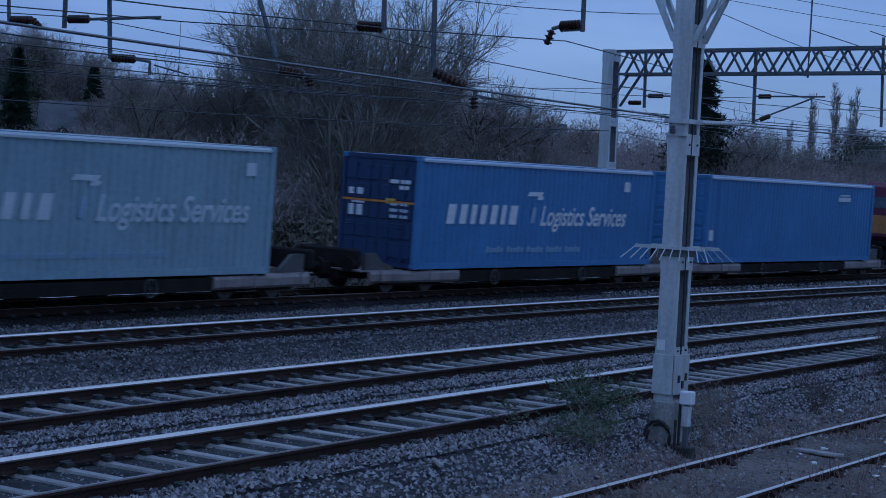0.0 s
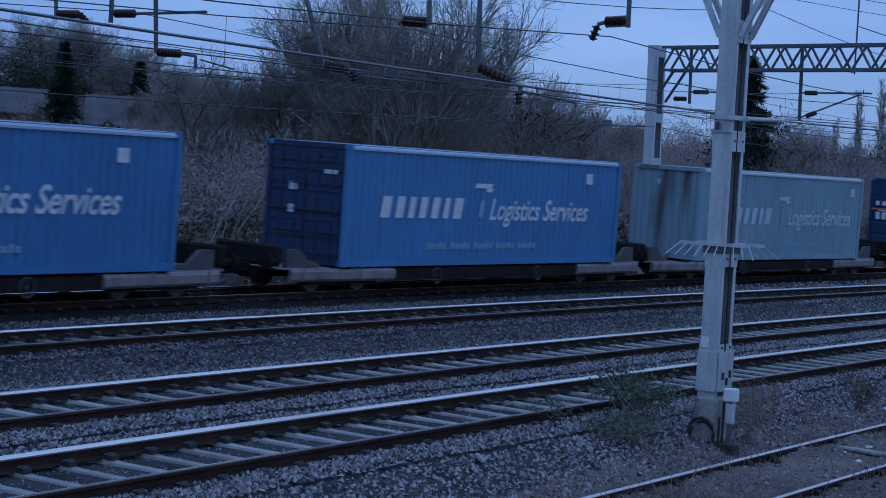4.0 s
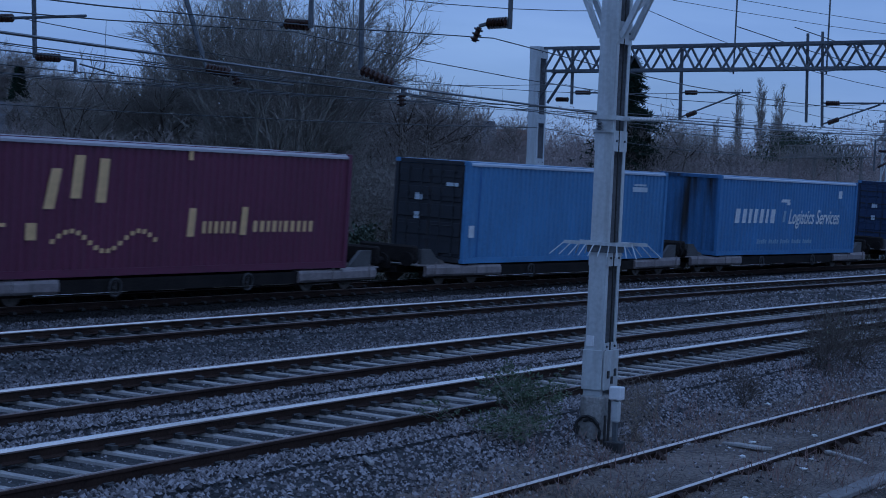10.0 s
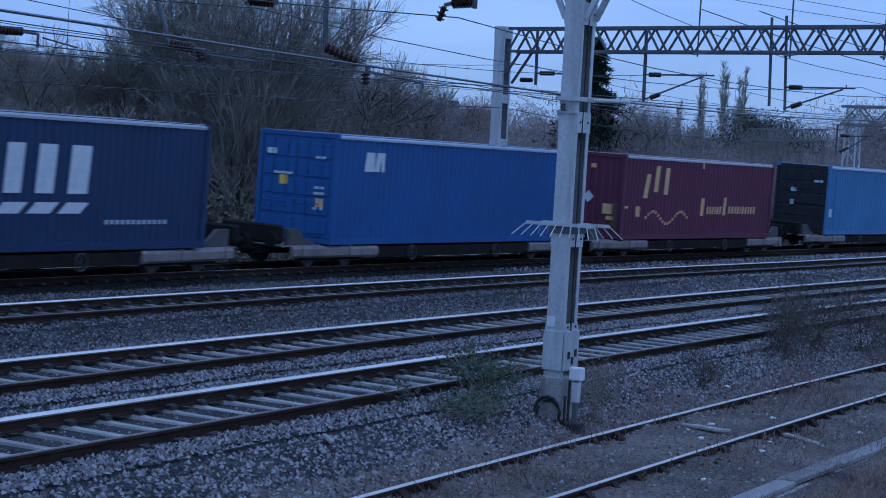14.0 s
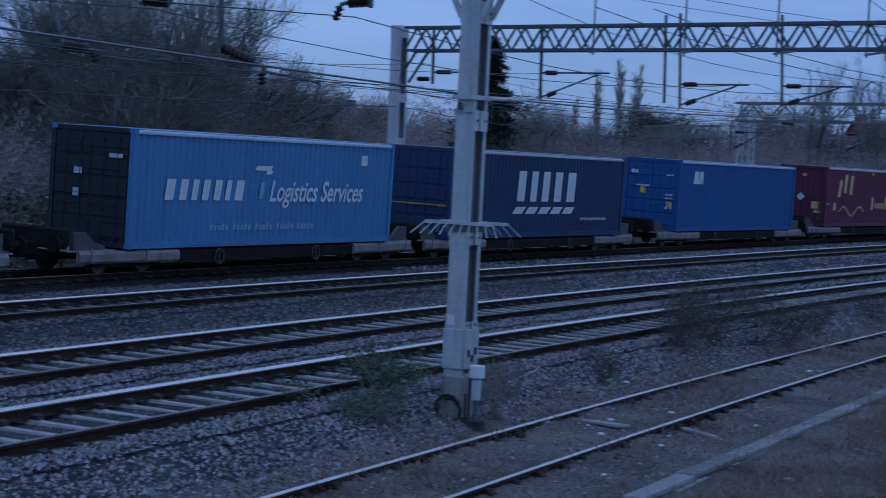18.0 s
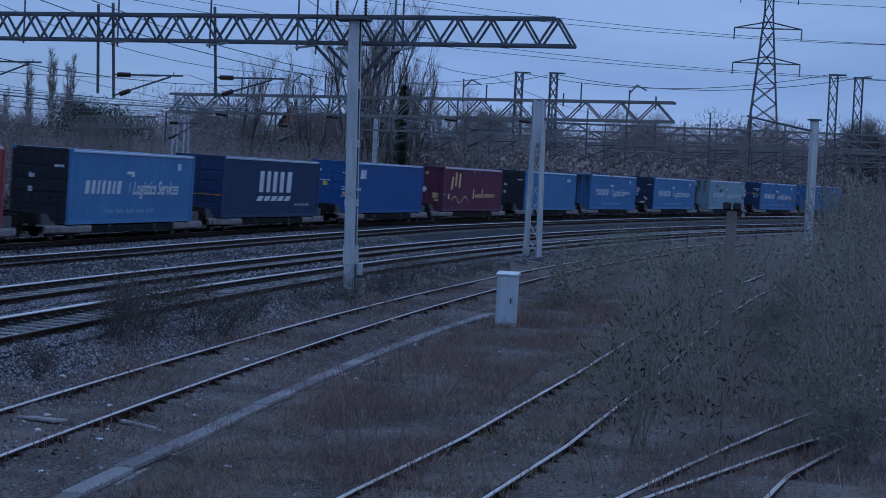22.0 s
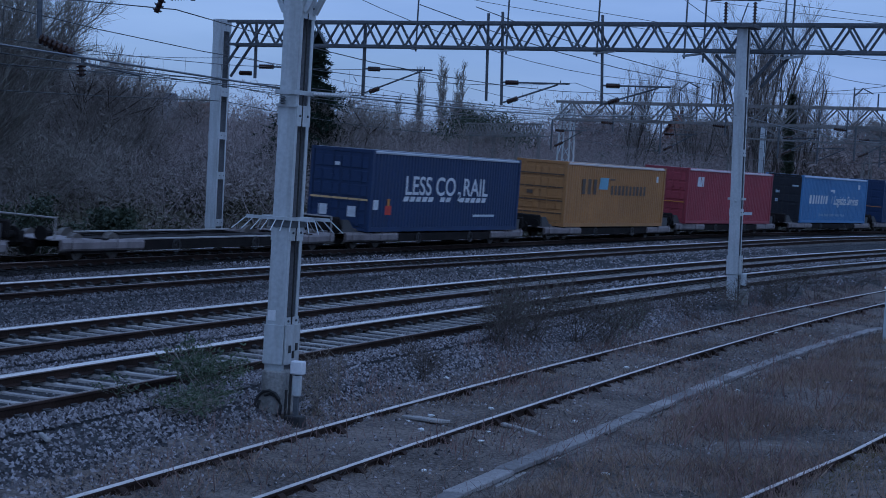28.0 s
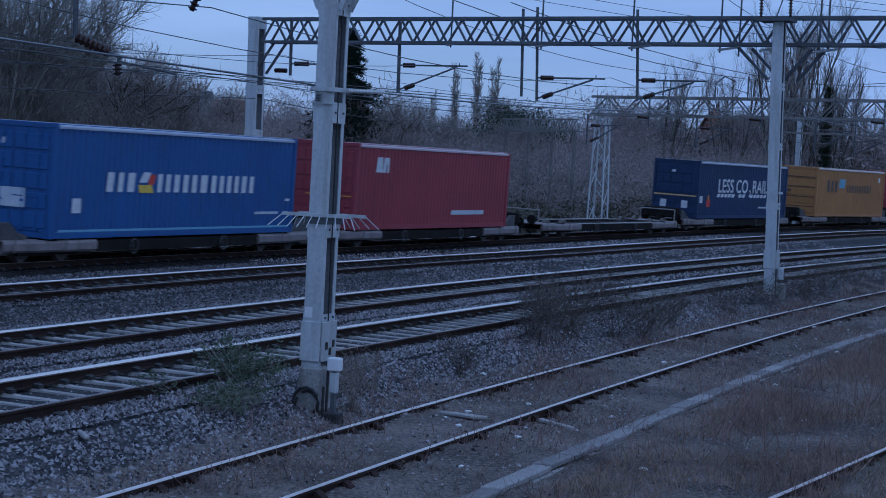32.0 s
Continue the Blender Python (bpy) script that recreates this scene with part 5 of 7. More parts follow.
def locomotive():
    """The engine at the head of the train, maroon with a gold band."""
    root = thing("locomotive", "maroon locomotive with a gold band hauling the train", "locomotive")
    ring_part("body", lambda bm: box(bm, -9.6, 9.6, -1.32, 1.32, 1.15, 3.55, bevel=0.18), PAINT["maroon_paint"], root)
    for y in (-1, 1):
        ring_part("band", lambda bm: box(bm, -9.3, 9.3, y * 1.33 - 0.006, y * 1.33 + 0.006, 1.5, 2.25), PAINT["ochre_paint"], root)
        for x in (-8.3, 8.3):
            ring_part("cab_window", lambda bm: box(bm, x - 0.4, x + 0.4, y * 1.335 - 0.006, y * 1.335 + 0.006, 2.55, 3.1), SEA, root)
        for x in (-4, -1, 2, 5):
            ring_part("grille", lambda bm: box(bm, x - 0.8, x + 0.8, y * 1.335 - 0.006, y * 1.335 + 0.006, 2.5, 3.2), GRIME, root)
    for x in (-5.8, 5.8):
        ring_part("bogie", lambda bm: box(bm, x - 2.3, x + 2.3, -1.2, 1.2, 0.35, 1.0, bevel=0.08), GRIME, root)
        for k in (-1.6, 0, 1.6):
            ring_part("wheelset", lambda bm: rod(bm, (x + k, -0.85, 0.53), (x + k, 0.85, 0.53), 0.52, 20), WHEEL, root)
    ring_part("underframe", lambda bm: box(bm, -9.5, 9.5, -1.25, 1.25, 0.95, 1.16), GRIME, root)
    ring_part("fuel_tank", lambda bm: box(bm, -2.6, 2.6, -1.2, 1.2, 0.35, 0.95, bevel=0.1), GRIME, root)
    ring_part("rear_band", lambda bm: box(bm, -9.62, -9.602, -1.2, 1.2, 1.45, 2.2), PAINT["ochre_paint"], root)
    for y in (-0.5, 0.5):
        ring_part("rear_window", lambda bm: box(bm, -9.62, -9.602, y - 0.32, y + 0.32, 2.5, 2.95), PANE_DARK, root)
    for y in (-0.9, 0.9):
        ring_part("buffer", lambda bm: rod(bm, (-10.1, y, 1.0), (-9.5, y, 1.0), 0.2, 10), GRIME, root)
    return root


TRAIN.append((locomotive(), 0, 8.2, 0.0))

# ---- trees, scrub and houses beyond the line ----
BARK = mat("grey_brown_bark", (0.05, 0.042, 0.036), (0.13, 0.112, 0.095), 0.9, 2, 20, 0.3)
TWIG = mat("bare_twigs", (0.15, 0.13, 0.115), (0.33, 0.295, 0.265), 0.9, 1.0, 12, 0.0)
OLIVE_BARK = mat("grey_olive_bark", (0.15, 0.142, 0.12), (0.34, 0.325, 0.285), 0.9, 1.2, 14, 0.2)
PALE_TWIG = mat("pale_twig_tips", (0.14, 0.127, 0.11), (0.34, 0.312, 0.275), 0.9, 1.0, 12, 0.0)
SCRUB = mat("brown_scrub_twigs", (0.2, 0.17, 0.16), (0.33, 0.284, 0.268), 0.9, 0.25, 6, 0.0)
SCRUB_RED = mat("reddish_scrub_twigs", (0.17, 0.134, 0.124), (0.29, 0.23, 0.213), 0.9, 0.25, 6, 0.0)
NEEDLE = mat("dark_conifer_needles", (0.010, 0.018, 0.013), (0.03, 0.045, 0.03), 0.8, 1.0, 10, 0.0)
IVY = mat("dark_evergreen_leaves", (0.014, 0.022, 0.012), (0.05, 0.065, 0.035), 0.6, 0.8, 10, 0.0)
LEAF = mat("dull_green_leaves", (0.10, 0.115, 0.08), (0.22, 0.235, 0.165), 0.7, 1.5, 14, 0.0)
STRAW = mat("dead_grass", (0.14, 0.102, 0.078), (0.34, 0.255, 0.19), 0.9, 0.7, 9, 0.0)
RUST_STEM = mat("dead_red_stems", (0.13, 0.087, 0.078), (0.29, 0.2, 0.175), 0.9, 0.7, 9, 0.0)
MOSS = mat("yellow_moss_grass", (0.06, 0.055, 0.02), (0.17, 0.14, 0.055), 0.95, 1.0, 14, 0.4)


def prisms(a, b, r0, r1, sides=3):
    """Tapered three-sided twigs from arrays of ends and radii: vertices and faces."""
    d = b - a
    n = np.linalg.norm(d, axis=1, keepdims=True) + 1e-9
    d = d / n
    ref = np.where(np.abs(d[:, 2:3]) > 0.9, np.array([[1.0, 0, 0]]), np.array([[0, 0, 1.0]]))
    u = np.cross(d, ref)
    u /= np.linalg.norm(u, axis=1, keepdims=True) + 1e-9
    w = np.cross(d, u)
    rings = []
    for p, r in ((a, r0), (b, r1)):
        for k in range(sides):
            t = 2 * math.pi * k / sides
            rings.append(p + (u * math.cos(t) + w * math.sin(t)) * np.asarray(r).reshape(-1, 1))
    vs = np.stack(rings, 1).reshape(-1, 3)
    base = np.arange(len(a)) * sides * 2
    fs = np.stack([np.stack([base + k, base + (k + 1) % sides, base + sides + (k + 1) % sides, base + sides + k], 1) for k in range(sides)], 1).reshape(-1, 4)
    return vs, fs


def ribbons(a, b, r, g):
    """Slim flat twigs, each turned its own way, for what stands far off."""
    d = b - a
    u = np.cross(d, g.normal(0, 1, d.shape))
    u *= np.asarray(r).reshape(-1, 1) / (np.linalg.norm(u, axis=1, keepdims=True) + 1e-9)
    vs = np.stack([a - u, a + u, b + u * 0.4, b - u * 0.4], 1).reshape(-1, 3)
    return vs, np.arange(len(a) * 4).reshape(-1, 4)


def fast_mesh(name, vs, fs):
    """A mesh from arrays of vertices and equal-sided faces."""
    me = bpy.data.meshes.new(name)
    n, k = fs.shape
    me.vertices.add(len(vs))
    me.vertices.foreach_set("co", np.ascontiguousarray(vs, dtype=np.float32).ravel())
    me.loops.add(n * k)
    me.loops.foreach_set("vertex_index", np.ascontiguousarray(fs, dtype=np.int32).ravel())
    me.polygons.add(n)
    me.polygons.foreach_set("loop_start", np.arange(n, dtype=np.int32) * k)
    me.update(calc_edges=True)
    return me


def grow(seed, stems, fan, lengths, kids, spread, radii, rise=0.3, bare=0.15, bend=0.1, drop=0.45):
    """Branches of a bare tree, level by level: (start, end, radius, radius). drop: how much shorter side branches get towards the tip."""
    g = np.random.default_rng(seed)
    ang = g.uniform(0, 2 * math.pi, stems)
    lean = g.uniform(0.02, 1.0, stems) ** 0.7 * fan
    d = np.stack([np.cos(ang) * lean, np.sin(ang) * lean, np.ones(stems)], 1)
    d /= np.linalg.norm(d, axis=1, keepdims=True)
    a = np.stack([np.cos(ang), np.sin(ang), np.zeros(stems)], 1) * (0.25 if stems > 1 else 0.0) * g.uniform(0.2, 1, (stems, 1))
    length = lengths[0] * g.uniform(0.78, 1.0, stems)
    rad = radii[0] * g.uniform(0.7, 1.1, stems)
    out = []
    for level in range(len(lengths)):
        b1 = a + d * (length * 0.5)[:, None]
        d2 = d + g.normal(0, bend, d.shape)
        d2[:, 2] += 0.06
        d2 /= np.linalg.norm(d2, axis=1, keepdims=True)
        b = b1 + d2 * (length * 0.5)[:, None]
        out.append((a, b1, rad, rad * 0.75))
        out.append((b1, b, rad * 0.75, rad * 0.4))
        if level == len(lengths) - 1:
            break
        k, n = kids[level], len(a)
        f = g.uniform(bare if level == 0 else 0.12, 1.0, (n, k))
        start = np.where((f < 0.5)[..., None], a[:, None] + (b1 - a)[:, None] * (f * 2)[..., None], b1[:, None] + (b - b1)[:, None] * (f * 2 - 1)[..., None])
        side = g.normal(0, 1, (n, k, 3))
        side -= (side * d[:, None]).sum(-1, keepdims=True) * d[:, None]
        side /= np.linalg.norm(side, axis=-1, keepdims=True) + 1e-9
        w = spread[level]
        nd = d[:, None] * (1 - w) + side * w
        nd[..., 2] += rise
        nd /= np.linalg.norm(nd, axis=-1, keepdims=True)
        nl = lengths[level + 1] * g.uniform(0.45, 1.0, (n, k)) * (1.2 - drop * f)
        nr = radii[level + 1] * (1.25 - 0.5 * f)
        a, d, length, rad = start.reshape(-1, 3), nd.reshape(-1, 3), nl.ravel(), nr.ravel()
    return out


def tree_meshes(key, **kw):
    """Trunk mesh, crown mesh and height of a bare tree."""
    out = grow(**kw)
    wood, fine = out[:4], out[4:]
    j = [np.concatenate([o[i] for o in wood]) for i in range(4)]
    trunk = fast_mesh(key + "_trunk", *prisms(j[0], j[1], j[2], j[3], 6))
    j = [np.concatenate([o[i] for o in fine]) for i in range(4)]
    crown = fast_mesh(key + "_crown", *prisms(*j))
    return trunk, crown, float(np.percentile(j[1][:, 2], 99.5))


def leaf_cards(g, places, size):
    """Small four-cornered leaves, each turned its own way."""
    n = len(places)
    u = g.normal(0, 1, (n, 3))
    u /= np.linalg.norm(u, axis=1, keepdims=True)
    w = np.cross(u, g.normal(0, 1, (n, 3)))
    w /= np.linalg.norm(w, axis=1, keepdims=True) + 1e-9
    s = size * g.uniform(0.6, 1.3, (n, 1))
    vs = np.stack([places - u * s, places + w * s * 0.5, places + u * s, places - w * s * 0.5], 1).reshape(-1, 3)
    return vs, np.arange(n * 4).reshape(-1, 4)


def place_tree(label, meshes, p, yaw, top, category="tree", group="bare trees beyond the line", bark=None, twig=None, name="tree", wide=1.0):
    """top: height of the crown's top above the rails."""
    k = (top - p.z) / meshes[2]
    root = thing(name, label, category, Matrix.Translation(p) @ pose(0, 0, 0, 0, 0, yaw) @ Matrix.Diagonal((k * wide, k * wide, k, 1)), group)
    put("trunk", meshes[0], bark or BARK, root)
    put("crown", meshes[1], twig or TWIG, root)
    return root


def far_place(x, y, sink=0.1):
    return Vector((x, y, gz(x, y) - sink))


BIG = tree_meshes("big", seed=4, stems=30, fan=0.58, lengths=(9.6, 3.9, 1.7, 0.8), kids=(16, 8, 5), spread=(0.38, 0.5, 0.6), radii=(0.1, 0.036, 0.016, 0.009), rise=0.16, bare=0.1, bend=0.12)
ROUND = [tree_meshes("round%d" % k, seed=20 + k, stems=3 + k, fan=0.5, lengths=(5.4, 3.0, 1.5, 0.8), kids=(16, 9, 7), spread=(0.62, 0.55, 0.55), radii=(0.10, 0.035, 0.018, 0.012), rise=0.22, bare=0.12) for k in range(3)]
SLIM = tree_meshes("slim", seed=31, stems=3, fan=0.03, lengths=(13.0, 3.0, 1.3), kids=(56, 6), spread=(0.34, 0.4), radii=(0.07, 0.016, 0.011), rise=0.75, bare=0.05, bend=0.012, drop=0.9)
TALL_BARE = tree_meshes("tallbare", seed=44, stems=6, fan=0.34, lengths=(11.5, 4.4, 1.9, 0.9), kids=(10, 6, 4), spread=(0.33, 0.42, 0.5), radii=(0.09, 0.028, 0.015, 0.010), rise=0.4, bare=0.18)

place_tree("large bare many-stemmed tree behind the train", BIG, far_place(-7.9, 71.6), 20, 10.6, twig=PALE_TWIG, bark=OLIVE_BARK)
for x, y, k, yaw, top in ((-14.9, 74.0, 0, 40, 6.9), (-12.6, 77.0, 2, 140, 7.5), (-16.2, 79.0, 1, 100, 5.6)):
    place_tree("bare bushy tree with pale twig tips", ROUND[k], far_place(x, y), yaw, top, twig=PALE_TWIG)
for x, y, k, yaw, top in ((-4.6, 80.0, 1, 130, 7.6), (-3.0, 86.0, 0, 230, 7.2), (-1.4, 84.0, 2, 20, 5.4), (-5.8, 90.0, 1, 300, 7.8)):
    place_tree("bare tree with a rounded crown", ROUND[k], far_place(x, y), yaw, top)
for x, y, k, yaw, top in ((-62, 186, 0, 0, 15.0), (-58, 190, 1, 70, 16.0), (-51.5, 192, 2, 100, 15.2), (-48.5, 188, 2, 200, 13.2), (-44.0, 184, 0, 240, 12.0), (-54, 196, 0, 300, 15.8), (-39.5, 186, 2, 10, 11.0), (-33.5, 165, 1, 0, 10.4), (-41.3, 142, 1, 15, 7.0), (-34.0, 142, 0, 75, 7.6), (-46.8, 138, 2, 200, 6.6), (-30.6, 139, 1, 140, 6.8), (-24, 140, 1, 90, 9.0), (-20, 146, 0, 190, 8.4), (-28, 150, 2, 60, 8.6), (-5, 122, 0, 60, 7.6), (1.5, 118, 1, 250, 6.8), (10.5, 106, 0, 33, 6.8), (13, 118, 1, 111, 6.4), (20, 130, 2, 210, 6.0), (41.2, 256, 2, 20, 11.8), (55, 190, 1, 30, 9.8), (68, 220, 0, 80, 11.0), (86, 230, 2, 140, 12.0), (120, 250, 1, 200, 14.0), (135, 240, 0, 10, 14.0), (150, 236, 2, 60, 14.5), (62, 205, 2, 0, 10.0), (100, 262, 1, 0, 14.0)):
    place_tree("bare tree with a spreading twiggy crown", ROUND[k], far_place(x, y), yaw, top, wide=1.15)
for x, y, top in ((33.5, 258, 16.2), (36.2, 257.8, 17.8), (38.6, 257.2, 17.2), (31, 262, 12.5)):
    place_tree("tall narrow leafless poplar", SLIM, far_place(x, y), x * 40, top, group="poplars on the skyline", wide=1.7, twig=PALE_TWIG, bark=PALE_TWIG)
for x, y, top, yaw in ((46.5, 150, 18.2, 0), (49.5, 155, 17.4, 90), (52.5, 158, 15.5, 200), (39, 160, 13.0, 300), (42.5, 152, 13.5, 30), (57, 165, 13.2, 110), (62, 172, 12.4, 40)):
    place_tree("tall bare tree with upright branches", TALL_BARE, far_place(x, y), yaw, top)


def conifer(label, p, height, width, seed, material, tiers=26):
    g = np.random.default_rng(seed)
    root = thing("conifer", label, "tree", Matrix.Translation(p), "evergreens beyond the line")
    ring_part("trunk", lambda bm: rod(bm, (0, 0, 0), (0, 0, height * 0.97), 0.16, 8, 0.03), BARK, root)
    a, b = [], []
    for i in range(tiers):
        z = height * (0.06 + 0.92 * i / tiers)
        rr = width * (1 - i / tiers) ** 0.95 * g.uniform(0.75, 1.1)
        for k in range(12):
            t = g.uniform(0, 2 * math.pi)
            q = rr * g.uniform(0.5, 1.15)
            for f in np.linspace(0.15, 1, 7):
                c = np.array([math.cos(t) * q * f, math.sin(t) * q * f, z - q * 0.25 * f * f])
                for _ in range(7):
                    a.append(c)
                    b.append(c + g.normal(0, 0.17, 3) + np.array([math.cos(t), math.sin(t), -0.1]) * 0.12)
    a, b = np.array(a), np.array(b)
    put("crown", fast_mesh("needles", *prisms(a, b, np.full(len(a), 0.035), np.full(len(a), 0.006))), material, root)
    return root


conifer("dark pointed conifer behind the gantry", far_place(7.75, 105.5), 9.9, 4.5, 5, NEEDLE, 36)
conifer("dark conifer beside distant gardens", far_place(-38.6, 134.5), 7.6, 2.0, 6, NEEDLE)
conifer("small dark conifer on the hill", far_place(-40.6, 165.1), 7.0, 2.2, 16, NEEDLE)
conifer("ivy-clad dark trunk among bare trees", far_place(50.3, 151.9), 10.8, 0.6, 8, IVY, 22)


def evergreen(label, p, size, seed, material=None, count=2600, leaf=0.09, squash=0.75, name="evergreen_bush"):
    """A clumpy evergreen: leaves in uneven knots on short stems."""
    g = np.random.default_rng(seed)
    root = thing(name, label, "bush", Matrix.Translation(p), "evergreens beyond the line")
    knots = g.normal(0, 0.34, (28, 3)) * size * np.array([1, 1, squash]) + np.array([0, 0, size * 0.62])
    knots[:, 2] = np.abs(knots[:, 2])
    pts = knots[g.integers(0, 28, count)] + g.normal(0, 0.11 * size, (count, 3))
    pts[:, 2] = np.maximum(pts[:, 2], 0.02)
    put("foliage", fast_mesh("foliage", *leaf_cards(g, pts, leaf)), material or IVY, root)
    base = np.zeros((28, 3)) + g.normal(0, 0.05, (28, 3)) * size
    base[:, 2] = 0
    put("stem_mass", fast_mesh("stem_mass", *prisms(base, knots, np.full(28, 0.03), np.full(28, 0.012))), BARK, root)
    return root


for k, (x, y, sz) in enumerate(((31.5, 196, 5.4), (47, 180, 4.6), (42, 196, 3.6), (47, 215, 3.4), (60, 214, 4.5), (66, 222, 4.0), (80, 236, 4.6), (22, 150, 2.4), (25, 128, 1.6), (35.5, 158, 2.6), (58, 178, 3.2), (-20, 150, 3.0), (96, 244, 4.0), (30.5, 140, 1.6), (-55.5, 181.5, 6.4), (-52.6, 183, 5.6), (-59, 180, 5.6), (1.0, 92.0, 1.7), (16.9, 129.0, 1.7), (-46.5, 139, 1.5), (-36.2, 141, 1.3), (-41.2, 140, 1.1), (24.4, 148.5, 4.6), (-4.2, 63.0, 1.7), (-1.6, 61.6, 1.5))):
    evergreen("dark evergreen bush among brown scrub", far_place(x, y), sz, 60 + k, count=7000, leaf=0.12 if sz > 2 else 0.08)


# dense brown scrub along the far side: many bare shrubs as one mass
def mound(seed, n=620, reach=1.0, k=12):
    """A rounded leafless shrub of unit height: short fine twigs through a dome, on a few stems."""
    g = np.random.default_rng(seed)
    lobes = np.column_stack([g.normal(0, 0.28, 7), g.normal(0, 0.28, 7), g.uniform(0.25, 0.72, 7)])
    c = lobes[g.integers(0, 7, n)]
    q = g.normal(0, 1, (n, 3))
    q *= (g.uniform(0.05, 1, n) ** 0.45 / np.linalg.norm(q, axis=1) * 0.27)[:, None]
    p = c + q
    p[:, 2] = np.abs(p[:, 2])
    d = q * 2.2 + np.array([0, 0, 0.3]) + g.normal(0, 0.5, (n, 3))
    d /= np.linalg.norm(d, axis=1, keepdims=True)
    e = p + d * g.uniform(0.07, 0.2, (n, 1)) * reach
    s0 = np.column_stack([g.normal(0, 0.09, k), g.normal(0, 0.09, k), np.zeros(k)])
    s1 = lobes[g.integers(0, 7, k)] + g.normal(0, 0.1, (k, 3))
    return np.concatenate([s0, p]), np.concatenate([s1, e]), np.concatenate([np.full(k, 0.016), g.uniform(0.005, 0.010, n)])


def thicket(label, spots, material, seed, thick=1.0):
    """spots: rows of x, y, height; one mass of bare shrubs."""
    g = np.random.default_rng(seed)
    kinds = [mound(seed + k, 1000, 0.36, 5) for k in range(6)]
    zs = ground_z(spots[:, 0], spots[:, 1])
    As, Bs, Rs = [], [], []
    for (x, y, h), z in zip(spots, zs):
        a, b, r = kinds[g.integers(0, 6)]
        t = g.uniform(0, 2 * math.pi)
        c, s = math.cos(t), math.sin(t)
        w = g.uniform(0.75, 1.15)
        m = np.array([[c, -s, 0], [s, c, 0], [0, 0, 1]]).T * h * np.array([w, w, 1.0])
        As.append(a @ m + [x, y, z - 0.1])
        Bs.append(b @ m + [x, y, z - 0.1])
        Rs.append(r * thick * (0.55 + 0.2 * h))
    a, b, r = np.concatenate(As), np.concatenate(Bs), np.concatenate(Rs)
    ob = put("scrub", fast_mesh("scrub", *ribbons(a, b, r * 1.0, g)), material)
    return tagged(ob, label, "scrub", kind="stuff")


def spots_along(seed, n, s0, s1, o0, o1, h0, h1, lift=1.0):
    g = np.random.default_rng(seed)
    s, o = g.uniform(s0, s1, n), o0 + (o1 - o0) * g.uniform(0, 1, n) ** 1.2
    xy = np.array([line(a, b)[:2] for a, b in zip(s, o)])
    h = g.uniform(h0, h1, n)
    wave = 0.82 + 0.14 * np.sin(s * 0.21 + o * 0.13) + 0.1 * np.sin(s * 0.083 + 1.7)
    az = xy[:, 0] / xy[:, 1]
    # lower growth before the houses, higher beside them
    wave *= (1 + 0.3 * np.exp(-((az - 0.04) / 0.03) ** 2) - 0.42 * np.exp(-((az + 0.016) / 0.014) ** 2) - 0.5 * np.exp(-((az + 0.285) / 0.06) ** 2)) * lift
    room = EYE + 0.0305 * np.hypot(xy[:, 0], xy[:, 1]) * wave - ground_z(xy[:, 0], xy[:, 1])
    return np.column_stack([xy, np.clip(np.minimum(h, room * g.uniform(0.8, 1.08, n)), 0.8, 20)])


thicket("low dark bramble and dead growth beside the far track", spots_along(1, 170, -25, 150, 19.5, 24, 1.0, 2.2), SCRUB, 101)
thicket("dense brown leafless scrub behind the train", spots_along(2, 230, -5, 130, 24, 44, 3.4, 5.6, 1.12), SCRUB, 111, 1.0)
thicket("reddish brown scrub on the rising bank", spots_along(3, 150, 40, 190, 36, 70, 4.5, 6.4, 1.12), SCRUB_RED, 121, 1.2)
thicket("brown hillside wood in the distance", spots_along(4, 190, 60, 330, 46, 120, 7.0, 13.0, 1.32), SCRUB, 131, 1.8)
thicket("brown wood along the far curve", spots_along(5, 190, 140, 420, 22, 60, 10.0, 20.0, 1.55), SCRUB_RED, 141, 1.5)
thicket("brown scrub beyond gardens", spots_along(6, 110, -10, 60, 50, 110, 4.0, 6.5), SCRUB, 151, 1.5)
rng_b = np.random.default_rng(15)
round_big = np.column_stack([rng_b.uniform(-13.5, -2.5, 34), rng_b.uniform(70, 78, 34), rng_b.uniform(3.6, 5.6, 34)])
thicket("tangle of grey-brown twigs round the big tree", round_big, PALE_TWIG, 171, 0.8)
rng_h = np.random.default_rng(12)
hill = np.column_stack([rng_h.uniform(-56, -28, 46), rng_h.uniform(176, 206, 46), rng_h.uniform(4.0, 5.6, 46)])
thicket("brown garden hedges below the hill house", hill, SCRUB, 161, 1.9)


def bank_mass(label, spots, material, seed, size=0.13):
    """Leafy and twiggy undergrowth that closes the scrub near the ground: many small blades."""
    g = np.random.default_rng(seed)
    n = 260
    zs = ground_z(spots[:, 0], spots[:, 1])
    pts = []
    for (x, y, h), z in zip(spots, zs):
        q = g.normal(0, 1, (n, 3)) * [h * 0.5, h * 0.5, h * 0.26] + [x, y, z + h * 0.36]
        q[:, 2] = np.clip(q[:, 2], z + 0.02, z + h * g.uniform(0.3, 0.66, n))
        pts.append(q)
    ob = put("undergrowth", fast_mesh("undergrowth", *leaf_cards(g, np.concatenate(pts), size)), material)
    return tagged(ob, label, "scrub", kind="stuff")


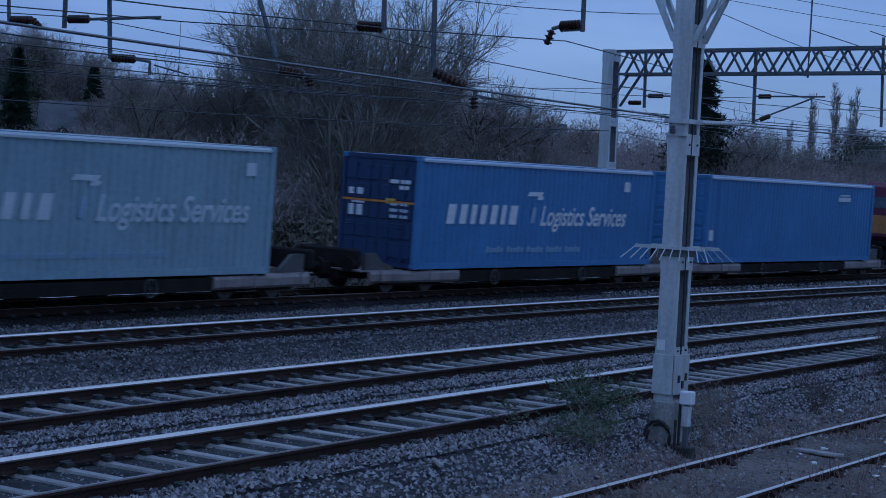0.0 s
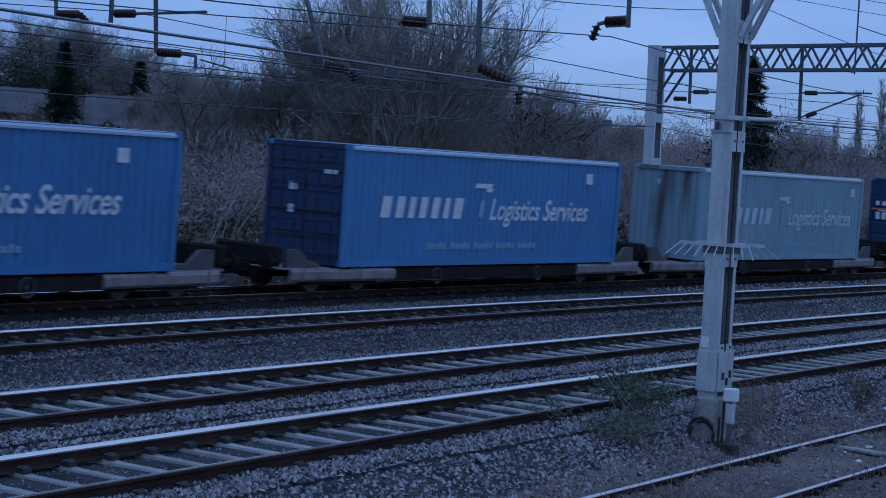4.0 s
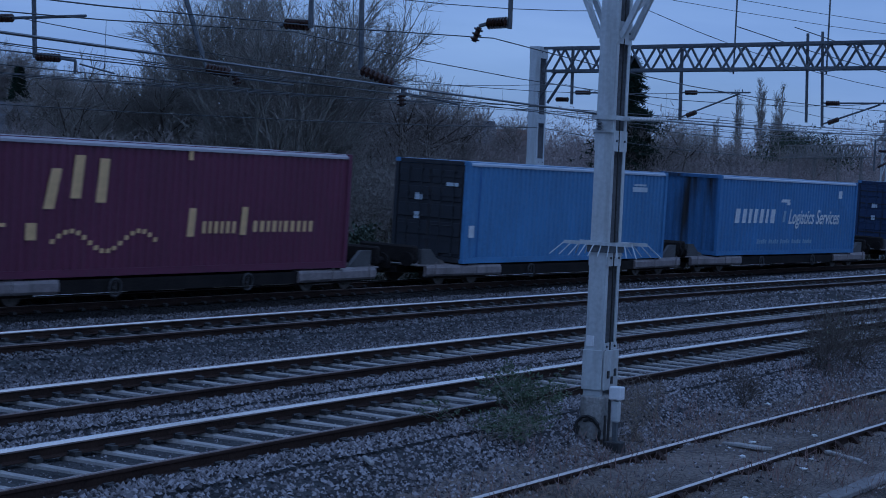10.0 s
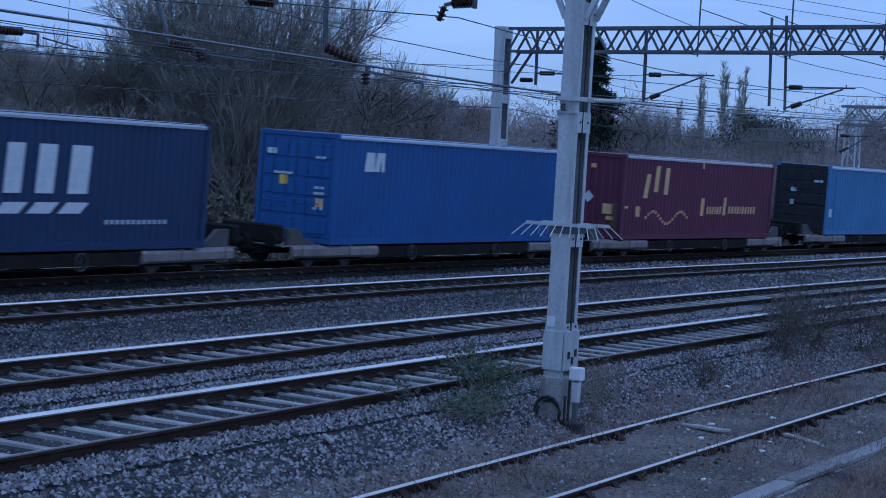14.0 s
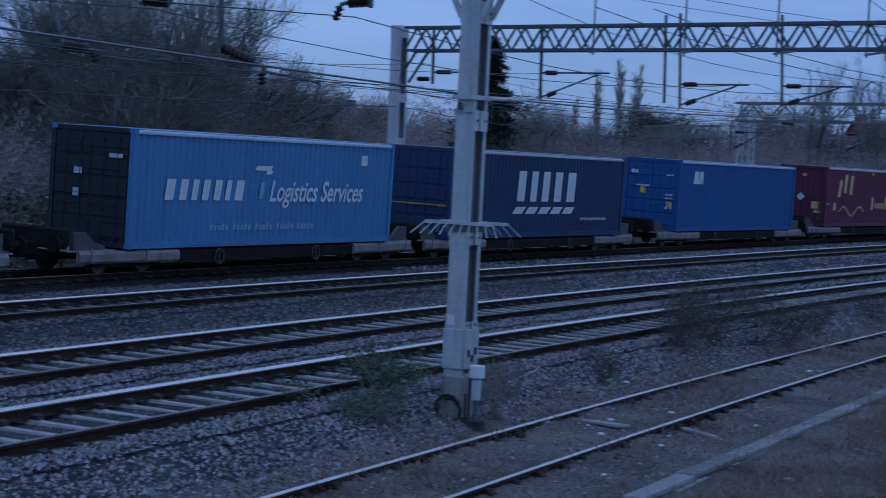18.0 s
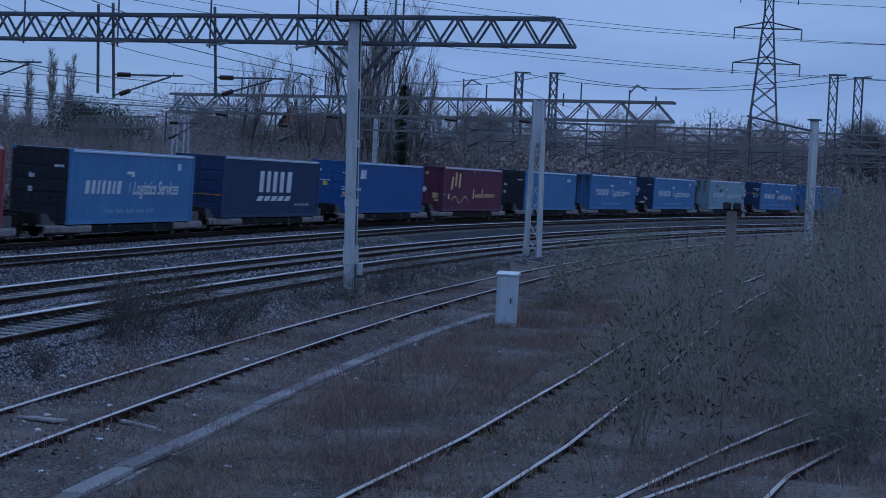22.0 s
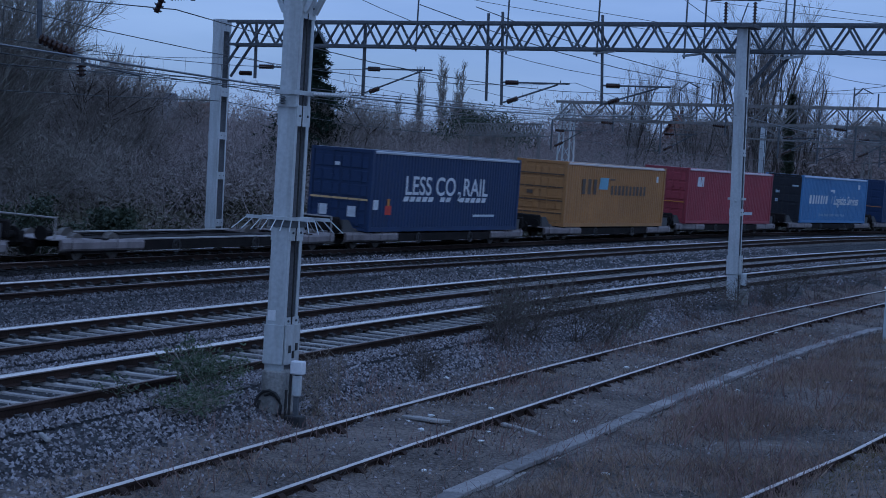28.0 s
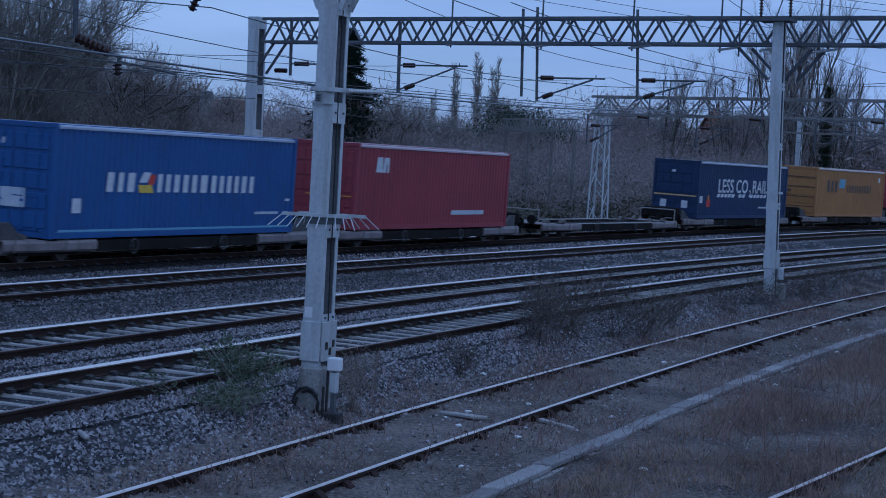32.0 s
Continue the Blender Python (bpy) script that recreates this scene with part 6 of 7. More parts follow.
bank_mass("dark bramble leaves filling the scrub", spots_along(7, 260, -25, 140, 19.5, 30, 1.0, 2.6), mat("bramble_leaves", (0.05, 0.048, 0.035), (0.15, 0.14, 0.105), 0.8, 0.6, 8, 0.0), 5)
bank_mass("dull brown leaves and ivy deep in the scrub", spots_along(8, 300, -5, 150, 28, 48, 2.4, 4.6), mat("deep_scrub_leaves", (0.17, 0.15, 0.135), (0.34, 0.3, 0.27), 0.9, 0.3, 6, 0.0), 6)
bank_mass("brown undergrowth of the distant woods", spots_along(9, 420, 60, 380, 40, 110, 5.5, 9.0, 1.1), mat("far_undergrowth", (0.17, 0.143, 0.13), (0.33, 0.28, 0.255), 0.95, 0.1, 3, 0.0), 7)
bank_mass("brown undergrowth along the far curve", spots_along(10, 300, 140, 420, 22, 50, 9.0, 16.0, 1.5), bpy.data.materials["far_undergrowth"], 8, 0.3)

# houses among the gardens
BRICK = mat("red_brown_brick", (0.16, 0.075, 0.055), (0.27, 0.14, 0.10), 0.9, 1.5, 30, 0.2)
SLATE = mat("grey_slate", (0.06, 0.06, 0.066), (0.13, 0.13, 0.138), 0.9, 0.8, 14, 0.2)
TILE = mat("brown_roof_tile", (0.11, 0.06, 0.045), (0.20, 0.11, 0.08), 0.85, 1.0, 14, 0.2)
PANE = mat("dark_window", (0.03, 0.035, 0.04), (0.06, 0.065, 0.07), 0.15, 2, 10, 0.0)
WHITE_PAINT = mat("white_paintwork", (0.6, 0.6, 0.6), (0.78, 0.78, 0.76), 0.5, 3, 20, 0.02)


def house(label, x, y, yaw, wide, deep, wall_h, roof_h, roof, base=None, chimneys=1):
    z = gz(x, y) - 0.3 if base is None else base
    root = thing("house", label, "house", Matrix.Translation((x, y, z)) @ pose(0, 0, 0, 0, 0, yaw), "houses beyond the scrub")
    ring_part("wall", lambda bm: box(bm, -wide / 2, wide / 2, -deep / 2, deep / 2, 0, wall_h), BRICK, root)

    for sx in (-1, 1):
        def gable(bm):
            v = [bm.verts.new((sx * wide / 2, -deep / 2, wall_h)), bm.verts.new((sx * wide / 2, deep / 2, wall_h)), bm.verts.new((sx * wide / 2, 0, wall_h + roof_h * 0.97))]
            u = [bm.verts.new((sx * (wide / 2 - 0.3), p.co.y, p.co.z)) for p in v]
            bm.faces.new(v)
            bm.faces.new(u[::-1])
            for k in range(3):
                bm.faces.new((v[k], u[k], u[(k + 1) % 3], v[(k + 1) % 3]))
        ring_part("gable", gable, BRICK, root)
    for side in (-1, 1):
        def slope(bm):
            o, t = 0.35, 0.12
            pts = [(-wide / 2 - o, side * (deep / 2 + o), wall_h - o * roof_h / deep * 2), (wide / 2 + o, side * (deep / 2 + o), wall_h - o * roof_h / deep * 2), (wide / 2 + o, 0, wall_h + roof_h), (-wide / 2 - o, 0, wall_h + roof_h)]
            a = [bm.verts.new(p) for p in pts]
            b = [bm.verts.new((p[0], p[1], p[2] + t)) for p in pts]
            bm.faces.new(a)
            bm.faces.new(b[::-1])
            for k in range(4):
                bm.faces.new((a[k], a[(k + 1) % 4], b[(k + 1) % 4], b[k]))
        ring_part("roof", slope, roof, root)
    for k in range(chimneys):
        cx = -wide / 2 + 0.8 + k * (wide - 1.6)
        c = ring_part("chimney", lambda bm: box(bm, cx - 0.45, cx + 0.45, -0.35, 0.35, wall_h + roof_h - 0.5, wall_h + roof_h + 1.0), BRICK, root)
        for q in (-0.2, 0.2):
            ring_part("chimney_pot", lambda bm: rod(bm, (cx + q, 0, wall_h + roof_h + 1.0), (cx + q, 0, wall_h + roof_h + 1.4), 0.12, 8), TILE, c)
    n = max(2, int(wide / 2.4))
    for st in ((0.9,) if wall_h < 4 else (0.9, 3.5)):
        for k in range(n):
            wx = -wide / 2 + (k + 0.5) * wide / n
            w = ring_part("window", lambda bm: box(bm, wx - 0.6, wx + 0.6, -deep / 2 - 0.05, -deep / 2 + 0.02, st, st + 1.25), WHITE_PAINT, root)
            ring_part("pane", lambda bm: box(bm, wx - 0.5, wx + 0.5, -deep / 2 - 0.065, -deep / 2 - 0.051, st + 0.1, st + 1.15), PANE, w)
    return root


house("brick house with a grey slate roof and chimney", -2.9, 172, 8, 6.4, 7, 3.0, 2.6, SLATE, 2.3)
house("brick house with a brown tiled roof", 1.2, 176, -14, 6.0, 7, 2.9, 2.2, TILE, 2.2)
house("house with a grey roof among gardens", -44.2, 146, 17, 5.4, 6, 3.0, 1.75, SLATE, 2.4, 0)
house("small house with a grey roof", -37.9, 148, 13, 4.6, 6, 2.6, 2.1, SLATE, 2.3, 0)
house("house on the hill with a dark roof", -46.5, 217, 5, 6.0, 7, 3.2, 1.9, SLATE, 5.4, 2)
house("house behind bare trees with a dark roof", 66, 232, 10, 9, 8, 4.6, 3.0, TILE, 2.6)
house("pale house seen over the train", 56, 240, -5, 8, 8, 4.4, 2.4, SLATE, 2.6)


# ---- pylon and small towers on the skyline ----
def tower(label, p, height, w0, w1, arms, name="pylon", bays=12, leg=0.14):
    root = thing(name, label, name, Matrix.Translation(p) @ pose(0, 0, 0, 0, 0, -60 + 30))
    at_h = lambda f: (w0 + (w1 - w0) * min(1, f / 0.72)) / 2
    for x in (-1, 1):
        for y in (-1, 1):
            ring_part("leg", lambda bm: tube(bm, [(x * at_h(i / bays), y * at_h(i / bays), height * i / bays) for i in range(bays + 1)], leg * 0.7, 4), GALV_DARK, root)
    for face in range(4):
        m = pose(0, 0, 0, 0, 0, 90 * face)
        def web(bm):
            for i in range(bays):
                a, b = at_h(i / bays), at_h((i + 1) / bays)
                z0, z1 = height * i / bays, height * (i + 1) / bays
                bar(bm, m @ Vector((-a, -a, z0)), m @ Vector((-b, b, z1)), leg * 0.6, leg * 0.6)
                bar(bm, m @ Vector((-a, a, z0)), m @ Vector((-b, -b, z1)), leg * 0.6, leg * 0.6)
        ring_part("bracing", web, GALV_DARK, root)
    if not arms:
        for k in (-1, 1):
            ring_part("head_bar", lambda bm: bar(bm, (-0.5, k * 0.4, height), (1.2, k * 0.4, height), 0.12, 0.12), GALV_DARK, root)
    for z, half in arms:
        for sx in (-1, 1):
            a = ring_part("cross_arm", lambda bm: [bar(bm, (0, y * 0.5, z + dz), (sx * half, 0, z), leg * 0.8, leg * 0.8) for y in (-1, 1) for dz in (0, 1.3)], GALV_DARK, root)
            ring_part("insulator_string", lambda bm: insulator(bm, (sx * half, 0, z), (sx * half, 0, z - 2.2), 0.16, 6), GALV_DARK, a)
    return root


PY = Vector((179.3, 323.6, 0))
tower("tall grey lattice electricity pylon in the distance", PY + Vector((0, 0, gz(179.3, 323.6) - 0.3)), 48, 7.5, 1.5, ((28.0 - gz(179.3, 323.6), 6.3), (34.6 - gz(179.3, 323.6), 6.3), (41.5 - gz(179.3, 323.6), 5.4)), bays=14, leg=0.24)
for x, y, top in ((77.8, 195, 15.0), (81.3, 193.6, 15.1), (97.8, 163, 14.9), (99.8, 161.7, 14.7)):
    z = gz(x, y)
    tower("small dark lattice terminal tower", (x, y, z), top - z, 1.0, 0.75, (), "terminal_tower", 10, 0.11)
for z, q in ((28.0, -6.3), (28.0, 6.3), (34.6, -6.3), (34.6, 6.3), (41.5, 5.4)):
    c = Matrix.Rotation(radians(-30), 3, "Z") @ Vector((q, 0, 0))
    e = PY + Vector((c.x, c.y, z - 2.2))
    wires("high power line sagging from the pylon", [sagging(e, e + Vector((-230, 20, 26)), 7.0, 14), sagging(e, e + Vector((190, -150, 18)), 7.0, 14)], 0.045, "power lines")
for x, y, z in ((77.8, 195, 15.0), (81.3, 193.6, 15.0)):
    wires("feeder cable between terminal towers", [sagging((x, y, z), (x + 20, y - 32, z), 1.6), sagging((x, y, z), (x - 62, y - 70, z - 1.5), 3.0)], 0.03, "power lines")

# ---- sidings, trough and cabinet on the near side ----
def free_rails(label, runs, z, top, sleepers=None):
    """Rails along lists of places; sleepers: (first run, second run, step)."""
    root = thing("railway_track", label, "railway track", kind="structure")
    for pts in runs:
        fine = []
        for a, b in zip(pts[:-1], pts[1:]):
            h = math.atan2(b[0] - a[0], b[1] - a[1])
            for f in np.linspace(0, 1, 8):
                fine.append(((a[0] + (b[0] - a[0]) * f, a[1] + (b[1] - a[1]) * f, z), h))
        for i in range(1, len(fine) - 1):
            p, q = fine[i - 1][0], fine[i + 1][0]
            fine[i] = (fine[i][0], math.atan2(q[0] - p[0], q[1] - p[1]))
        vs, fs = sweep(fine, RAIL)
        me = mesh_of("rail", vs, fs)
        me.materials.append(RAIL_SIDE)
        me.materials.append(top)
        me.polygons.foreach_set("material_index", [1 if 12 <= i % len(RAIL) <= 15 else 0 for i in range(len(fs))])
        put("rail", me, None, root)
    if sleepers:
        pts, step = sleepers
        rng = random.Random(3)
        for a, b in zip(pts[:-1], pts[1:]):
            a, b = Vector((*a, z)), Vector((*b, z))
            for k in range(int((b - a).length / step)):
                p = a.lerp(b, k * step / (b - a).length)
                sl = put("sleeper", OLD_SLEEPER, TIMBER, root, Matrix.Translation(p - Vector((0, 0, 0.165))) @ pose(0, 0, 0, 0, 0, math.degrees(math.atan2(b.y - a.y, b.x - a.x)) + rng.uniform(-2, 2)))
                for side in (-1, 1):
                    put("chair", CHAIR, RAIL_SIDE, sl, pose(0, side * 0.7525, 0.004))
    return root


def offset_run(pts, d):
    out = []
    for i, p in enumerate(pts):
        a, b = Vector(pts[max(0, i - 1)]), Vector(pts[min(len(pts) - 1, i + 1)])
        t = (b - a).normalized()
        out.append((p[0] - t.y * d, p[1] + t.x * d))
    return out


T_MID = [(1.2, 11.5), (4.2, 16.2), (7.35, 21.0), (10.3, 25.3), (15.8, 33.9), (24.3, 47.6), (33.0, 61.0), (44.0, 77.0)]
free_rails("overgrown siding with dull rails in mossy soil", [offset_run(T_MID, 0.7525), offset_run(T_MID, -0.7525)], -0.56, RAIL_DULL, (T_MID[1:6], 0.8))
free_rails("pair of closing switch rails in the weeds", [[(4.6, 14.2), (9.8, 20.75), (11.7, 22.9), (13.7, 25.1), (16.3, 27.9), (21, 32.5), (27, 38)], [(4.9, 14.2), (10.1, 20.7), (12.65, 23.1), (15.0, 25.3), (20, 29.6), (26, 34.5)], [(9.0, 17.0), (12.1, 21.1), (13.1, 22.4), (16, 25.5)]], -0.58, RAIL_DULL)

LIDS = mat("weathered_trough_lid", (0.16, 0.15, 0.145), (0.33, 0.31, 0.295), 0.9, 1.2, 22, 0.3, rand=0.3)
WEATHERED = mat("weathered_board", (0.20, 0.19, 0.18), (0.44, 0.42, 0.39), 0.9, 3, 30, 0.3)
trough = thing("cable_trough", "run of pale concrete cable trough lids in weeds", "cable trough", kind="structure")
rng_t = random.Random(11)
for k in range(47):
    s = -10.0 + k * 1.0
    bm = bmesh.new()
    box(bm, -0.485, 0.485, -0.125, 0.125, 0.0, 0.07, bevel=0.012)
    off = -6.12 - 0.1 * max(0, 1 - s / 12) - 0.035 * max(0, s - 29)
    part("lid", bm, LIDS, trough, m=on_line(s, off + rng_t.uniform(-0.01, 0.01) + 0.03 * math.sin(s * 0.4), -0.6 + rng_t.uniform(-0.008, 0.01)) @ pose(0, 0, 0, rng_t.uniform(-1.2, 1.2), rng_t.uniform(-0.5, 0.5), rng_t.uniform(-0.6, 0.6)))
    if k % 2 == 0:
        bm = bmesh.new()
        box(bm, -0.99, 0.99, -0.14, 0.14, -0.25, -0.01)
        part("channel", bm, CONCRETE, trough, m=on_line(s + 0.5, off, -0.6))

CAB_PAINT = mat("blue_grey_cabinet", (0.40, 0.45, 0.49), (0.52, 0.57, 0.6), 0.5, 1.2, 25, 0.03, stain=((0.3, 0.3, 0.28), 0.4))
cab = thing("equipment_cabinet", "pale blue-grey metal lineside cabinet with sloping top", "cabinet", Matrix.Translation((18.42, 46.25, gz(18.42, 46.25) - 0.05)) @ pose(0, 0, 0, 0, 0, -32))
ring_part("case", lambda bm: box(bm, -0.25, 0.25, -0.21, 0.21, 0, 1.38, bevel=0.012), CAB_PAINT, cab)


def cab_lid(bm):
    a = [bm.verts.new(p) for p in ((-0.28, -0.24, 1.381), (0.28, -0.24, 1.381), (0.28, 0.24, 1.381), (-0.28, 0.24, 1.381), (-0.28, -0.24, 1.41), (0.28, -0.24, 1.41), (0.28, 0.24, 1.47), (-0.28, 0.24, 1.47))]
    for f in ((3, 2, 1, 0), (4, 5, 6, 7), (0, 1, 5, 4), (1, 2, 6, 5), (2, 3, 7, 6), (3, 0, 4, 7)):
        bm.faces.new([a[k] for k in f])


ring_part("lid", cab_lid, WHITE_PAINT, cab, "white sloping lid")
cd = ring_part("door", lambda bm: box(bm, -0.21, 0.21, -0.228, -0.212, 0.12, 1.3, bevel=0.006), CAB_PAINT, cab)
ring_part("handle", lambda bm: box(bm, 0.12, 0.16, -0.25, -0.23, 0.65, 0.8), GALV_DARK, cd)
ring_part("plinth", lambda bm: box(bm, -0.3, 0.3, -0.26, 0.26, -0.25, 0.02), CONCRETE, cab)

sig = thing("signal_post", "brown-grey concrete post with two small black lamps", "signal post", Matrix.Translation((18.2, 33.9, gz(18.2, 33.9) - 0.05)) @ pose(0, 0, 0, 0, 0, -30))
ring_part("post", lambda bm: box(bm, -0.1, 0.1, -0.09, 0.09, 0, 3.45, bevel=0.01), mat("brown_grey_concrete", (0.15, 0.125, 0.11), (0.27, 0.235, 0.21), 0.9, 2, 25, 0.3), sig)
for x in (-0.1, 0.1):
    ring_part("lamp_hood", lambda bm: [box(bm, x - 0.08, x + 0.08, -0.1, 0.1, 3.47, 3.62, bevel=0.02), rod(bm, (x, -0.1, 3.55), (x, -0.22, 3.55), 0.06, 10)], BLACK, sig)
ring_part("bracket", lambda bm: box(bm, -0.2, 0.2, -0.05, 0.05, 3.4, 3.47), BLACK, sig)

POST4 = thing("overhead_line_mast", "plain pale steel post beyond the bushes", "overhead line mast", Matrix.Translation((55.8, 94.8, gz(55.8, 94.8) - 0.2)), "masts along the main line")
ring_part("post", lambda bm: box(bm, -0.18, 0.18, -0.18, 0.18, 0, 8.2), GALV, POST4)
ring_part("cap", lambda bm: [box(bm, -0.3, 0.3, -0.3, 0.3, 8.21, 8.3), rod(bm, (0, 0, 7.6), (-3.5, 1.5, 8.3), 0.06, 6)], GALV_DARK, POST4)

# odds and ends lying about
for lab, s, o, z, l, w, yaw, m in (("weathered board lying from the mast to the siding", 8.3, -2.55, -0.47, 0.95, 0.12, 65, WEATHERED), ("broken pale concrete slab between siding rails", 8.7, -3.95, -0.5, 0.75, 0.3, 60, WEATHERED), ("pale timber offcut in the grass", 9.0, -5.25, -0.53, 0.6, 0.1, 70, WEATHERED), ("pale stick on the ballast slope", 2.0, -1.75, -0.22, 0.5, 0.06, 40, WEATHERED)):
    q = thing("debris", lab, "debris", on_line(s, o, z) @ pose(0, 0, 0, random.Random(s).uniform(-5, 5), random.Random(o).uniform(-5, 5), yaw), "litter by the track")
    bm = bmesh.new()
    box(bm, -l / 2, l / 2, -w / 2, w / 2, 0, 0.05, bevel=0.012)
    part("piece", bm, m, q)
rl = random.Random(8)
LITTER = mat("white_litter", (0.5, 0.5, 0.5), (0.75, 0.75, 0.72), 0.7, 5, 30, 0.1)
for k in range(26):
    s, o = rl.uniform(4, 34), rl.choice((-2.8, -4.0, -4.4, -5.2, -6.9, -8.2)) + rl.uniform(-0.5, 0.5)
    p = on_ground(s, o)
    bm = bmesh.new()
    bmesh.ops.create_icosphere(bm, subdivisions=1, radius=rl.uniform(0.025, 0.06))
    for v in bm.verts:
        v.co = Vector((v.co.x * rl.uniform(0.7, 1.5), v.co.y * rl.uniform(0.7, 1.3), v.co.z * rl.uniform(0.3, 0.7)))
    q = part("litter_scrap", bm, LITTER, None, m=Matrix.Translation(p + Vector((0, 0, 0.015))))
    tagged(q, "scrap of white litter on the ground", "litter", "litter by the track")


# ---- weeds and bushes on the near side ----
DARK_TWIG = mat("dark_bush_twigs", (0.055, 0.047, 0.041), (0.16, 0.137, 0.12), 0.9, 1.0, 12, 0.0)
GREY_GREEN = mat("grey_brown_stems", (0.165, 0.15, 0.122), (0.36, 0.325, 0.27), 0.9, 1.0, 12, 0.0)
WITHERED = mat("withered_leaves", (0.03, 0.024, 0.018), (0.08, 0.062, 0.045), 0.8, 2, 14, 0.0)
GREEN_LEAF = mat("bramble_green_leaves", (0.035, 0.055, 0.03), (0.11, 0.145, 0.08), 0.7, 1.5, 14, 0.0)
DRY_TWIG = mat("dry_bush_twigs", (0.13, 0.11, 0.09), (0.29, 0.25, 0.205), 0.9, 1.0, 12, 0.0)
def blades(label, n, s0, s1, o0, o1, h0, h1, material, seed, lean=0.35, patch=0.0, r=0.0045, keep=None):
    """Dead stems and grass blades over a stretch of ground."""
    g = np.random.default_rng(seed)
    s, o = g.uniform(s0, s1, n), g.uniform(o0, o1, n)
    if patch:
        ok = (np.sin(s * 0.9 + 2 * np.sin(o * 0.8 + seed)) + np.sin(o * 1.7 + 1.5 * np.sin(s * 0.6)) + g.normal(0, 0.7, n)) > patch
        s, o = s[ok], o[ok]
    if keep is not None:
        ok = keep(s, o)
        s, o = s[ok], o[ok]
    h = np.interp(s, S_TAB, H_TAB)
    x, y = np.interp(s, S_TAB, X_TAB) - np.cos(h) * o, np.interp(s, S_TAB, Y_TAB) + np.sin(h) * o
    z = ground_z(x, y)
    a = np.stack([x, y, z - 0.02], 1)
    ln = g.uniform(h0, h1, len(x)) * g.uniform(0.6, 1.0, len(x))
    d = np.stack([g.normal(0, lean, len(x)), g.normal(0, lean, len(x)), np.ones(len(x))], 1)
    b = a + d * ln[:, None]
    rr = r * (0.7 + ln)
    vs, fs = ribbons(a, b, rr * 1.5, g)
    ob = put("weeds", fast_mesh("weeds", vs, fs), material)
    return tagged(ob, label, "weeds", kind="stuff")


blades("short dead grass over the waste ground", 46000, 0, 52, -9.6, -6.65, 0.05, 0.22, STRAW, 1, 0.6, -0.6)
blades("tall reddish dead stems beyond the trough", 9000, 2, 48, -9.6, -7.0, 0.12, 0.55, RUST_STEM, 2, 0.32, 0.1, 0.003)
blades("pale dead grass beyond the overgrown siding", 42000, 0, 48, -18, -9.8, 0.06, 0.3, STRAW, 3, 0.5, -0.3)
blades("tall reddish dead stems by the switch rails", 11000, 2, 46, -20, -11.5, 0.15, 0.7, RUST_STEM, 4, 0.3, 0.1, 0.0035)
blades("sparse weeds along the siding", 11000, 1, 60, -5.6, -2.7, 0.05, 0.34, RUST_STEM, 5, 0.4, 0.3)
blades("weeds on the ballast slope", 6000, 4, 60, -3.0, -1.3, 0.05, 0.4, RUST_STEM, 6, 0.4, 0.9)
blades("yellow mossy grass between the overgrown rails", 16000, 0, 40, -11.6, -9.6, 0.03, 0.1, MOSS, 7, 0.7, -0.5)

blades("dark tangled weeds in the siding", 34000, 0, 50, -5.8, -2.3, 0.02, 0.12, DARK_TWIG, 21, 0.8, -0.5, 0.0035)
blades("dark dead grass on the waste ground", 36000, 0, 50, -9.6, -5.9, 0.02, 0.13, DARK_TWIG, 22, 0.8, -0.5, 0.0035)
blades("reddish weeds leaning over the trough", 1800, 2, 34, -6.9, -5.7, 0.1, 0.4, RUST_STEM, 8, 0.5, 0.2, 0.0035)
blades("clump of tall reddish stems on the waste ground", 900, 9.0, 19.0, -9.0, -7.1, 0.4, 1.0, RUST_STEM, 10, 0.3, 0.4, 0.004)
blades("short dead grass in the siding", 16000, 0, 45, -5.7, -2.6, 0.03, 0.14, STRAW, 9, 0.7, 0.1)


def bush(label, p, height, width, seed, leaves, leaf=0.03, material=None, twigs=260, stem_mat=None, group="bushes by the track", heads=0):
    """A scrubby bush: a few stems, a loose dome of thin twigs and sparse small leaves."""
    g = np.random.default_rng(seed)
    root = thing("bush", label, "bush", Matrix.Translation(p), group)
    a, b, r = mound(seed, twigs)
    b = a + (b - a) * 1.5
    sc = np.array([width, width, height]) * 1.15
    a, b = a * sc, b * sc
    r = r * 0.6 * (0.5 + 0.5 * height)
    put("stem_mass", fast_mesh("stem_mass", *prisms(a, b, r, r * 0.4)), stem_mat or TWIG, root)
    if leaves:
        k = g.integers(12, len(a), leaves)
        pts = a[k] + (b - a)[k] * g.uniform(0.2, 1.0, (leaves, 1)) + g.normal(0, 0.02, (leaves, 3))
        put("foliage", fast_mesh("foliage", *leaf_cards(g, pts, leaf)), material or LEAF, root)
    if heads:
        # dark dead flower spikes at the twig ends
        k = g.integers(12, len(a), heads)
        d = (b - a)[k] + g.normal(0, 0.1, (heads, 3))
        d *= (g.uniform(0.08, 0.16, heads) / np.linalg.norm(d, axis=1))[:, None]
        put("seed_head", fast_mesh("seed_head", *prisms(b[k], b[k] + d, np.full(heads, 0.014), np.full(heads, 0.005))), WITHERED, root)["kind"] = "stuff"
    return root


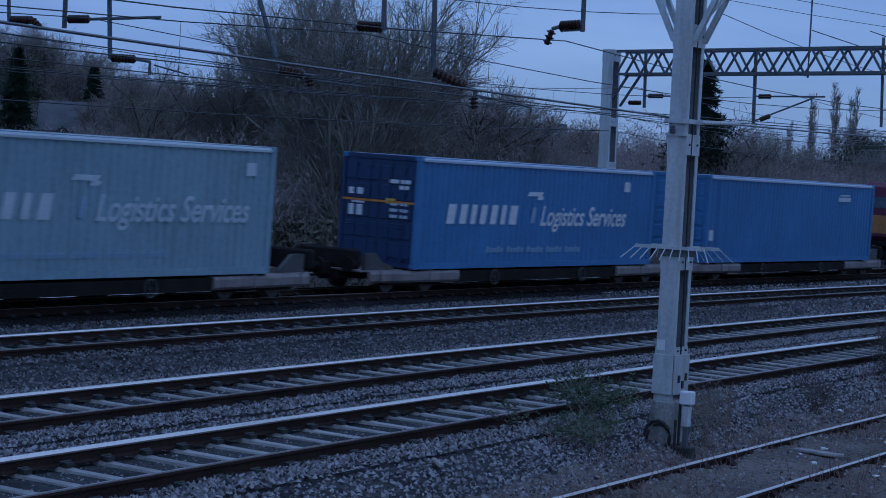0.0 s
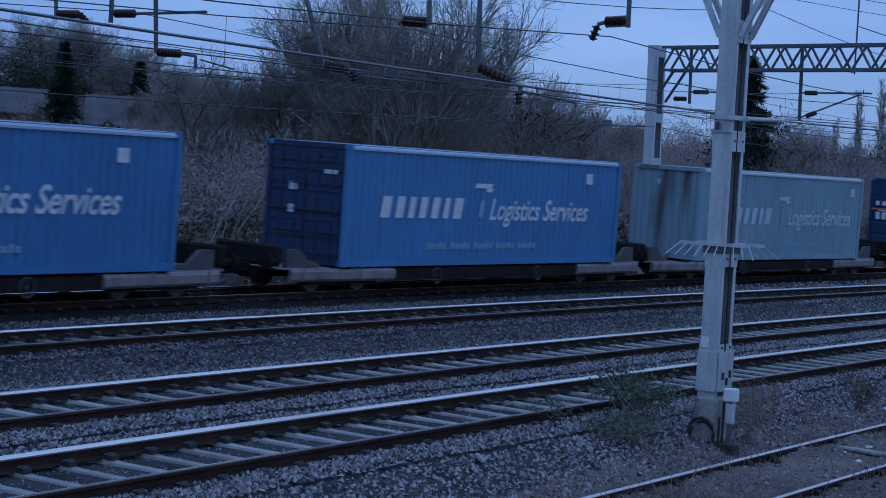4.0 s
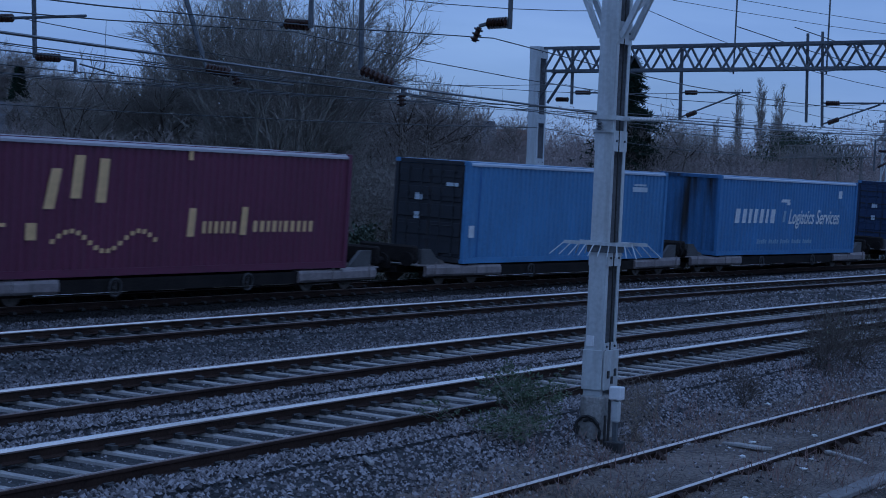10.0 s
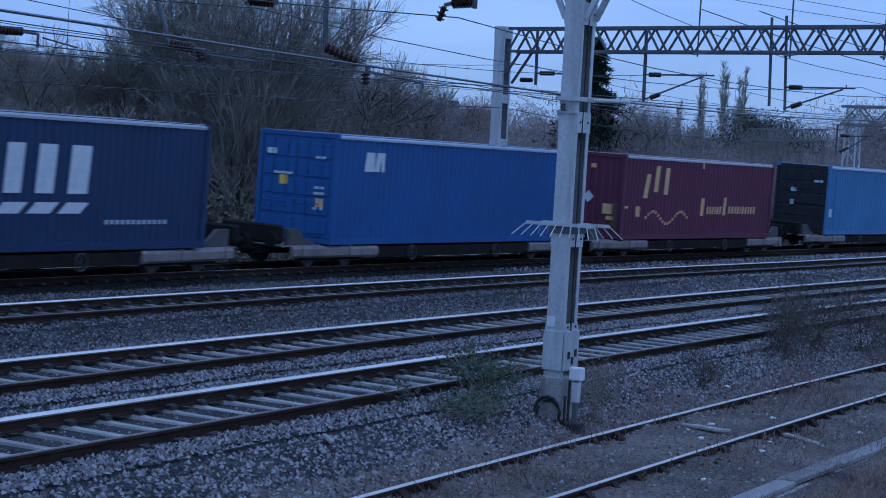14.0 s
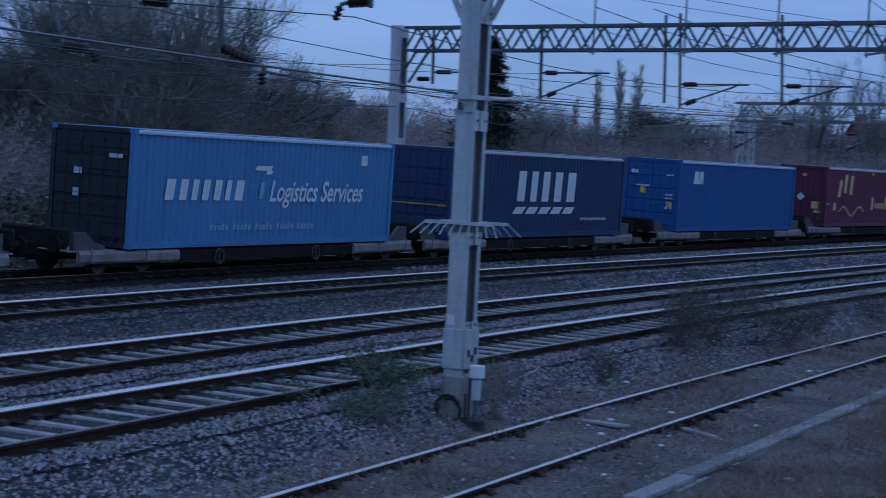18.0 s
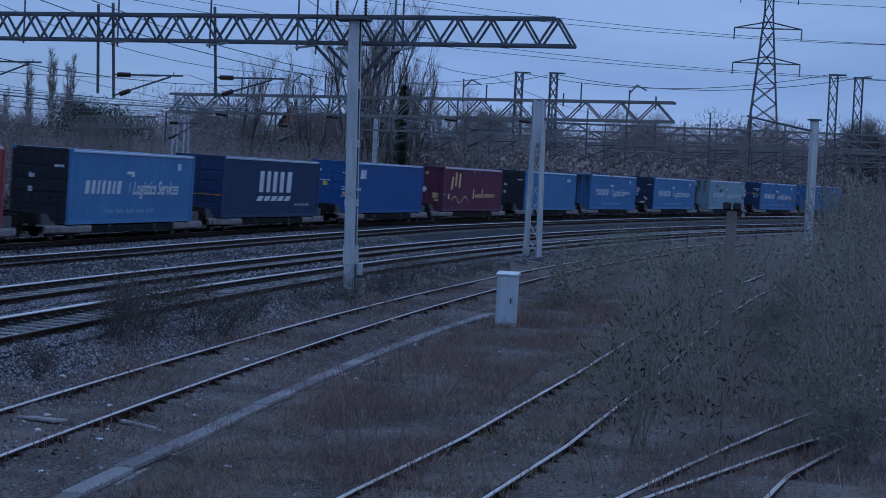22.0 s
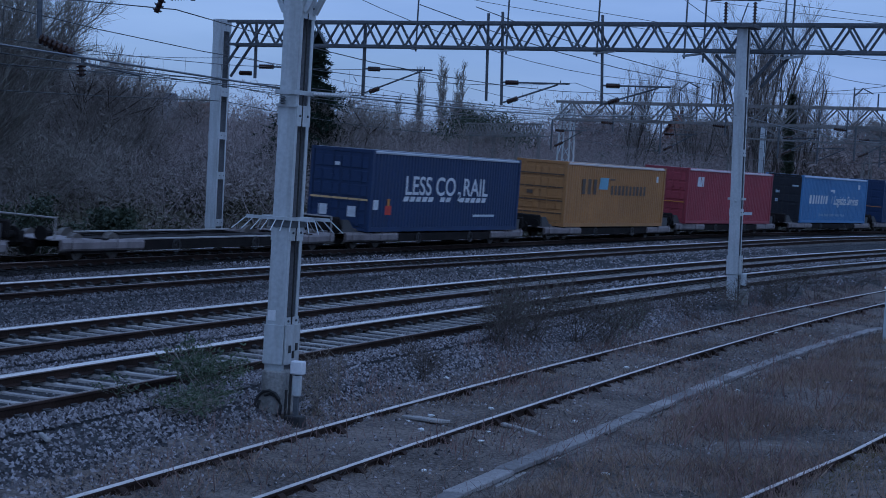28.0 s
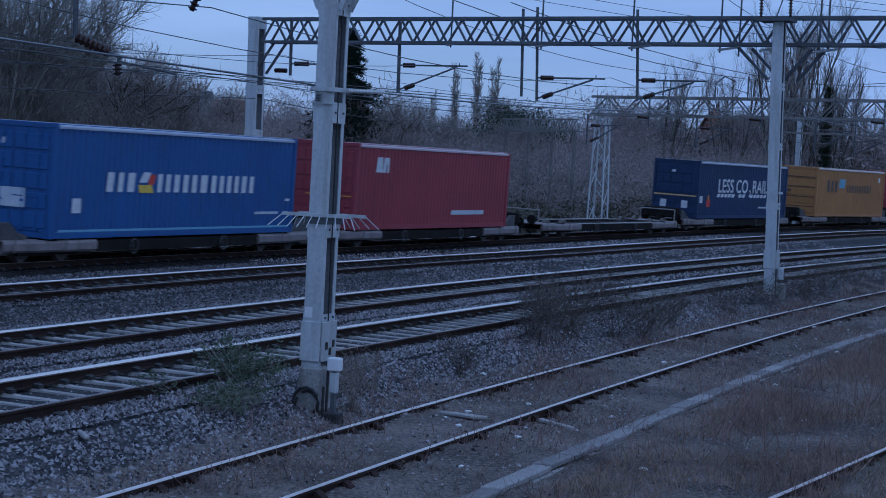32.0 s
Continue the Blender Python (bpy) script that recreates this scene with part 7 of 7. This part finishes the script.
bush("low green bramble bush beside the near mast", on_ground(6.2, -1.7), 0.72, 0.85, 5, 3200, 0.024, GREEN_LEAF)
bush("low green bramble spreading on ballast", on_ground(5.0, -1.75), 0.42, 0.8, 6, 1300, 0.024, GREEN_LEAF)
bush("brown dead weeds round the mast foot", on_ground(7.6, -2.7), 0.55, 0.6, 7, 80, 0.02, SCRUB, stem_mat=DRY_TWIG)
bush("brown dead weeds on the ballast", on_ground(9.4, -2.3), 0.6, 0.6, 8, 60, 0.02, SCRUB, stem_mat=DRY_TWIG)
for k, (s, o, h, w, lv) in enumerate(((18.6, -1.7, 1.0, 0.9, 250), (19.8, -2.0, 1.15, 1.0, 320), (20.8, -1.6, 1.0, 0.9, 220), (21.9, -2.3, 0.9, 0.9, 300), (22.8, -2.7, 0.85, 0.8, 420), (17.6, -2.2, 0.8, 0.8, 150), (26.0, -2.4, 0.7, 0.9, 200), (31, -2.6, 0.7, 1.0, 300), (34, -2.9, 0.8, 1.1, 300), (39, -2.8, 0.9, 1.2, 250), (41.5, -2.6, 0.9, 1.2, 250), (45, -2.8, 0.8, 1.3, 260), (52, -2.6, 0.8, 1.3, 260), (12.5, -2.5, 0.5, 0.5, 50))):
    bush("dark twiggy bush growing on the ballast shoulder", on_ground(s, o), h * 1.15, w * 1.1, 200 + k, lv, 0.024, WITHERED if k % 2 else LEAF, 480, DARK_TWIG)
for k, (s, o, h, w, lv) in enumerate(((11.0, -12.1, 1.7, 1.0, 160), (11.6, -13.2, 1.6, 1.0, 160), (14.5, -12.0, 1.6, 1.1, 200), (17.5, -12.6, 1.7, 1.3, 260), (20.5, -11.9, 1.8, 1.3, 320), (24.0, -12.8, 1.8, 1.5, 420), (28.0, -12.2, 2.2, 1.8, 900), (33.0, -12.6, 2.2, 2.0, 1000), (38.0, -11.2, 2.0, 2.0, 1000), (43.0, -12.0, 2.2, 2.2, 1000), (40.5, -7.6, 1.0, 0.9, 500), (45.0, -8.2, 1.3, 1.6, 700), (48.0, -6.8, 1.2, 1.6, 600), (54.0, -7.5, 1.6, 2.0, 800), (60.0, -6.2, 1.6, 2.2, 800), (66.0, -6.5, 1.8, 2.4, 800), (52.0, -10.5, 2.0, 2.4, 900), (60.0, -11.0, 2.4, 2.6, 900))):
    bush("straggling half-leafless shrub with small dark leaves", on_ground(s, o), h, w, 300 + k, lv // 3 if s > 25 else 60, 0.028 + 0.0006 * s if s > 25 else 0.045, LEAF if s > 25 else WITHERED, 420, GREY_GREEN, "shrubs among the sidings", 45)
for k, (s, o, h, w, lv) in enumerate(((14.0, -15.6, 2.2, 1.5, 1800), (17.0, -15.8, 2.5, 1.6, 1900), (20.5, -15.7, 2.6, 1.7, 2000), (24.5, -16.0, 2.8, 1.8, 2000), (29.0, -16.2, 2.9, 2.0, 2000), (34.0, -16.4, 3.1, 2.1, 2000), (40.0, -16.8, 3.4, 2.3, 2000), (47.0, -17.0, 3.6, 2.6, 2000), (55.0, -16.8, 3.8, 2.8, 2000), (64.0, -16.6, 4.0, 3.0, 2000), (75.0, -16.0, 4.4, 3.4, 1800), (88.0, -15.5, 4.8, 3.8, 1800), (11.0, -15.3, 1.2, 1.2, 1000), (12.5, -14.9, 1.6, 1.1, 900), (23, -14.6, 1.4, 1.2, 700), (30, -14.4, 1.6, 1.4, 800), (38, -14.6, 1.8, 1.6, 900))):
    bush("tall dense green-brown thicket bush", on_ground(s, o), h, w, 400 + k, lv // 2, 0.032 + 0.0006 * s, LEAF, 900, GREY_GREEN, "thicket at the edge of the yard")
for k, (x, y, sz) in enumerate(((46, 66, 6.0), (52, 74, 6.6), (60, 84, 7.2))):
    place_tree("bare tree at the edge of the yard", ROUND[k], far_place(x, y), k * 80, sz)

# ---- loose ballast stones: past counting, one mass ----
def stones(label, n, s0, s1, o0, o1, seed, size=0.032, power=1.0, material=None):
    g = np.random.default_rng(seed)
    s = s0 + (s1 - s0) * g.uniform(0, 1, n) ** power
    o = g.uniform(o0, o1, n)
    for c in (O_A, O_B, O_C, O_D):
        d = np.abs(o - c)
        ok = np.abs(np.abs(d) - 0.7525) > 0.075
        s, o = s[ok], o[ok]
    h = np.interp(s, S_TAB, H_TAB)
    x, y = np.interp(s, S_TAB, X_TAB) - np.cos(h) * o, np.interp(s, S_TAB, Y_TAB) + np.sin(h) * o
    # between the rails the stones lie lower than the sleepers, outside they bury the sleeper ends
    d = np.min(np.abs(o[:, None] - np.array([O_A, O_B, O_C])[None]), 1)
    z = ground_z(x, y) + np.where(d < 0.72, -0.022, np.where(d < 1.5, 0.04, 0.0)) * (size < 0.05)
    n = len(x)
    unit = np.array([(1, 0, -0.35), (-1, 0, -0.35), (0, 1, -0.35), (0, -1, -0.35), (0, 0, 1)], float)
    v = unit[None] * g.uniform(0.55, 1.25, (n, 5, 1)) + g.normal(0, 0.22, (n, 5, 3))
    t = g.uniform(0, 2 * math.pi, n)
    c, q = np.cos(t)[:, None], np.sin(t)[:, None]
    vx, vy = v[..., 0] * c - v[..., 1] * q, v[..., 0] * q + v[..., 1] * c
    k = (size * g.uniform(0.6, 1.35, n))[:, None]
    v = np.stack([vx * k + x[:, None], vy * k + y[:, None], v[..., 2] * k * 0.75 + z[:, None] + k * 0.2], -1).reshape(-1, 3)
    f = np.array([(0, 2, 4), (2, 1, 4), (1, 3, 4), (3, 0, 4)])
    fs = (np.arange(n) * 5)[:, None, None] + f[None]
    ob = put("ballast", fast_mesh("ballast", v, fs.reshape(-1, 3)), material or STONES)
    return tagged(ob, label, "ballast", kind="stuff")


def stone_material(name="crushed_stone", dark=1.0):
    """Crushed stone whose pieces differ, some pale, some dark or rusty."""
    m = mat(name, (0.10, 0.095, 0.09), (0.34, 0.325, 0.31), 0.9, 1.2, 30, 0.3)
    n, l = m.node_tree.nodes, m.node_tree.links
    b = n["Principled BSDF"]
    gi, rp = n.new("ShaderNodeNewGeometry"), n.new("ShaderNodeValToRGB")
    rp.color_ramp.elements[0].color, rp.color_ramp.elements[1].color = tuple(v * dark for v in (0.018, 0.016, 0.017)) + (1,), tuple(v * dark for v in (0.34, 0.32, 0.325)) + (1,)
    e = rp.color_ramp.elements.new(0.62)
    e.color = (0.185 * dark, 0.17 * dark, 0.172 * dark, 1)
    l.new(gi.outputs["Random Per Island"], rp.inputs["Fac"])
    l.new(rp.outputs["Color"], b.inputs["Base Color"])
    return m


STONES = stone_material()
DARKER_STONES = stone_material("darker_crushed_stone", 0.6)
stones("grey crushed stone ballast round the near tracks", 118000, -6, 34, -2.5, 6.3, 1, 0.03)
stones("grey crushed stone ballast between the tracks", 70000, -8, 40, 5.0, 12.5, 2, 0.032, material=DARKER_STONES)
stones("grey crushed stone ballast farther along", 36000, 34, 80, -2.0, 13.0, 3, 0.045)
# these stones carry the painted shade below the wagons
stones("stone coloured dark for the shade under the train", 12000, -10, 50, 12.3, 17.0, 4, 0.04, 1.0, TRAIN_SHADE)
for o, k in ((O_A, 11), (O_B, 13)):
    stones("grey crushed stone banked against the rails", 5000, -7, 36, o - 1.5, o - 0.83, k, 0.03)
    stones("grey crushed stone banked against the rails", 4500, -7, 36, o + 0.83, o + 1.45, k + 1, 0.03)
stones("scattered stones in the siding", 4500, 0, 45, -5.6, -2.4, 5, 0.026)
stones("stones strewn down the ballast edge", 9000, -4, 45, -2.95, -2.2, 15, 0.028)
stones("stones strewn down the ballast edge", 4000, -4, 45, -3.4, -2.7, 16, 0.026)
stones("scattered stones on the waste ground", 5000, 0, 40, -14, -5.6, 6, 0.026)


# ---- what moves ----
def motions():
    for root, i, ahead, z in TRAIN:
        walk(root, [(t, on_line(train_s(i, t) + ahead, O_D, z + climb(train_s(i, t) + ahead, O_D), LEAN)) for t in range(0, 33)])


motions()
